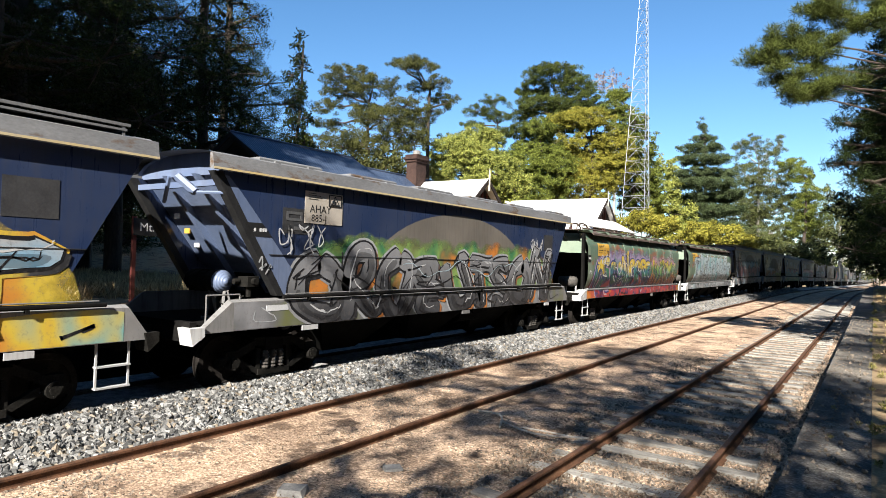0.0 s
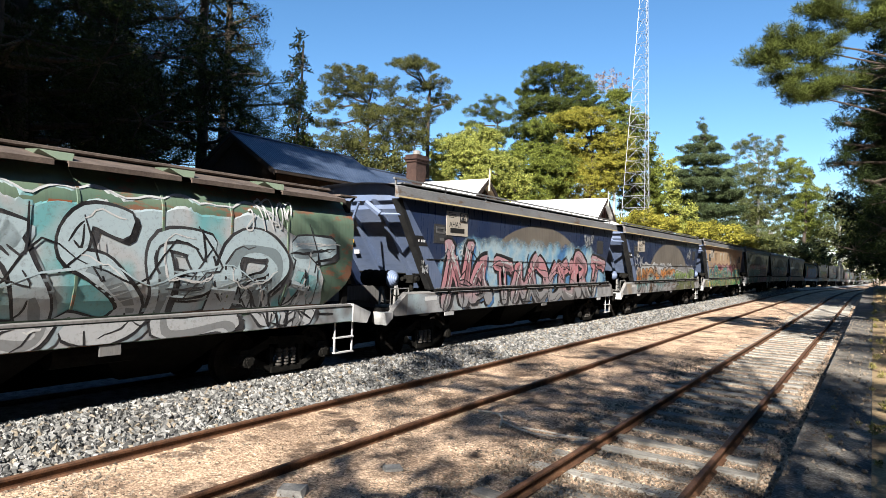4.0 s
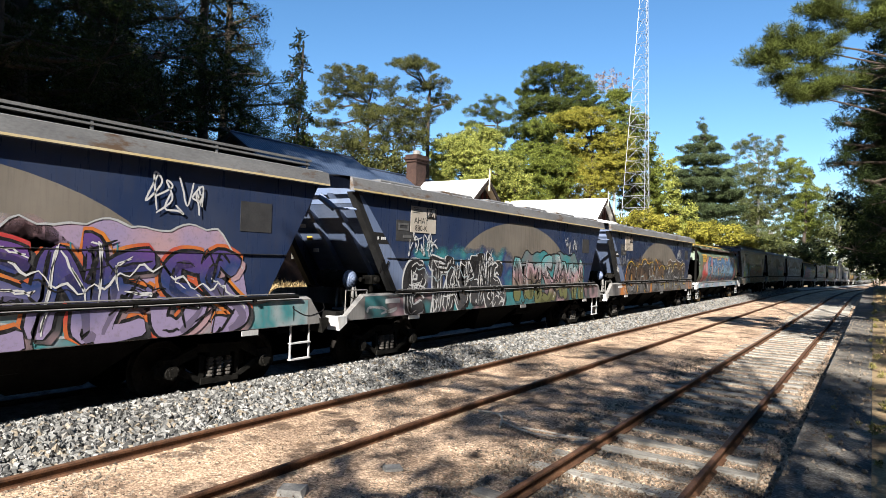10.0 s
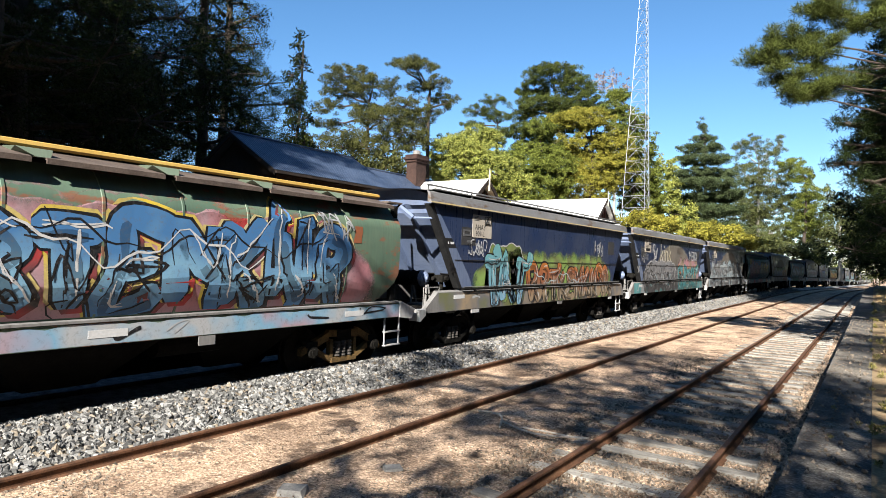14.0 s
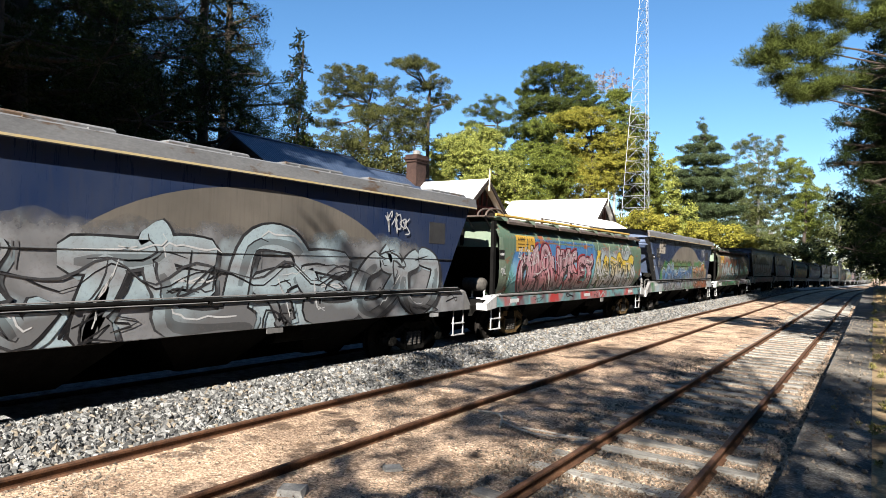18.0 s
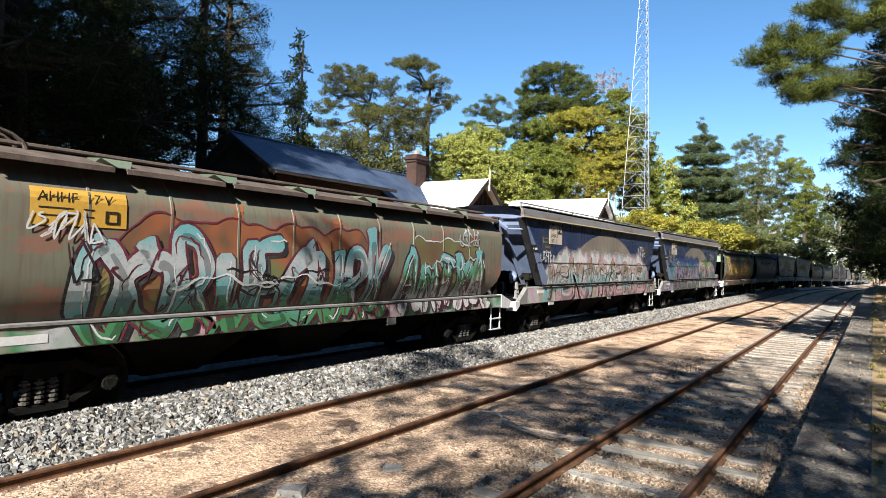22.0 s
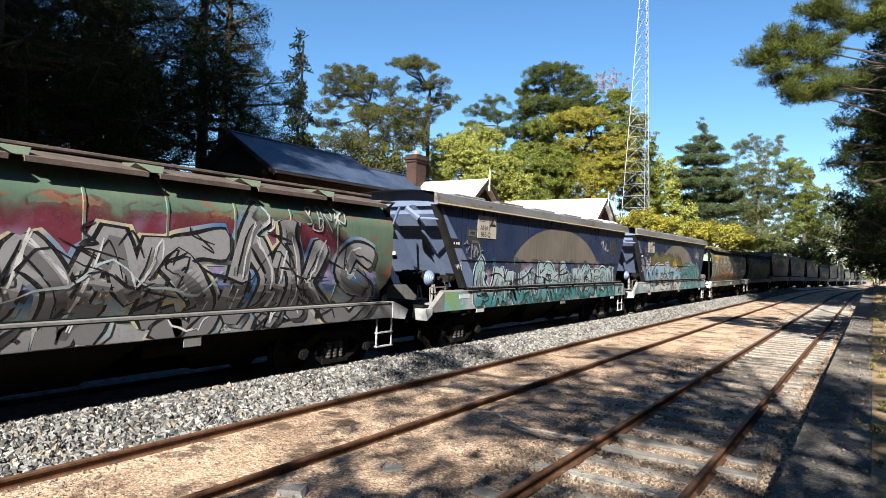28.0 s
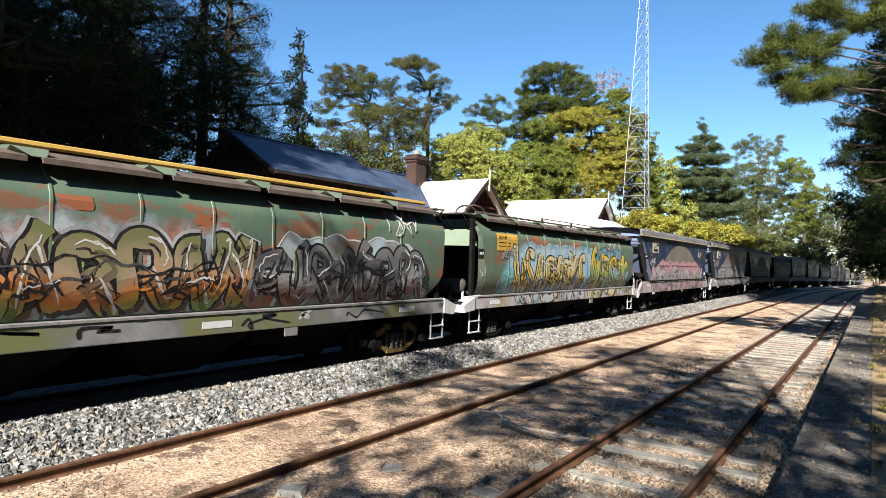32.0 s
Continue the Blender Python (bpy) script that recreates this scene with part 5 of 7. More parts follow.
def cone_lobes(h, start, rx, seed, n=26, power=0.8):
    """Lobes of a dense cone, wide low and narrow high."""
    rng = np.random.default_rng(seed)
    out = []
    for i in range(n):
        t = (i + 0.5) / n
        z = start + (h - start) * t
        r = rx * (1 - t) ** power + 0.25
        a = i * 2.4 + rng.normal() * 0.3
        s = r * rng.uniform(0.42, 0.6) + 0.25
        d = max(0.0, r - s * 0.7)
        out.append((d * math.cos(a), d * math.sin(a), z, s, s, s * 0.75 + 0.2))
    return out


# ---- station buildings behind the line ----
def slab(g, a, b, c, d, t):
    """A roof or wall slab with upper corners a b c d (anticlockwise seen from outside) and thickness t."""
    a, b, c, d = (Vector(p) for p in (a, b, c, d))
    n = (b - a).cross(c - a).normalized() * t
    return g.hexa([a - n, b - n, c - n, d - n, a, b, c, d])


def corrugated(g, a, b, c, d, pitch=0.16, rise=0.018):
    """Ribs of sheet iron that run from the edge ab up to the edge dc."""
    a, b, c, d = (Vector(p) for p in (a, b, c, d))
    n = (b - a).cross(d - a).normalized()
    k = int((b - a).length / pitch)
    rows_lo, rows_hi = [], []
    for i in range(k * 2 + 1):
        t = i / (k * 2)
        o = n * (rise * (1 if i % 2 else 0.15))
        rows_lo.append(a.lerp(b, t) + o)
        rows_hi.append(d.lerp(c, t) + o)
    g.strip([rows_lo, rows_hi])
    return g


def station_house():
    h = thing("station_building", "old brick station house with dark iron roof and white gabled wing", "building")
    # main block, ridge along the line
    g = Geo()
    g.box(-26.6, -21.4, 18.0, 25.0, 0.9, 5.9)
    part("wall", g, BRICK, h)
    g = Geo()
    g.box(-26.4, -21.6, 25.0, 33.0, 0.2, 5.5)
    part("wall", g, BRICK, h)
    for y in (19.0, 21.4, 23.2):
        wn_ = part("window", Geo().box(-21.41, -21.33, y, y + 1.1, 2.2, 4.2), CREAM_PAINT, h)
        part("pane", Geo().box(-21.335, -21.32, y + 0.1, y + 1.0, 2.3, 3.2).box(-21.335, -21.32, y + 0.1, y + 1.0, 3.25, 4.1), WINDOW_GLASS, wn_)
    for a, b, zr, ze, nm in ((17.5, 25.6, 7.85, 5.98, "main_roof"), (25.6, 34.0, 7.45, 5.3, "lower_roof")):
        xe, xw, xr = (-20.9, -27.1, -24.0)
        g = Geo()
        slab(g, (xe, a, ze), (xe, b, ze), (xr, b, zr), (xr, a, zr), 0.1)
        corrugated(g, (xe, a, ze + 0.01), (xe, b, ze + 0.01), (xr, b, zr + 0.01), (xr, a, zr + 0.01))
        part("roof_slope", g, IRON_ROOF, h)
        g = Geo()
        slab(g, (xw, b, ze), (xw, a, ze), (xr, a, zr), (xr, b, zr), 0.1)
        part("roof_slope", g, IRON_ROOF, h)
        g = Geo()
        g.rod((xr, a, zr + 0.03), (xr, b, zr + 0.03), 0.07, 8)
        part("ridge_cap", g, IRON_ROOF, h)
        g = Geo()
        g.box(xe - 0.02, xe + 0.10, a, b, ze - 0.14, ze - 0.02)
        part("gutter", g, DARK_TIMBER, h)
        # gable in dark boards, for the pine shade that lies on it
        g = Geo()
        g.face([(-26.6, a + 0.4, ze - 0.1), (-21.4, a + 0.4, ze - 0.1), (xr, a + 0.4, zr - 0.15)])
        part("gable_wall", g, DARK_TIMBER, h)
        for sx, xx in ((1, xe), (-1, xw)):
            g = Geo()
            n = 0.06
            g.hexa([(xx, a - 0.05, ze - 0.22), (xx, a + 0.0, ze - 0.22), (xr, a + 0.0, zr - 0.22), (xr, a - 0.05, zr - 0.22), (xx, a - 0.05, ze), (xx, a, ze), (xr, a, zr), (xr, a - 0.05, zr)])
            part("barge_board", g, DARK_TIMBER, h)
    # gabled wing towards the line
    gable_wing(h, -18.4, -24.0, 31.0, 7.12, 2.6, 4.95)
    chimney(h, -23.4, 30.6, 6.8, 9.05)
    return h


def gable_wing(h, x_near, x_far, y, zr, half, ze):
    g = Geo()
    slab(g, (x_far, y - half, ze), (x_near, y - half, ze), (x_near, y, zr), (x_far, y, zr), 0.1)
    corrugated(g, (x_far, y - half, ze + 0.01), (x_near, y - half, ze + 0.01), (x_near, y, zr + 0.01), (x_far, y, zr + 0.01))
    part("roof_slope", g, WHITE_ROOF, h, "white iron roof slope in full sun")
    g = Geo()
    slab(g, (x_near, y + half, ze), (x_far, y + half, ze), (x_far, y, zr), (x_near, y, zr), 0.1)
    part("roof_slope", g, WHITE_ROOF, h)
    g = Geo()
    w = half - 0.35
    g.box(x_far, x_near - 0.45, y - w, y + w, 0.2, ze + 0.1)
    part("wall", g, BRICK, h)
    g = Geo()
    g.face([(x_near - 0.44, y - w, ze + 0.1), (x_near - 0.44, y + w, ze + 0.1), (x_near - 0.44, y, zr - 0.25)])
    part("gable_wall", g, DARK_TIMBER, h)
    g = Geo()
    for k in (-0.5, 0.0, 0.5):
        g.box(x_near - 0.43, x_near - 0.36, y + k - 0.05, y + k + 0.05, ze + 0.1, zr - 0.35 - abs(k) * 0.9)
    g.box(x_near - 0.43, x_near - 0.35, y - w * 0.75, y + w * 0.75, ze + 0.5, ze + 0.62)
    part("gable_timber", g, MAROON, h)
    for s in (-1, 1):
        g = Geo()
        g.hexa([(x_near - 0.02, y + s * half, ze - 0.24), (x_near + 0.05, y + s * half, ze - 0.24), (x_near + 0.05, y, zr - 0.26), (x_near - 0.02, y, zr - 0.26),
                (x_near - 0.02, y + s * half, ze + 0.02), (x_near + 0.05, y + s * half, ze + 0.02), (x_near + 0.05, y, zr + 0.02), (x_near - 0.02, y, zr + 0.02)])
        part("barge_board", g, DARK_TIMBER, h)
    g = Geo()
    g.rod((x_near + 0.05, y, zr - 0.7), (x_near + 0.05, y, zr + 0.25), 0.06, 6).rod((x_near + 0.05, y, zr + 0.25), (x_near + 0.05, y, zr + 0.62), 0.06, 6, 0.01)
    part("finial", g, CREAM_PAINT, h, "cream timber finial")


def chimney(h, x, y, z0, z1):
    g = Geo()
    for zz, r in ((z0, 0.50), (z1 - 0.75, 0.58), (z1 - 0.6, 0.66), (z1 - 0.45, 0.58)):
        top = {z0: z1 - 0.75, z1 - 0.75: z1 - 0.6, z1 - 0.6: z1 - 0.45, z1 - 0.45: z1 - 0.3}[zz]
        g.box(x - r * 0.75, x + r * 0.75, y - r, y + r, zz, top)
    c = part("chimney", g, BRICK, h)
    g = Geo()
    g.rod((x, y, z1 - 0.3), (x, y, z1), 0.26, 10, 0.22)
    part("chimney_pot", g, CONCRETE, c)


station_house()
goods = thing("station_outbuilding", "white roofed station outbuilding with dark gable beyond the house", "building")
gable_wing(goods, -18.9, -28.3, 52.0, 8.05, 4.3, 4.4)
# low verandah roof along the station, under the gables
g = Geo()
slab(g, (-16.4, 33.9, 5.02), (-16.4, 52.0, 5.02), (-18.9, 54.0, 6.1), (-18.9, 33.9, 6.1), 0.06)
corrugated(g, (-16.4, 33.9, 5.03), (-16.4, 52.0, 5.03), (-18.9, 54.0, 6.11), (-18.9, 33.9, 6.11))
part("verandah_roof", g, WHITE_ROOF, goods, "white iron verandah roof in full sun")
for yy in (34.4, 38.8, 43.2, 47.6, 51.6):
    part("verandah_post", Geo().box(-16.62, -16.50, yy - 0.06, yy + 0.06, 0.9, 5.0), MAROON, goods)


def lattice_tower(x, y, z0, z1, half, top_half):
    t = thing("lattice_mast", "tall white galvanised steel lattice radio mast", "mast", at=(x, y, 0))
    n = 30
    legs = [(-1, -1), (1, -1), (0.0, 1.2)]

    def at(k, s):
        w = half + (top_half - half) * s
        return Vector((legs[k][0] * w, legs[k][1] * w, z0 + (z1 - z0) * s))

    for k in range(3):
        g = Geo()
        g.rod(at(k, 0), at(k, 1), 0.04, 6, 0.022)
        part("leg", g, GALV, t)
    for k in range(3):
        for i in range(n):
            s0, s1 = i / n, (i + 1) / n
            a, b = at(k, s1), at((k + 1) % 3, s1)
            mid = (a + b) / 2
            part("cross_bar", Geo().rod(a, b, 0.021, 4, caps=False), GALV, t)
            part("brace", Geo().pipe([at(k, s0), mid, at((k + 1) % 3, s0)], 0.018, 4), GALV, t)
    return t


lattice_tower(-24.85, 80.0, 0.5, 46.0, 2.1, 0.12)

# ---- the trees ----
rnd = random.Random(11)
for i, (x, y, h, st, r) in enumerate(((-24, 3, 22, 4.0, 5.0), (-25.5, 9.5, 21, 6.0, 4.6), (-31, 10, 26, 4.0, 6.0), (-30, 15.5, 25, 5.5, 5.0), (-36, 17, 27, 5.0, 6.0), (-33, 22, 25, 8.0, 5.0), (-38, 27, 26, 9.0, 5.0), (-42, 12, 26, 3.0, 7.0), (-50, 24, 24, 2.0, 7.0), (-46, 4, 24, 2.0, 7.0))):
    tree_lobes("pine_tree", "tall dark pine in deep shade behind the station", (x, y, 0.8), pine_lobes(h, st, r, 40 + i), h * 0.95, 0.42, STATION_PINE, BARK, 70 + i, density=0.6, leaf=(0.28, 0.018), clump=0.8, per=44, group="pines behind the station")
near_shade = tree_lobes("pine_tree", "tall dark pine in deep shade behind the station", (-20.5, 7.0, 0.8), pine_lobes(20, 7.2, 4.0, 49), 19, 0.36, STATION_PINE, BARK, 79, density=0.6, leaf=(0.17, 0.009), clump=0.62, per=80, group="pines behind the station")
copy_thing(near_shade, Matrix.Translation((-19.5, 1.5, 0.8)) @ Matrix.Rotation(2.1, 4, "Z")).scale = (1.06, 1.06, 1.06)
tree_lobes("conifer_tree", "slender dark conifer beside the pines", (-45, 40, 1.5), cone_lobes(22, 3, 2.2, 5, 20, 0.7), 21, 0.25, PINE, BARK, 6, leaf=(0.4, 0.06), clump=0.7, per=16)
tree_lobes("conifer_tree", "small bright green conifer beside the roof", (-39.5, 36, 1.5), cone_lobes(11.5, 2, 1.5, 15, 16, 0.8), 11, 0.15, PINE_LIGHT, BARK, 16, leaf=(0.35, 0.06), clump=0.6, per=16)
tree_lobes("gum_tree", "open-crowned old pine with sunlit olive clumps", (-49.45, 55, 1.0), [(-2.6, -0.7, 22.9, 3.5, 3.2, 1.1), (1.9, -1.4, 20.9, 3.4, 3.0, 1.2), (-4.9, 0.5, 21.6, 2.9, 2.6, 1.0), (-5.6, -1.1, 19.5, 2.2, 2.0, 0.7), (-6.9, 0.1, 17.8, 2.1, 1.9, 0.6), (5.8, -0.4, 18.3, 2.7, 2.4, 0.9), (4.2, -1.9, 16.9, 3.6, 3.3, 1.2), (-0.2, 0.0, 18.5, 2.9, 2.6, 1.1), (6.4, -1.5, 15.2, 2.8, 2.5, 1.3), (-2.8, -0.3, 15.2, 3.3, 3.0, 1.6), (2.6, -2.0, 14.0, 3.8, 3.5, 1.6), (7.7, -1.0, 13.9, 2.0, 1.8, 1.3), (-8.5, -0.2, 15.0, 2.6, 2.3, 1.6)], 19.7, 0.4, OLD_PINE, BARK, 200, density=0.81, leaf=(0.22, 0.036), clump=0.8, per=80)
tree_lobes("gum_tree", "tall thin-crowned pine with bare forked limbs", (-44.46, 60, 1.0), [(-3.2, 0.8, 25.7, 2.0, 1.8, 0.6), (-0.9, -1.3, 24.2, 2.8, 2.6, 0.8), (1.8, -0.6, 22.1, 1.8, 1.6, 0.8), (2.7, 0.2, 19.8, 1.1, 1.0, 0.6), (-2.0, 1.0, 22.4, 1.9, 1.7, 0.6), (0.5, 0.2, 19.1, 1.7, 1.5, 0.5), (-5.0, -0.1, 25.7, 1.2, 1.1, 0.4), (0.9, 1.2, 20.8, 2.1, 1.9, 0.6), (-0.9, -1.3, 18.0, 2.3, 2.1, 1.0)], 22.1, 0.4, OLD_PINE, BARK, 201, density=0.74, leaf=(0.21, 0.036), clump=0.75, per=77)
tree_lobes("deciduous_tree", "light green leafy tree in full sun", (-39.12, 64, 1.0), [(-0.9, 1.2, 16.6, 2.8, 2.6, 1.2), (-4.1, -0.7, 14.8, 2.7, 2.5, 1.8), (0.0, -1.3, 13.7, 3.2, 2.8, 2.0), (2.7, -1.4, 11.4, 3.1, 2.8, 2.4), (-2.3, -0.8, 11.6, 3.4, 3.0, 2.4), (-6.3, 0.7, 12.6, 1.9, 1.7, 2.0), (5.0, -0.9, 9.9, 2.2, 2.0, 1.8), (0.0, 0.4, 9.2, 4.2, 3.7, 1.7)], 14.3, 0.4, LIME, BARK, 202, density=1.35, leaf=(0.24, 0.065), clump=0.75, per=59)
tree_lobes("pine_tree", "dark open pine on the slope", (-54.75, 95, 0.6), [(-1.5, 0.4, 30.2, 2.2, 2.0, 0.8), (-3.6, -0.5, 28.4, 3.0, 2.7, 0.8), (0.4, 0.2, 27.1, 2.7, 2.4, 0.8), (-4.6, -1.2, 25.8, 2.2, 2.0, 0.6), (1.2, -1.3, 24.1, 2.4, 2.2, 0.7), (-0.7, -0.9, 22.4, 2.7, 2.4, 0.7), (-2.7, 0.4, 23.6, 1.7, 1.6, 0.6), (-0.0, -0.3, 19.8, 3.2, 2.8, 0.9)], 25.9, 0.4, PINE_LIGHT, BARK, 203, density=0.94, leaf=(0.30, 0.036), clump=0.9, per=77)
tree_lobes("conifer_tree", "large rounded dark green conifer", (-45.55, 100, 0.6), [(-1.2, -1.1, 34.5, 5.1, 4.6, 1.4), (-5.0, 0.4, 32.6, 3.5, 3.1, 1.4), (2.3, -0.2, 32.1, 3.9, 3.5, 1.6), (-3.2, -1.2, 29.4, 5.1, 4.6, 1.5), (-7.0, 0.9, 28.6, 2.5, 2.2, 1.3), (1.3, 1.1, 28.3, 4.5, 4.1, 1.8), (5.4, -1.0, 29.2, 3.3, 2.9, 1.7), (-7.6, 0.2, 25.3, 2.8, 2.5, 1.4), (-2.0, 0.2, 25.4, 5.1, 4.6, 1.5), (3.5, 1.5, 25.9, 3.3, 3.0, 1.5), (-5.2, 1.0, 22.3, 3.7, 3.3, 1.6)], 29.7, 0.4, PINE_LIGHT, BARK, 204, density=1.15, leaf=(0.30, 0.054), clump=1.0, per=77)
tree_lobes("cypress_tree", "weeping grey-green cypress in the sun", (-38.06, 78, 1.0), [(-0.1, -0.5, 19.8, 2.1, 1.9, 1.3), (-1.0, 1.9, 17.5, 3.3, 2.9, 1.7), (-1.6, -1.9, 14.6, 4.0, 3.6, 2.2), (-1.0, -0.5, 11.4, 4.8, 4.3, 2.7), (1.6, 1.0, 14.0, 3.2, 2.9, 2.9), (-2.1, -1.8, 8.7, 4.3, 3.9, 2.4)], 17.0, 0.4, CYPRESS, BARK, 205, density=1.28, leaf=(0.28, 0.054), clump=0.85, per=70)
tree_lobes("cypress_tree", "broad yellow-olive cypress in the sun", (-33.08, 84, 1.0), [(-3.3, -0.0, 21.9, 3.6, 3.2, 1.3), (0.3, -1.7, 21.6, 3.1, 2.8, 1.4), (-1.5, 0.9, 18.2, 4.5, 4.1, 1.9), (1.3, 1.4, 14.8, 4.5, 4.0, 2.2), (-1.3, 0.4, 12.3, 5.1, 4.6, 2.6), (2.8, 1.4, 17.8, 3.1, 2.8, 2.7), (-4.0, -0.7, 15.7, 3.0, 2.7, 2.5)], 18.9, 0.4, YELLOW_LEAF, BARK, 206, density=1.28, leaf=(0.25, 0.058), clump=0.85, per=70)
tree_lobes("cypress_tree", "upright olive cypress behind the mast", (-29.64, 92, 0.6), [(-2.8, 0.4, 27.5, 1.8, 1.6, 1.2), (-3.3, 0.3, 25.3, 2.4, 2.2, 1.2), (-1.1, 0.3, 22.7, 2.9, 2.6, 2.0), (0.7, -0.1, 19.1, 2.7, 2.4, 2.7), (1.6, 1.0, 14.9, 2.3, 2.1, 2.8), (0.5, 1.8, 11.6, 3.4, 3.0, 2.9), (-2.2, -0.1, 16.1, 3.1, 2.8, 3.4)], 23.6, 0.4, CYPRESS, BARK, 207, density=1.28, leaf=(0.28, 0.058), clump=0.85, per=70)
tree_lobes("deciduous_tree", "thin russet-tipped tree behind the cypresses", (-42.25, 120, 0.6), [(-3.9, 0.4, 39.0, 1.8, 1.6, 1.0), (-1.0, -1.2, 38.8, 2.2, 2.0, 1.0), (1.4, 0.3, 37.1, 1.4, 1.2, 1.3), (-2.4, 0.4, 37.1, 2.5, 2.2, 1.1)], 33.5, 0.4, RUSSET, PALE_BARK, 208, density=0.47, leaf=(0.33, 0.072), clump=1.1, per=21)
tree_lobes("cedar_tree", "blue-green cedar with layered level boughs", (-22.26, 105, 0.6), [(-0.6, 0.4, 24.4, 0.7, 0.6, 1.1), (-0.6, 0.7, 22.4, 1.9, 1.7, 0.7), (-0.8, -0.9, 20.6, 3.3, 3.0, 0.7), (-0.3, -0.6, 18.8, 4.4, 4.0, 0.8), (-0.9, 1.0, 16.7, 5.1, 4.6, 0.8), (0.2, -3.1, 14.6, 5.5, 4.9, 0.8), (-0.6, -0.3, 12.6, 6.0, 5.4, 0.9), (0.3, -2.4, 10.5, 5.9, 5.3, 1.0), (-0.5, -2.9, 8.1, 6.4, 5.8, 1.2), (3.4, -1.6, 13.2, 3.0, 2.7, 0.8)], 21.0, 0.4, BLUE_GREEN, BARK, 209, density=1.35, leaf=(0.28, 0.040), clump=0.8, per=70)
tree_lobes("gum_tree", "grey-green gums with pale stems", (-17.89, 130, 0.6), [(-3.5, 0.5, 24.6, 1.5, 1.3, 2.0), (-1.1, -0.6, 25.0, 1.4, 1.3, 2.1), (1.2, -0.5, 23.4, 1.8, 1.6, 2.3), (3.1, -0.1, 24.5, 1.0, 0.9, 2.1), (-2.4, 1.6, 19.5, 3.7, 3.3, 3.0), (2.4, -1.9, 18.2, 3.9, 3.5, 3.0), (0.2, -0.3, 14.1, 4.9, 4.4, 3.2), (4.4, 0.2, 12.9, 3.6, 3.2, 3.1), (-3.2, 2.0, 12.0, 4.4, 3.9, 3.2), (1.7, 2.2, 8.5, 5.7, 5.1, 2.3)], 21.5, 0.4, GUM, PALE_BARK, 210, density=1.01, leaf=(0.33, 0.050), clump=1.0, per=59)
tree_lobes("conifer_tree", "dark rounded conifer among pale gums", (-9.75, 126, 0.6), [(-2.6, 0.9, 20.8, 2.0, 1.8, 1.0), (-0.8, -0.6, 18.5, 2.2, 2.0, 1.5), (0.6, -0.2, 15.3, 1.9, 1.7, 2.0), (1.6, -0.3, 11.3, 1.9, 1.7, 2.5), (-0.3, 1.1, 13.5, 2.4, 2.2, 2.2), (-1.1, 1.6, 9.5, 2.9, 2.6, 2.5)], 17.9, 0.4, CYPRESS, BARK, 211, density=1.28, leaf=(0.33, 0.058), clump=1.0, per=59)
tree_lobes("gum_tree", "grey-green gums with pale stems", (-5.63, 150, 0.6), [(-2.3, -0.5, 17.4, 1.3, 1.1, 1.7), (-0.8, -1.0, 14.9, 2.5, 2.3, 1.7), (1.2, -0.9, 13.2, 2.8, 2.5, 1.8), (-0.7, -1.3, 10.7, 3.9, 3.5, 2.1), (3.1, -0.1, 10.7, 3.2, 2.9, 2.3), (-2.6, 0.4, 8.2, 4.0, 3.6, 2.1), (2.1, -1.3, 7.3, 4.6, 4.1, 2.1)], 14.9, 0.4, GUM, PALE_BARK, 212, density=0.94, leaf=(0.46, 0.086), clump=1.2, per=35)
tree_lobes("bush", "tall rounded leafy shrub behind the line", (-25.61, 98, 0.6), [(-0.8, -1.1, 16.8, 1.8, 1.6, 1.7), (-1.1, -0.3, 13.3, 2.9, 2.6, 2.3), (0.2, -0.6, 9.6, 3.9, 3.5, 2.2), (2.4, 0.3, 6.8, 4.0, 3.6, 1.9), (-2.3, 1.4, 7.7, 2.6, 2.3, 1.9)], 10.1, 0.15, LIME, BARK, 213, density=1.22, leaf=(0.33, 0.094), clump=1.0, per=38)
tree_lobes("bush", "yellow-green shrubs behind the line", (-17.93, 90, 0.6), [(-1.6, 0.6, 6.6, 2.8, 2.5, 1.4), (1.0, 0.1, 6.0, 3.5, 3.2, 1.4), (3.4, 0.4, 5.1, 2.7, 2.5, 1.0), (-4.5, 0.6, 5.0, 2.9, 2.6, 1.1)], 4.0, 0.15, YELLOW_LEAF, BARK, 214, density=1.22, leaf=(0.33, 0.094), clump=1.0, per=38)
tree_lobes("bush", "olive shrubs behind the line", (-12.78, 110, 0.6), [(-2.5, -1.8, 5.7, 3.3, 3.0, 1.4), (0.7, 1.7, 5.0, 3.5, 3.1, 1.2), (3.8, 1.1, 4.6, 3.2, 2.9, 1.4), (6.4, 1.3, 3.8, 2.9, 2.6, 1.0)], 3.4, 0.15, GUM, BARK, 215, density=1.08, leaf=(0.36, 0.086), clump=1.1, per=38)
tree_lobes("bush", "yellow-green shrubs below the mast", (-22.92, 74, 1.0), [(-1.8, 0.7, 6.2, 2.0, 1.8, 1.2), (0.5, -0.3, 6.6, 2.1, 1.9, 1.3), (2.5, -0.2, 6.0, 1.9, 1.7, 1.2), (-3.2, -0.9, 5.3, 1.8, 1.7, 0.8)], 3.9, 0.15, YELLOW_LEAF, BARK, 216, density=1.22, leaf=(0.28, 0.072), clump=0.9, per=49)
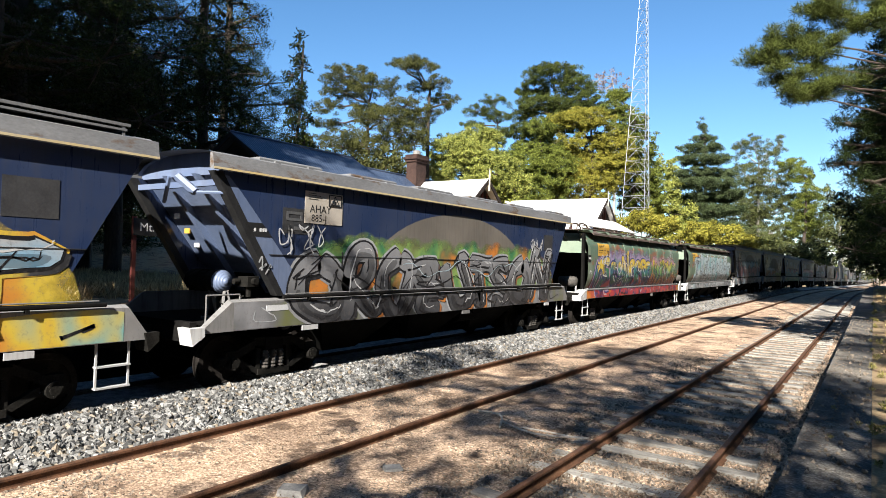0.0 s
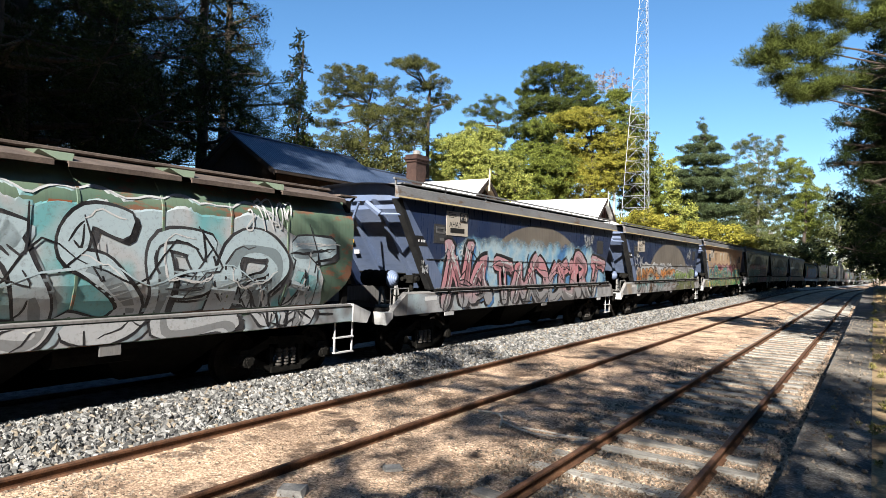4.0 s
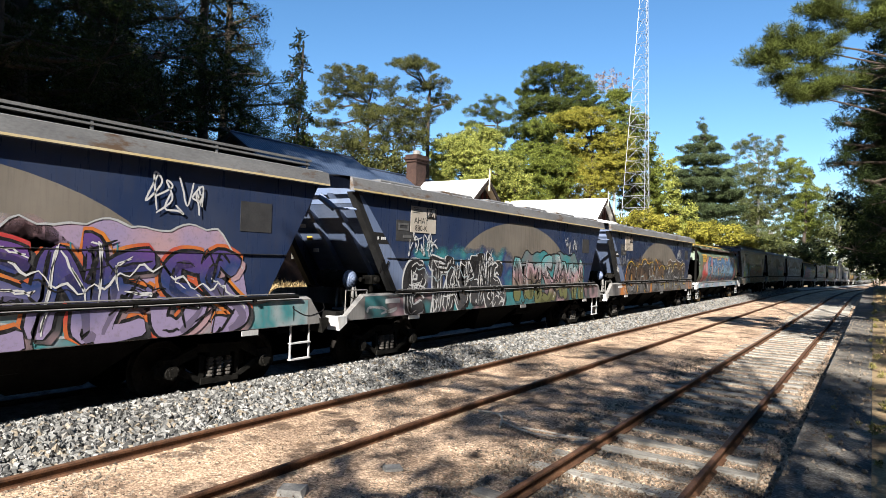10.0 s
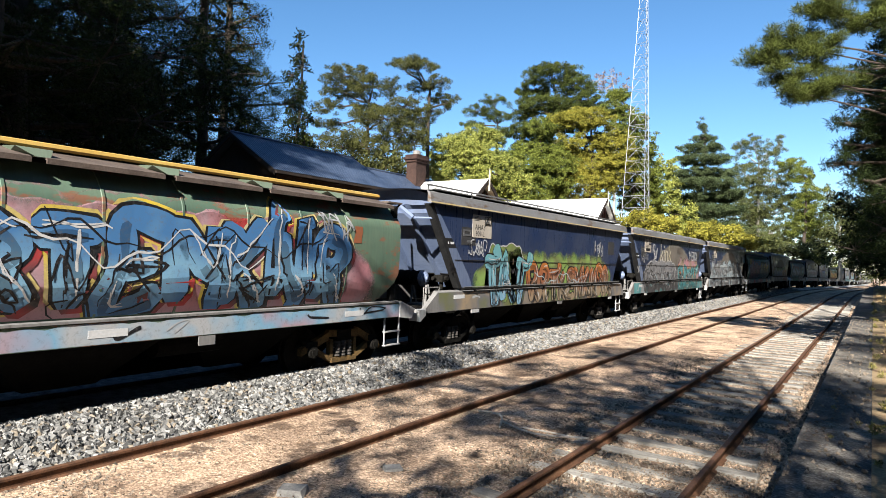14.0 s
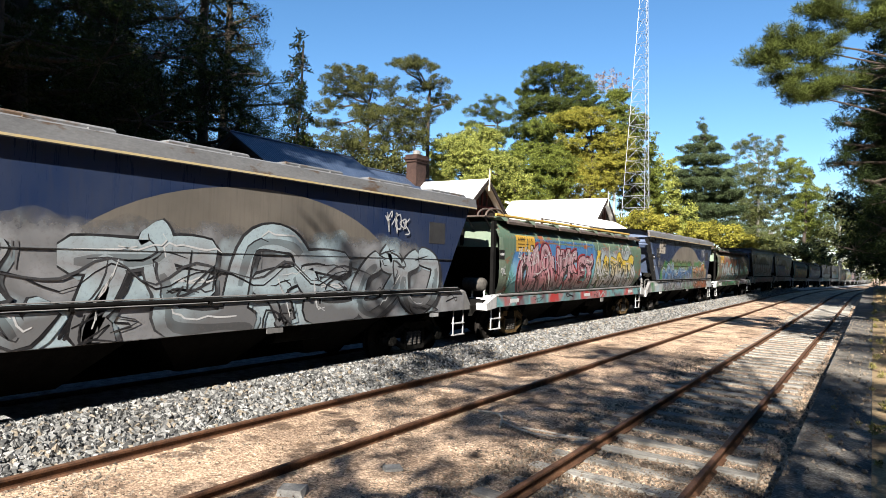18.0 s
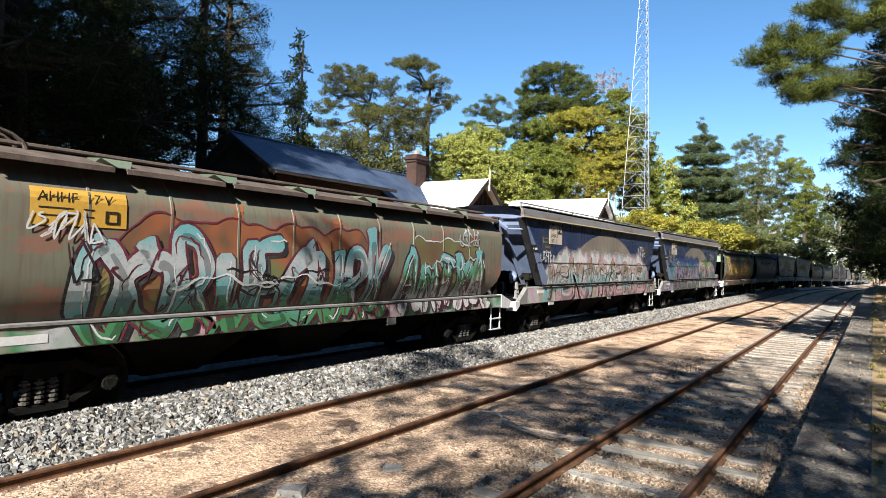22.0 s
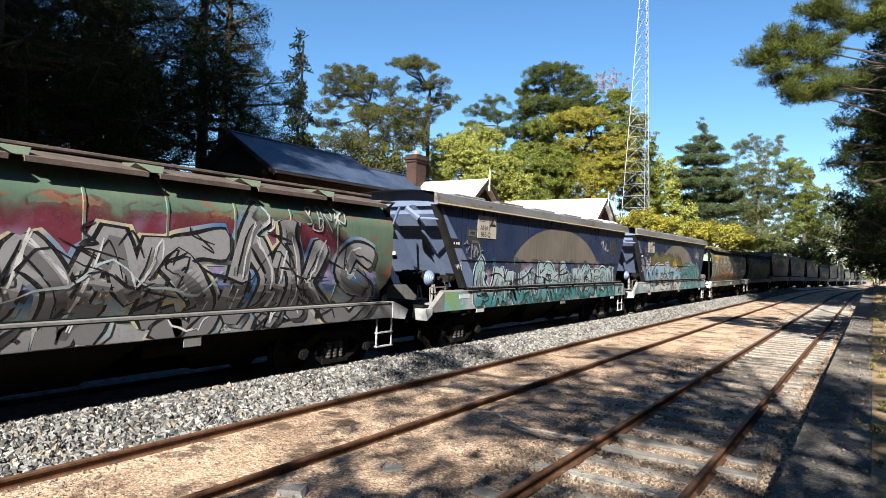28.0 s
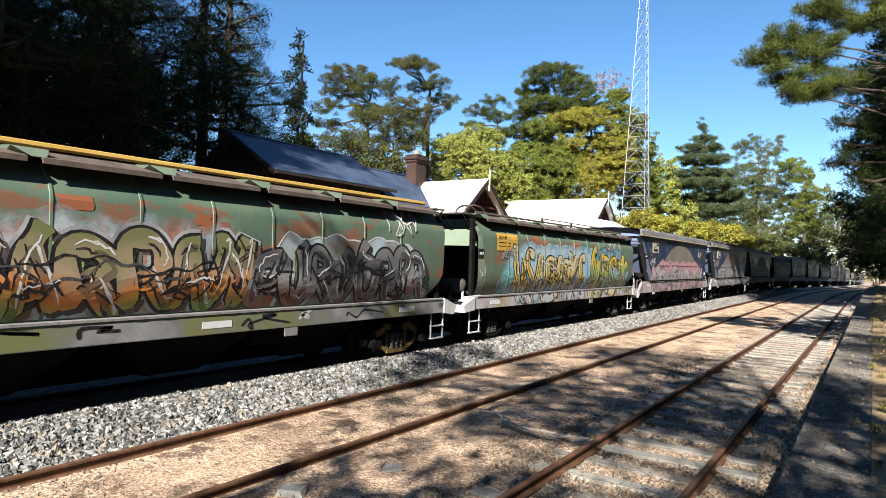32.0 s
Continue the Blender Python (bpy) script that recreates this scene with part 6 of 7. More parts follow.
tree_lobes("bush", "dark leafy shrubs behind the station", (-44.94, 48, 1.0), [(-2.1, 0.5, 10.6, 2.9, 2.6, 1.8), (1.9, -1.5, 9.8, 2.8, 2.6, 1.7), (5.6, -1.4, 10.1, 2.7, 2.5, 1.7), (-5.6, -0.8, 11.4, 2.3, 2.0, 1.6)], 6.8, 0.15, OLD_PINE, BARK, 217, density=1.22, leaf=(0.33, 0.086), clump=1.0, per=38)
# pines along the platform; the nearest holds a long bough out over the sidings
bough = [(-7.3, -1, 8.2, 0.75, 0.8, 0.28), (-6.7, -0.8, 8.7, 0.8, 0.8, 0.3), (-6.6, -1.0, 7.6, 0.85, 0.8, 0.3), (-5.9, -1, 8.2, 0.8, 0.8, 0.3), (-6.2, -1.2, 7.0, 0.75, 0.8, 0.28), (-5.6, -0.6, 7.3, 0.8, 0.8, 0.3), (-5.8, -1, 9.3, 0.7, 0.7, 0.3), (-5.0, -0.5, 9.0, 0.9, 0.9, 0.35), (-4.4, 0, 9.8, 0.9, 0.9, 0.4), (-5.2, 0, 6.2, 0.7, 0.7, 0.25), (-4.7, 0.3, 5.6, 0.9, 0.9, 0.3), (-5.3, 0.6, 5.2, 0.6, 0.6, 0.22), (-4.3, 0.2, 6.7, 0.9, 0.9, 0.3), (-4.2, 0, 7.7, 0.9, 0.9, 0.35), (-4.6, 0.5, 4.6, 0.8, 0.8, 0.3), (-3.8, 0, 4.1, 1.0, 1.0, 0.4)]
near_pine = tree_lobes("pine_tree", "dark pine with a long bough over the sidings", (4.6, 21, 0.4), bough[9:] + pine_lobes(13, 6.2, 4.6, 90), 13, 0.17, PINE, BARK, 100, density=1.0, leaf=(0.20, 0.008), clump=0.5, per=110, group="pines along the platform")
rb = np.random.default_rng(19)
tufts, twigs = [], Geo()
for dx, dy, z, rx, ry, rz in bough[:9]:
    v = rb.normal(size=(34, 3))
    v /= np.linalg.norm(v, axis=1)[:, None]
    c = np.array([dx, dy, z]) + v * (rb.random((34, 1)) ** 0.5) * np.array([rx, ry, rz])
    tufts.append(c)
    limb(twigs, (-2.5, 0, z - 1.2), (dx, dy, z - 0.1), 0.045, 0.015, rb, 5, 0.1)
# same pine in the lighter colour: sunlight on the bough is coloured in
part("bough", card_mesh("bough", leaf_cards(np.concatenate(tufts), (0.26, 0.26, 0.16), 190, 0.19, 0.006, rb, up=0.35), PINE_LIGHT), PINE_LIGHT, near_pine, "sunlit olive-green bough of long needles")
part("twigs", twigs, BARK, near_pine)
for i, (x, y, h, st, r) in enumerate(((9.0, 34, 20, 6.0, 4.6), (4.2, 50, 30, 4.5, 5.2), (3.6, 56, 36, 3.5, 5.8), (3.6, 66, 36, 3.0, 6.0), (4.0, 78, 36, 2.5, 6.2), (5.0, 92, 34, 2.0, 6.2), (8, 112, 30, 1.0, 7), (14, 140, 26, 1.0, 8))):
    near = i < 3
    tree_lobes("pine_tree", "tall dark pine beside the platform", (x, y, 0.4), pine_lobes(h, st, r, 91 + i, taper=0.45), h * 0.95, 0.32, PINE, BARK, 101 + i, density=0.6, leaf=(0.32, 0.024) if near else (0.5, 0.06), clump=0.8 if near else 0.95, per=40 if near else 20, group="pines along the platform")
# high crowns added out of view beside the platform, whose shade falls on the train beyond the sidings
high = tree_lobes("pine_tree", "unseen very tall pine with a high shading crown", (3.6, 17, 0.4), pine_lobes(36, 28.0, 7.0, 131, gap=1.3, taper=0.35), 35, 0.17, PINE, BARK, 132, density=0.9, leaf=(0.6, 0.08), clump=0.9, per=22, group="pines along the platform")
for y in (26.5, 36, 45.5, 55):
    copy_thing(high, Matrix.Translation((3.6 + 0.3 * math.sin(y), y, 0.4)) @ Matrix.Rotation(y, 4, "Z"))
# closing wood behind and beside the platform: mostly unseen, added to block light
tree_lobes("pine_tree", "pine that shades the near sidings", (5.3, -8.3, 0.4), [(a - 2.7, *q) for a, *q in [(-5.6, 0.6, 13.2, 1.1, 1.3, 0.5), (-4.9, -0.5, 12.6, 1.0, 1.1, 0.4), (-5.3, 2.0, 13.6, 0.9, 1.0, 0.4), (-4.2, 0, 13.6, 0.9, 0.9, 0.5), (-3.2, 0.5, 14.4, 1.0, 1.0, 0.5), (-3.6, -0.8, 13.0, 0.8, 0.8, 0.4)] + pine_lobes(18, 8.5, 3.9, 118, taper=0.2)], 18, 0.2, PINE, BARK, 119, density=0.5, leaf=(0.34, 0.04), clump=0.7, per=18, group="wood behind the platform")
wood = None
for i, (x, y, h) in enumerate(((12, -30, 24), (-17, -7, 33), (-21, -12, 34), (-26, -5, 32), (-15.5, -16, 32), (-31, -10, 30), (-24, -22, 30), (-36, -22, 28), (20, -38, 26), (26, -26, 26), (10, -44, 24), (-6, -60, 24), (-40, -2, 30), (-52, 10, 28), (-60, 30, 26))
                           + tuple((6.6 + (k % 2) * 3.0, -12 + 5.0 * k, 13 + (k * 7) % 3) for k in range(14)) + tuple((21 + (k % 2) * 5, -12 + 8 * k, 27) for k in range(11))):
    if wood is None:
        wood = tree_lobes("pine_tree", "tall dark pine of the added light-blocking wood", (x, y, 0.4), pine_lobes(25, 2.5, 5.6, 120, taper=0.55), 24, 0.4, PINE, BARK, 140, density=0.7, leaf=(0.5, 0.06), clump=1.25, per=34, group="wood behind the platform")
    else:
        copy_thing(wood, Matrix.Translation((x, y, 0.4 if x > 0 else 0.8)) @ Matrix.Rotation(i * 1.7, 4, "Z")).scale = (h / 25, h / 25, h / 25)
# far wood beyond the bend
far_tree = None
for i in range(26):
    x, y, h = -38 + 5.2 * i + 3 * math.sin(i * 2.1), 190 + 34 * ((i * 5) % 7) / 7, 15 + 5 * math.sin(i * 1.3)
    if far_tree is None:
        far_tree = tree_lobes("gum_tree", "distant grey-green gum beyond the bend", (x, y, 0), cloud_lobes(20, 1, 5.5, 300, 16), 14, 0.3, GUM, PALE_BARK, 301, density=0.6, leaf=(0.9, 0.2), clump=1.7, per=14, group="far wood")
    else:
        copy_thing(far_tree, Matrix.Translation((x, y, 0)) @ Matrix.Rotation(i * 1.1, 4, "Z")).scale = (h / 18, h / 18, h / 18)

# ---- sleepers ----
sl = Geo().bevel_box(-1.2, 1.2, -0.12, 0.12, -0.2, 0.0, 0.015).mesh("sleeper", SLEEPER_WOOD)
y = -2.0
while y < 75:
    s = part("sleeper", sl, SLEEPER_WOOD, platform_siding)
    s.location = course(-2.38 + rnd.uniform(-0.07, 0.07), y, -0.127 + rnd.uniform(-0.012, 0.012))
    s.rotation_euler = (0, rnd.uniform(-0.01, 0.01), rnd.uniform(-0.02, 0.02))
    y += 0.66 + rnd.uniform(-0.03, 0.03)


# ---- loose stones ----
def stones(name, label, material, spots, size, seed):
    """Angular stones, one joined mesh: a skewed box each."""
    rng = np.random.default_rng(seed)
    n = len(spots)
    base = np.array([(-1, -1, -1), (1, -1, -1), (1, 1, -1), (-1, 1, -1), (-1, -1, 1), (1, -1, 1), (1, 1, 1), (-1, 1, 1)], float) * 0.5
    v = base[None] * (1 + rng.uniform(-0.7, 0.35, (n, 8, 3))) + rng.uniform(-0.12, 0.12, (n, 8, 3))
    v *= (size * rng.uniform(0.55, 1.35, (n, 1, 1))) * rng.uniform(0.7, 1.25, (n, 1, 3))
    q = rng.normal(size=(n, 4))
    q /= np.linalg.norm(q, axis=1)[:, None]
    a, b, c, d = q.T
    rot = np.stack([1 - 2 * (c * c + d * d), 2 * (b * c - a * d), 2 * (b * d + a * c), 2 * (b * c + a * d), 1 - 2 * (b * b + d * d), 2 * (c * d - a * b), 2 * (b * d - a * c), 2 * (c * d + a * b), 1 - 2 * (b * b + c * c)], 1).reshape(n, 3, 3)
    v = np.einsum("nij,nkj->nki", rot, v) + np.asarray(spots)[:, None, :]
    f = np.array([(3, 2, 1, 0), (4, 5, 6, 7), (0, 1, 5, 4), (1, 2, 6, 5), (2, 3, 7, 6), (3, 0, 4, 7)])
    idx = (np.arange(n)[:, None, None] * 8 + f[None]).reshape(-1)
    me = bpy.data.meshes.new(name)
    me.vertices.add(8 * n)
    me.vertices.foreach_set("co", v.astype(np.float32).ravel())
    me.loops.add(24 * n)
    me.loops.foreach_set("vertex_index", idx.astype(np.int32))
    me.polygons.add(6 * n)
    me.polygons.foreach_set("loop_start", np.arange(0, 24 * n, 4, dtype=np.int32))
    me.update(calc_edges=True)
    me.shade_flat()
    me.materials.append(material)
    return tagged(new(name, me), label, "stones", kind="stuff")


BALLAST_X = (-12.6, -11.9, -9.5, -9.3, -8.85, -8.5, -8.1, -7.55)


def ballast_top(x):
    """Height of the ballast across the main line's near shoulder."""
    return float(np.interp(x, BALLAST_X, [-0.35, 0.0, 0.0, 0.07, 0.14, 0.11, -0.01, -0.12]))


bed = Geo()
bed.strip([[course(x, yy, ballast_top(x) - 0.03) for x in BALLAST_X] for yy in steps(-30, 300)])
bed.f = [tuple(reversed(q)) for q in bed.f]
solid("ballast_bed", bed, BED, "packed grey stone ballast under the main line", kind="structure")
rng = np.random.default_rng(3)
spots = []
for a, b, per in ((1.5, 12, 1500), (12, 25, 900), (25, 50, 300), (50, 90, 90)):
    n = int((b - a) * 1.95 * per)
    xs_ = rng.uniform(-9.5, -7.55, n)
    ys_ = rng.uniform(a, b, n)
    for x, yy in zip(xs_, ys_):
        spots.append(course(x, yy, ballast_top(x) + rng.uniform(-0.03, 0.03)))
stones("ballast", "loose crushed grey granite ballast beside the train", STONE, spots, 0.062, 4)
spots = []
for a, b, per in ((2, 9, 480), (9, 20, 260), (20, 45, 60)):
    n = int((b - a) * 6.6 * per)
    for x, yy in zip(rng.uniform(-7.4, -0.9, n), rng.uniform(a, b, n)):
        if noise.noise((x * 0.7, yy * 0.5, 3.0)) + 0.35 * (x > -3.2) > rng.uniform(-0.35, 0.5):
            spots.append((x, yy, -0.125 - (0.02 if x > -3.6 else 0)))
for x, yy in zip(rng.uniform(-0.58, 0.0, 500), 2.5 + 24 * rng.random(500) ** 1.6):
    spots.append((x, yy, 0.757))
stones("loose_gravel", "scattered brown and pale gravel on the earth", PEBBLE, spots, 0.027, 6)


def smooth_line_3d(pts, n=4):
    p = [pts[0]] + list(pts) + [pts[-1]]
    out = []
    for i in range(1, len(p) - 2):
        for k in range(n):
            t = k / n
            a, b, c, d = (np.array(q, float) for q in p[i - 1:i + 3])
            out.append(0.5 * (2 * b + (c - a) * t + (2 * a - 5 * b + 4 * c - d) * t * t + (3 * b - a - 3 * c + d) * t ** 3))
    out.append(np.array(p[-2], float))
    return out


# ---- fallen leaves, a branch, stones and weeds ----
def flat_leaves(name, label, material, spots, size, seed):
    rng2 = np.random.default_rng(seed)
    n = len(spots)
    a = rng2.uniform(0, 6.28, n)
    l = size * rng2.uniform(0.6, 1.4, n)
    w2 = l * rng2.uniform(0.12, 0.4, n)
    p = np.asarray(spots)
    d = np.stack([np.cos(a), np.sin(a), rng2.uniform(-0.25, 0.25, n)], 1) * l[:, None]
    s2 = np.stack([-np.sin(a), np.cos(a), rng2.uniform(-0.3, 0.3, n)], 1) * w2[:, None]
    q = np.stack([p - d, p - s2, p + d, p + s2], 1).reshape(-1, 3)
    ob = new(name, card_mesh(name, q, material))
    return tagged(ob, label, "leaves", kind="stuff")


spots = []
for a, b, per in ((2, 9, 700), (9, 20, 330), (20, 50, 70)):
    n = int((b - a) * 7.2 * per)
    for x, yy in zip(rng.uniform(-7.4, -0.3, n), rng.uniform(a, b, n)):
        if noise.noise((x * 0.9, yy * 0.6, 8.0)) > rng.uniform(-0.25, 0.6):
            z = 0.76 if x > -0.56 else -0.10 - (0.03 if x > -3.6 else 0) if x < -1.0 else -0.16
            spots.append((x, yy, z + 0.012))
flat_leaves("leaf_litter", "dry brown leaves and bark flakes on the ground", LITTER, spots, 0.021, 9)


def lump(name, label, category, material, at, size, seed, turn=0.0):
    r2 = random.Random(seed)
    sx, sy, sz = size
    g = Geo()
    base = [(-1, -1), (1, -1), (1, 1), (-1, 1)]
    c, s_ = math.cos(turn), math.sin(turn)
    lo, hi = [], []
    for x, yy in base:
        for out, k, z in ((lo, 1.0, 0.0), (hi, 0.86, sz)):
            px, py = x * sx * k * r2.uniform(0.85, 1.1), yy * sy * k * r2.uniform(0.85, 1.1)
            out.append((at[0] + px * c - py * s_, at[1] + px * s_ + py * c, at[2] + z * r2.uniform(0.85, 1.05)))
    g.hexa(lo + hi)
    return solid(name, g, material, label, category)


lump("stone_block", "pale flat stone block beside the rail", "stone", CONCRETE, (-5.06, 4.62, -0.13), (0.16, 0.11, 0.09), 1, 0.5)
lump("stone_block", "small pale stone half sunk in earth", "stone", CONCRETE, (-5.15, 3.05, -0.14), (0.12, 0.09, 0.06), 2, 0.2)
lump("stone_block", "flat grey stone on the sandy earth", "stone", CONCRETE, (-4.72, 5.9, -0.14), (0.13, 0.09, 0.06), 3, 0.9)
lump("stone_block", "broken concrete piece beside the rail", "stone", CONCRETE, (-5.2, 3.9, -0.14), (0.1, 0.12, 0.05), 4, 0.4)
for pts, r in (([(-4.75, 8.6, -0.06), (-4.4, 8.35, -0.04), (-4.05, 8.3, -0.07), (-3.7, 8.25, -0.03), (-3.28, 8.5, -0.04)], 0.016), ([(-5.35, 8.9, -0.06), (-4.9, 8.85, -0.05), (-4.6, 8.3, -0.08)], 0.02), ([(-4.3, 8.42, -0.05), (-3.85, 8.35, -0.02), (-3.3, 8.38, -0.03)], 0.012)):
    solid("fallen_branch", Geo().pipe([tuple(p) for p in smooth_line_3d(pts)], r, 6), PALE_BARK, "bleached fallen branch lying between the rails", "branch")


def weed(at, h, n, seed, material, label, group="weeds on the platform edge"):
    r2 = np.random.default_rng(seed)
    me = card_mesh("weed", leaf_cards([(0, 0, h * 0.45)], (h * 0.6, h * 0.6, h * 0.5), n, h * 0.5, h * 0.06, r2, up=0.8), material)
    ob = tagged(new("weed", me), label, "weed", group)
    ob.location = at
    return ob


for k in range(26):
    yy = 6.5 + k * 1.35 + rnd.uniform(-0.4, 0.4)
    weed((rnd.uniform(-0.03, 0.18), yy, 0.76), rnd.uniform(0.05, 0.16), 60, 400 + k, GRASS, "small yellow-green weed on the platform edge")
for k, (x, yy) in enumerate(((-0.33, 7.4), (-0.36, 9.0), (-0.1, 8.2))):
    weed((x, yy, 0.755), 0.06, 40, 440 + k, GRASS, "tiny yellow-green weed in a paving crack")
rg = np.random.default_rng(77)
cs = np.stack([rg.uniform(0.25, 2.6, 900), rg.uniform(6, 70, 900), np.full(900, 0.78)], 1)
tagged(new("verge_grass", card_mesh("verge_grass", leaf_cards(cs, (0.12, 0.12, 0.07), 14, 0.16, 0.012, rg, up=1.2), STRAW)), "thin dry grass on the verge", "grass", kind="stuff")
cs = np.stack([rg.uniform(-34, -17.5, 2600), rg.uniform(0, 17, 2600), np.full(2600, 0.0)], 1)
cs[:, 2] = 1.15
tagged(new("dry_grass", card_mesh("dry_grass", leaf_cards(cs, (0.2, 0.2, 0.15), 16, 0.42, 0.018, rg, up=1.4), STRAW)), "tall dry straw grass behind the line", "grass", kind="stuff")

# ---- station name board ----
board = thing("station_name_board", "black station name board with white letters on posts", "sign", at=(-16.0, 9.8, 0.25))
part("board", Geo().box(-0.03, 0.0, -1.0, 1.15, 2.55, 3.0), INK, board)
for yy in (-0.95, 1.05):
    part("post", Geo().box(-0.12, -0.035, yy - 0.05, yy + 0.05, -0.3, 3.05), MAROON, board)
SIGN_LETTER.transform(Matrix.Translation((0.006, -0.85, 2.67)))
part("lettering", SIGN_LETTER, WHITE_INK, board)

# ---- the train ----
PITCH = 15.2
NUDGE = {0: 0.3, 1: 0.25, 2: 0.25, 3: 0.1, 4: -0.1, 5: -0.31, 6: -0.45, 7: -0.75, 8: -0.55, 9: -0.45, 10: -0.1, 11: 0.0, 12: 0.0, 13: -0.14, 14: 0.25, 15: 0.32, 16: 0.4, 17: 0.37, 18: 0.4, 19: 0.4, 20: 0.4, 21: -0.02, 22: -0.35, 23: -0.37, 24: 0.08}
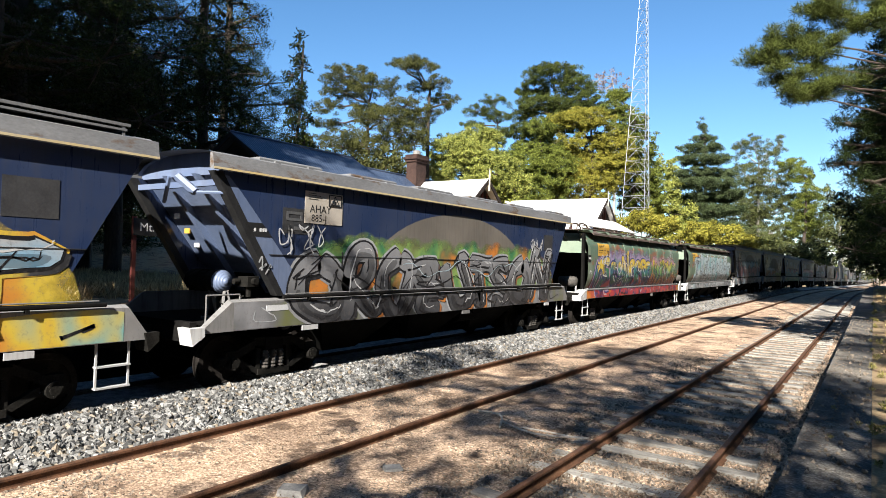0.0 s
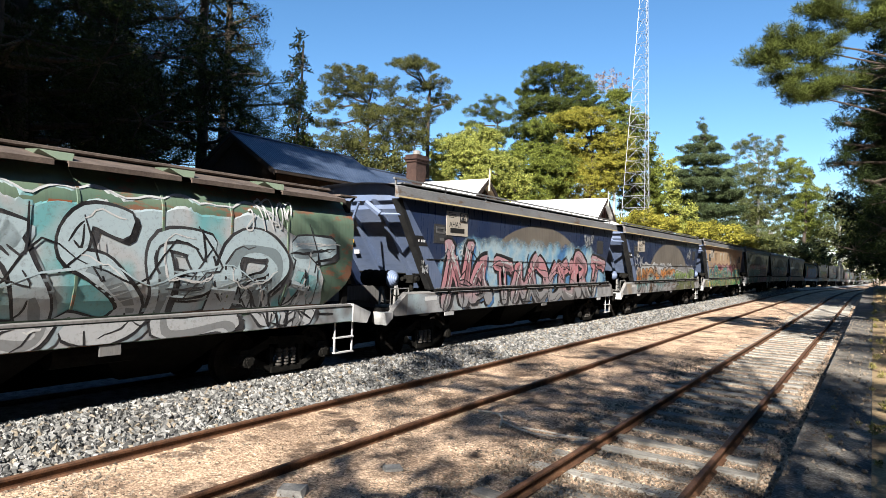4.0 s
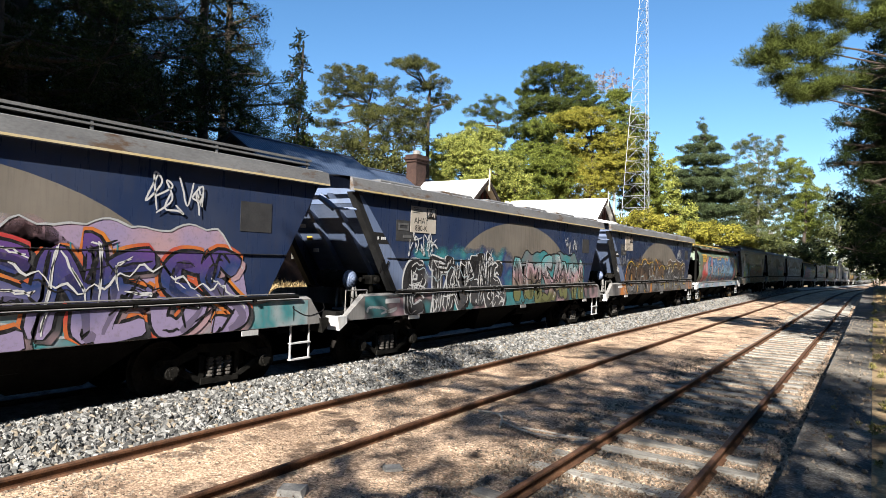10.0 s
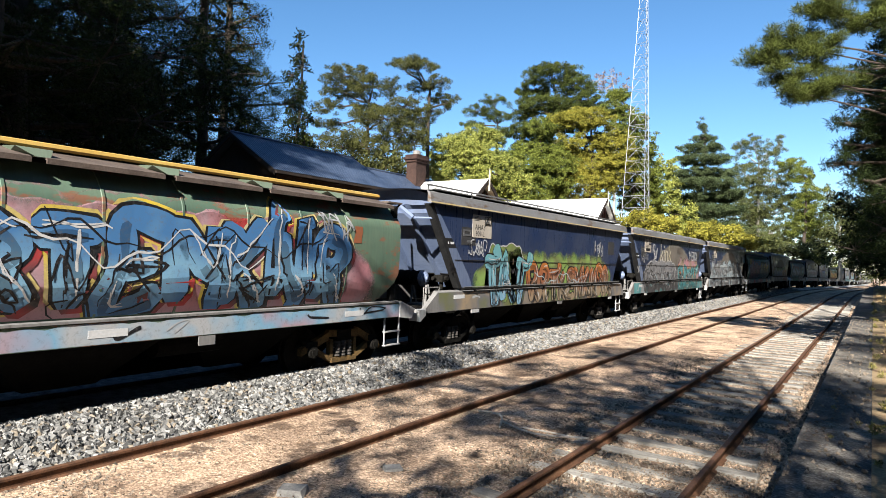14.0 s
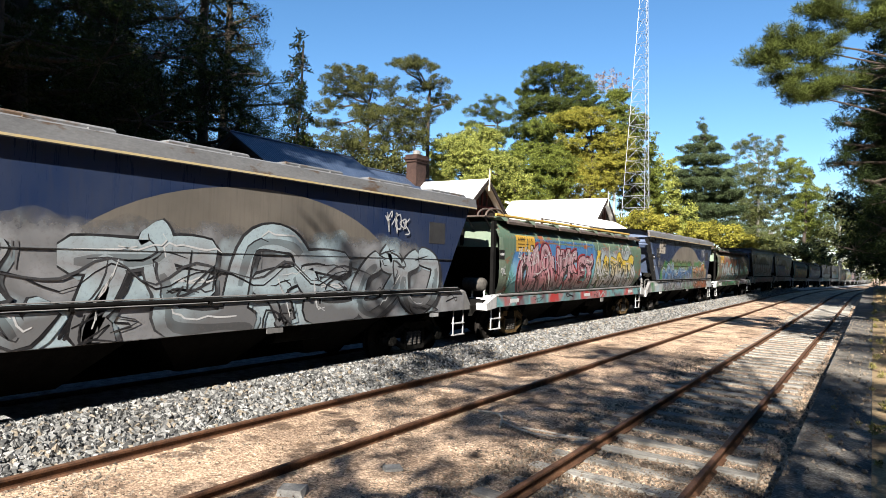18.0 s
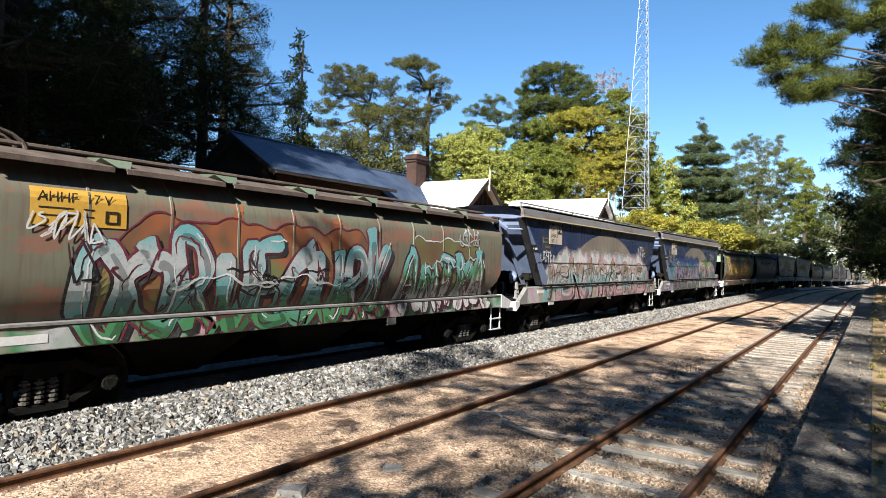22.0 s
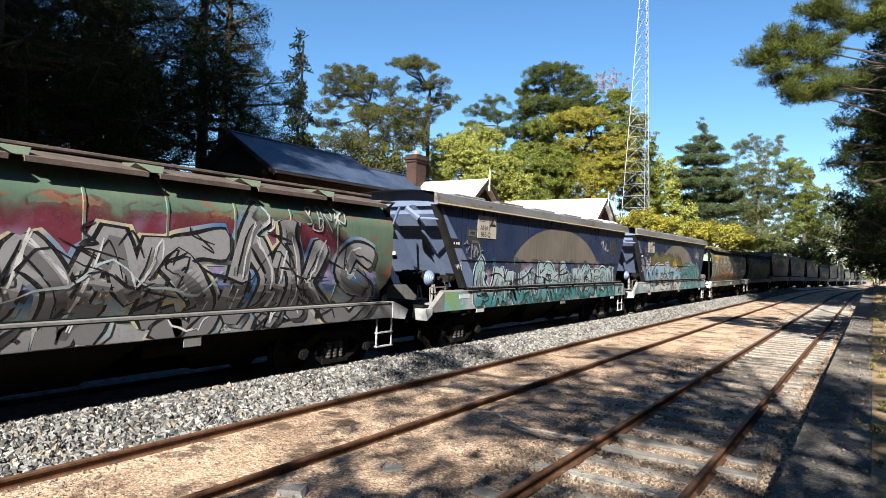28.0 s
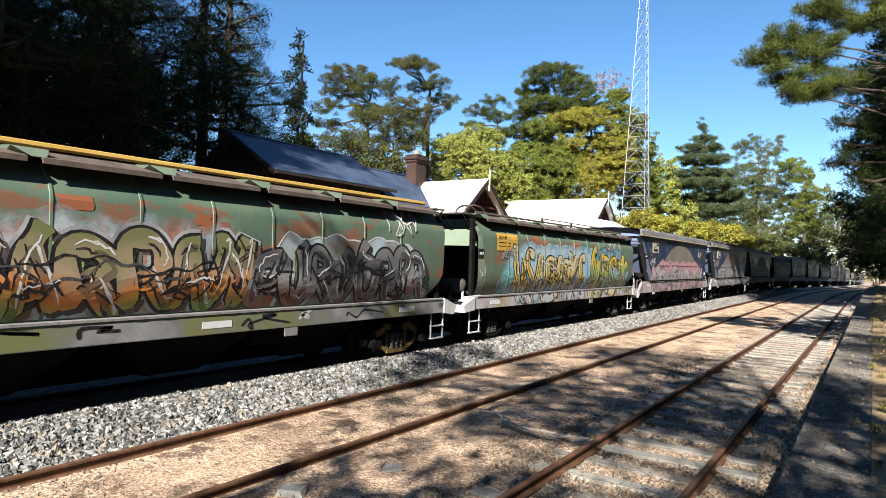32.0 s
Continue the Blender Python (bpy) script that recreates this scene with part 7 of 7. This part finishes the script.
# kind (G grey with roof walk, H grey with roof hatches, B green with brown rail, Y green with yellow rail), number, what is painted
WAGONS = [
    ("G", "", "yellow flames and orange letters", dict(cloud="orange yellow yellow", spread=(-5.0, 6.4), rise=0.45, fill="pale sky ice mid", halo="orange yellow", z1=2.35, letters=6), None, "orange yellow aqua", 1),
    ("H", "885-J", "grey letters in a green glow", dict(cloud="green lime olive orange", spread=(-5.5, 6.2), rise=0.1, fill="mid grey dark", outline="black", halo="pale mid", z1=2.5, letters=7, y0=-5.0, y1=5.6), None, "mid grey olive", 1),
    ("B", "", "rainbow letters over an orange-red band", dict(cloud="lilac green navy red red", banded=True, spread=(-6.1, 2.0), fill="yellow yellow teal green navy red", outline="navy", halo="lilac rose", edge=0.06, z1=2.75, letters=7, y0=-5.8, y1=1.4), dict(cloud="rose green rust orange", banded=True, spread=(1.0, 6.3), fill="yellow lime green orange red", outline="black navy", halo="rose pink", z1=2.6, letters=6, y0=1.5, y1=5.9), "red orange rust", 0),
    ("B", "", "large pale blue letters", dict(cloud="aqua pale ice", fill="ice ice pale", outline="black dark", z1=2.95, letters=7, y0=-5.1, y1=5.9, thick=0.5), None, "pale grey ice", 0),
    ("G", "", "pink-grey letters with an ice-blue glow", dict(cloud="sky ice sky blue", spread=(-5.5, 6.5), rise=0.2, fill="rose pink rose mid", halo="black dark", z1=2.6, letters=7), None, "ice mid pale", 1),
    ("G", "883-Y", "grey, orange and teal letters", dict(cloud="pale white mid", fill="rose tan orange aqua mid", outline="brown dark", halo="pale white", z1=2.2, letters=6, y0=-5.0, y1=1.6), dict(fill="mid lime olive", outline="dark grey", halo="white pale", z1=2.15, letters=5, y0=1.7, y1=6.0), "tan mid pale", 1),
    ("G", "856-R", "maroon and teal waves on apricot", dict(cloud="rose maroon maroon", spread=(-5.2, 6.2), rise=0.1, fill="teal teal green", outline="cream yellow", halo="maroon rose", z1=2.3, letters=6, y0=-5.0, y1=5.9), None, "olive tan teal yellow", 0),
    ("G", "882-F", "teal and purple letters in a rose cloud", dict(cloud="rose pink pale rose", spread=(-5.2, 3.4), rise=0.3, fill="teal aqua teal", outline="black navy", halo="white", z1=2.25, letters=5, y0=-4.8, y1=1.2), dict(cloud="lilac rose", fill="purple navy lilac", outline="black", halo="orange red", z1=2.5, letters=4, y0=1.5, y1=5.6), "rose teal pale", 1),
    ("H", "880-K", "black and white letters beside teal ones", dict(cloud="teal navy grey", spread=(-5.4, 0.6), rise=0.1, fill="black dark", outline="white", z1=2.4, letters=5, y0=-5.0, y1=-0.4), dict(cloud="grey teal", fill="aqua rose olive", z1=2.45, letters=5, y0=0.2, y1=5.4), "teal dark rose", 1),
    ("H", "928-S", "dark grey letters edged in yellow", dict(cloud="dark brown dark", spread=(-4.9, 1.8), fill="dark brown grey", outline="black", halo="yellow orange", z1=2.45, letters=5, y0=-4.6, y1=1.3), dict(cloud="dark brown", fill="brown dark grey", outline="black", halo="yellow cream", z1=2.4, letters=4, y0=1.4, y1=5.5), "dark grey orange", 1),
    ("Y", "21 Y", "blue letters edged in black and yellow", dict(cloud="pink rose red", spread=(-5.8, 5.9), fill="blue sky blue", outline="black", halo="yellow cream", z1=2.95, letters=7, y0=-3.8, y1=4.9, thick=0.5), None, "pale sky rose", 0),
    ("G", "909-L", "rust-orange letters in a pale green cloud", dict(cloud="lime olive lime", spread=(-4.9, 5.9), rise=0.12, fill="orange rust tan", z1=2.35, letters=8, y0=-1.6, y1=5.6), dict(cloud="olive lime", fill="aqua sky", z1=2.6, letters=2, y0=-4.2, y1=-1.8), "olive grey tan", 0),
    ("H", "", "grey letters and white drips beside teal ones", dict(cloud="mid grey", fill="grey mid dark", z1=2.35, letters=6, y0=-5.0, y1=1.0), dict(cloud="pink rose tan", spread=(0.8, 6.2), rise=0.15, fill="teal aqua teal", outline="black", halo="orange cream", z1=2.45, letters=5, y0=1.1, y1=5.6), "aqua teal mid", 1),
    ("H", "861-D", "silver-white letters", dict(cloud="mid grey ice", spread=(-5.4, 6.1), fill="ice mid ice grey", outline="black dark", z1=2.6, letters=6, y0=-6.0, y1=5.7), None, "ice mid grey", 1),
    ("Y", "11 X", "red-edged rose letters beside yellow ones", dict(cloud="blue sky aqua aqua green", banded=True, spread=(-6.0, 1.6), rise=0.5, fill="rose pink mid", outline="maroon black", halo="red maroon", z1=2.75, letters=6, y0=-5.2, y1=0.6), dict(cloud="pale ice mid", spread=(0.7, 5.9), rise=0.1, fill="yellow pale white", outline="olive black", z1=2.7, letters=5, y0=0.8, y1=5.6), "red aqua maroon", 0),
    ("H", "902-R", "blue-grey letters beside rust ones on green", dict(cloud="green olive green", spread=(-4.9, 2.6), rise=0.15, fill="ice blue mid", outline="black", halo="ice", z1=2.3, letters=6, y0=-4.2, y1=1.8), dict(cloud="green olive", fill="orange tan rust", halo="white", z1=2.45, letters=4, y0=2.0, y1=5.6), "green pale ice", 1),
    ("B", "17 V", "green letters on rust-stained paint", dict(cloud="brown rust olive", fill="aqua pale aqua green", outline="maroon black", z1=2.65, letters=7, y0=-4.9, y1=1.6), dict(cloud="brown olive", fill="aqua green white", outline="maroon black", z1=2.6, letters=4, y0=2.0, y1=5.8), "rose green pale", 0),
    ("G", "871-L", "washed pastel rose and teal letters", dict(cloud="pale white rose ice", spread=(-5.4, 6.3), rise=0.25, fill="rose tan pale aqua rose", outline="brown grey", z1=2.4, letters=9, y0=-5.0, y1=6.0, thick=0.3, edge=0.035), None, "rose pale tan aqua", 1),
    ("G", "911-Q", "dark lilac and pale letters on green", dict(cloud="navy teal green green", banded=True, spread=(-5.5, 2.2), rise=0.35, fill="dark lilac grey", outline="black", halo="pale mid", z1=2.4, letters=6, y0=-4.4, y1=1.3), dict(cloud="green olive lime", fill="pale rose teal pale", outline="black maroon", halo="lime cream", z1=2.5, letters=5, y0=1.4, y1=5.8), "mid dark lilac grey", 1),
    ("B", "", "ochre and yellow letters over rust patches", dict(cloud="green dark rust", spread=(-5.8, 6.3), rise=0.2, fill="orange yellow orange brown", outline="brown black", z1=2.6, letters=8, y0=-5.0, y1=5.8), None, "tan olive pale", 0),
    ("B", "20 M", "grey bubble letters under maroon clouds", dict(cloud="maroon lilac blue ice", banded=True, spread=(-5.6, 6.3), rise=0.1, fill="mid mid grey", shine="white", edge=0.06, outline="black", halo="cream blue", z1=2.75, letters=7, y0=-4.6, y1=5.9, thick=0.5), None, "mid grey", 0),
    ("H", "865-Q", "teal and ice-blue letters", dict(cloud="navy dark lilac", spread=(-5.2, 6.2), fill="aqua ice teal", outline="black", halo="ice white", z1=2.2, letters=10, y0=-5.0, y1=5.8), None, "lime aqua pale", 1),
    ("H", "888-N", "ice-blue letters in yellow flames", dict(cloud="brown olive yellow", spread=(-5.2, 1.9), rise=0.45, fill="ice sky white", outline="black", halo="white", z1=2.35, letters=5, y0=-5.0, y1=1.0), dict(cloud="grey teal", fill="teal aqua", outline="black", halo="ice", z1=2.3, letters=5, y0=1.2, y1=5.6), "pale aqua rose", 1),
    ("Y", "13 X", "olive, ochre and black letters", dict(cloud="rust ice brown", spread=(-5.9, 1.4), rise=0.05, fill="olive tan orange lime", outline="black", halo="pale dark", z1=2.6, letters=6, y0=-5.2, y1=0.8), dict(cloud="brown ice", fill="grey dark mid rust", outline="black", z1=2.5, letters=6, y0=0.9, y1=5.8), "olive grey mid", 0),
    ("B", "", "yellow and black letters on pale blue", dict(cloud="sky ice sky aqua", spread=(-5.4, 6.2), rise=0.15, fill="cream yellow pale", outline="black", z1=2.75, letters=6, y0=-4.4, y1=1.0), dict(cloud="sky aqua", fill="yellow lime cream", z1=2.7, letters=5, y0=1.4, y1=5.8), "rose pale tan", 0),
    ("H", "", "rose letters and white scrawls", dict(cloud="rose pink", fill="pink pale rose", outline="grey dark", z1=2.4, letters=7), None, "rose pale", 1),
    ("G", "", "washed grey letters", dict(fill="mid pale", outline="dark", z1=2.3, letters=7), None, "mid pale", 1),
]
for k, (kd, fill) in enumerate(zip("HYGHBGGHBBGHYGH", ["mid ice", "orange cream", "aqua mid", "rose mid", "pale grey", "lime mid", "sky pale", "mid tan", "cream rust", "ice sky", "mid grey", "lilac mid"] * 2)):
    WAGONS.append((kd, "", "faded painted letters", dict(fill=fill, outline="dark black", z1=2.4, letters=4, edge=0.06), None, fill, 1))


def way(t):
    """How far the train has gone after t seconds: it gathers speed slowly."""
    return 10.256 * t + 0.0139 * t * t


TEMPLATES = {}


def plain_wagon(i):
    kind, _, painted, _, _, _, arc = WAGONS[i]
    apricot = "apricot" in painted
    key = (kind, 2 if apricot else 3 if "rust-stained" in painted else arc)
    if key in TEMPLATES:
        return copy_thing(TEMPLATES[key], Matrix())
    if kind in "GH":
        w = wagon_grey("x", side=BEIGE if apricot else None, walkway=kind == "G", sun_arc=bool(arc))[0]
    else:
        w = wagon_green("x", yellow_rail=kind == "Y", ochre=kind == "Y", side=RUSTY_GREEN if "rust-stained" in painted else None)[0]
    TEMPLATES[key] = w
    return w


def dress_wagon(i, w):
    """The paint, marks and plates of one wagon."""
    kind, number, painted, first, second, sill, arc = WAGONS[i]
    grey = kind in "GH"
    apricot = "apricot" in painted
    tone = "apricot" if apricot else "blue-grey" if grey else "green"
    w["label"] = f"{tone} grain hopper with {painted}"
    side = flat_side if grey else side_b
    x = 1.40
    if i < 27:
        for n, p in enumerate((first, second)):
            if p:
                over = i not in (10, 14, 23)
                q = dict(y0=-4.9, y1=5.7, z0=(1.10 if over else 1.64) if grey else (1.08 if over else 1.46))
                q.update(p)
                zt = 1.53 if grey else 1.34
                piece(w, side, 100 * i + n, lo=1.63 if grey else 1.42, sill=(1.07 if grey else 1.055, zt, x + 0.001) if over else None, **q)
        sill_paint(w, i * 7 + 1, sill, 1.07 if grey else 1.05, 1.53 if grey else 1.34, x, y0=-6.42 if grey else -6.6, y1=6.98 if grey else 6.65)
        r = random.Random(i * 13)
        if i not in (10,):
            tag(w, side, i + 500, r.uniform(-5.7, -5.0), r.uniform(2.45, 2.7), r.uniform(0.4, 0.6), "white" if i % 3 else "mid", 7, 0.026)
        if i != 12:
            tag(w, side, i + 600, r.uniform(3.6, 4.6), r.uniform(2.8, 3.2), r.uniform(0.4, 0.6), "white" if i % 2 else "pale", 6, 0.03)
        if grey:
            tag(w, side, i + 900, -5.95, 2.15, 0.3, ("white", "pale", "black")[i % 3], 3, 0.03)
        else:
            tag(w, side, i + 900, -6.42, 2.05, 0.24, ("white", "cream")[i % 2], 3, 0.025)
        if i % 2:
            drips(w, side, i + 700, -4.0, 4.0, 2.4, first["fill"].split()[-1], 14)
        if apricot:
            bare_patches(w, 61)
        if i == 12:
            for text, y, z, colour in (("kink", -2.35, 2.58, "cream white"), ("WEST", 0.85, 3.02, "dark brown"), ("MERX", 3.55, 2.68, "white pale")):
                me = words(text, (SIDE_A + 0.012, y, z))
                me.materials[0] = paint(*colours_of(colour))
                part("painted_word", me, INK, w)
            tag(w, side, 811, -3.6, 3.0, 0.7, "white", 3, 0.06)
    else:
        q = dict(y0=-4.9, y1=5.7, z0=1.64 if grey else 1.46)
        q.update(first)
        piece(w, side, 100 * i, lo=1.63 if grey else 1.42, shine="", **q)
    if not grey and i < 27:
        primer_patches(w, i + 40, 3)
    if grey:
        grey_plate(w, number)
    else:
        green_plate(w, number)


def bare_patches(w, seed):
    """White bare patches and brown runs on the apricot side."""
    r = random.Random(seed)
    for k in range(7):
        g = Geo()
        y, z = -3.4 + k * 1.35 + r.uniform(-0.3, 0.3), r.uniform(2.55, 2.95)
        rows = []
        for j in range(5):
            zz = z + 0.13 * j
            rows.append([(SIDE_A + 0.004 + 0.0004 * k, y + r.uniform(-0.06, 0.06), zz), (SIDE_A + 0.004 + 0.0004 * k, y + r.uniform(0.25, 0.5), zz)])
        g.strip(rows)
        part("bare_patch", g, paint(*colours_of("white cream pale" if k % 3 else "brown tan")), w)


def grey_plate(w, number):
    x = SIDE_A + 0.006
    p = part("data_plate", Geo().box(x - 0.002, x + 0.006, -4.90, -3.90, 2.97, 3.58), PLATE, w, "cream data plate")
    part("lettering", words("AHAY", (x + 0.009, -4.78, 3.18)), INK, p)
    if number:
        t = words(number, (x + 0.009, -4.74, 3.01))
    else:
        t = Geo().box(x + 0.007, x + 0.010, -4.72, -4.07, 3.04, 3.16)
    part("lettering", t, INK, p)
    g = Geo()
    for i in range(4):
        g.box(x + 0.007, x + 0.010, -4.82, -4.82 + (0.2, 0.32, 0.36, 0.25)[i], 3.535 - i * 0.036, 3.547 - i * 0.036)
    part("plate_marking", g, INK, p)
    part("warning_frame", rect_ring(x + 0.007, -4.29, -3.94, 3.33, 3.56, 0.016), INK, p)
    tri = Geo()
    a, b, c = Vector((0, -4.23, 3.365)), Vector((0, -4.0, 3.365)), Vector((0, -4.115, 3.53))
    for p0, p1 in ((a, b), (b, c), (c, a)):
        tri.rod(p0 + Vector((x + 0.008, 0, 0)), p1 + Vector((x + 0.008, 0, 0)), 0.011, 4)
    tri.box(x + 0.007, x + 0.012, -4.14, -4.09, 3.38, 3.44)
    part("warning_triangle", tri, INK, p)
    em = part("emblem_panel", Geo().box(SIDE_A + 0.002, SIDE_A + 0.005, -5.42, -4.72, 2.75, 3.22), EMBLEM, w, "dark grey emblem panel")
    part("emblem_outline", rect_ring(SIDE_A + 0.001, -5.33, -4.95, 2.99, 3.16, 0.05), EMBLEM_LINE, em)
    part("emblem_bar", Geo().box(SIDE_A + 0.006, SIDE_A + 0.009, -5.15, -4.85, 2.82, 2.89), EMBLEM_LINE, em)
    part("emblem_panel", Geo().box(SIDE_A + 0.002, SIDE_A + 0.006, 5.42, 6.08, 2.74, 3.25), EMBLEM, w)


def green_plate(w, number):
    o = 0.012
    g = Geo()
    g.strip([[(side_b(z) + o, -5.52, z), (side_b(z) + o, -4.9, z), (side_b(z) + o, -4.28, z)] for z in (2.66, 2.78, 2.9, 3.0, 3.08, 3.15)])
    p = part("data_panel", g, ORANGE_PLATE, w, "yellow-orange data panel")
    t = words("AHHF" + ("  " + number if number else ""), (side_b(3.0) + o + 0.004, -5.44, 2.97))
    part("lettering", t, INK, p)
    g = Geo()
    for i in range(2):
        for a, l in ((-5.42, 0.42), (-4.87, 0.14)):
            g.box(side_b(2.9) + o, side_b(2.9) + o + 0.005, a, a + l, 2.88 - i * 0.1, 2.898 - i * 0.1)
    part("panel_marking", g, INK, p)
    part("emblem_outline", rect_ring(side_b(2.8) + o + 0.002, -4.58, -4.40, 2.72, 2.89, 0.02), INK, p)


TRAIN = {i: plain_wagon(i) for i in range(len(WAGONS) - 1)}
for i, w in TRAIN.items():
    dress_wagon(i, w)


def wagon_pose(i, t):
    front = 5.99 + PITCH * (i - 1) + (0.5 if WAGONS[i][0] in "BY" else 0.0) - NUDGE.get(i, 0.2) - way(t)
    yc = front + 7.25
    x, yy, z = course(LINE_X, yc, LINE_Z)
    a = course(LINE_X, yc - 5.3, 0)
    b = course(LINE_X, yc + 5.3, 0)
    return pose(x, yy, z, math.degrees(math.atan2(b[2] - a[2], 10.6)), 0, -math.degrees(math.atan2(b[0] - a[0], 10.6)))


def motions():
    for i, w in TRAIN.items():
        walk(w, [(k * 0.5, wagon_pose(i, k * 0.5)) for k in range(65)])
        # the wheels turn while the wagon rolls past the platform
        near = [k / 15 for k in range(481) if -25 < wagon_pose(i, k / 15).translation.y < 34]
        if not near:
            continue
        for wheel in [c for c in w.children if c.name.startswith("wheelset")]:
            rows = [(t, Matrix.Translation(wheel.location) @ pose(0, 0, 0, math.degrees(way(t) / 0.455))) for t in near]
            if near[0] > 0:
                rows.insert(0, (0.0, rows[0][1]))
            if near[-1] < 32:
                rows.append((32.0, rows[-1][1]))
            walk(wheel, rows)


motions()
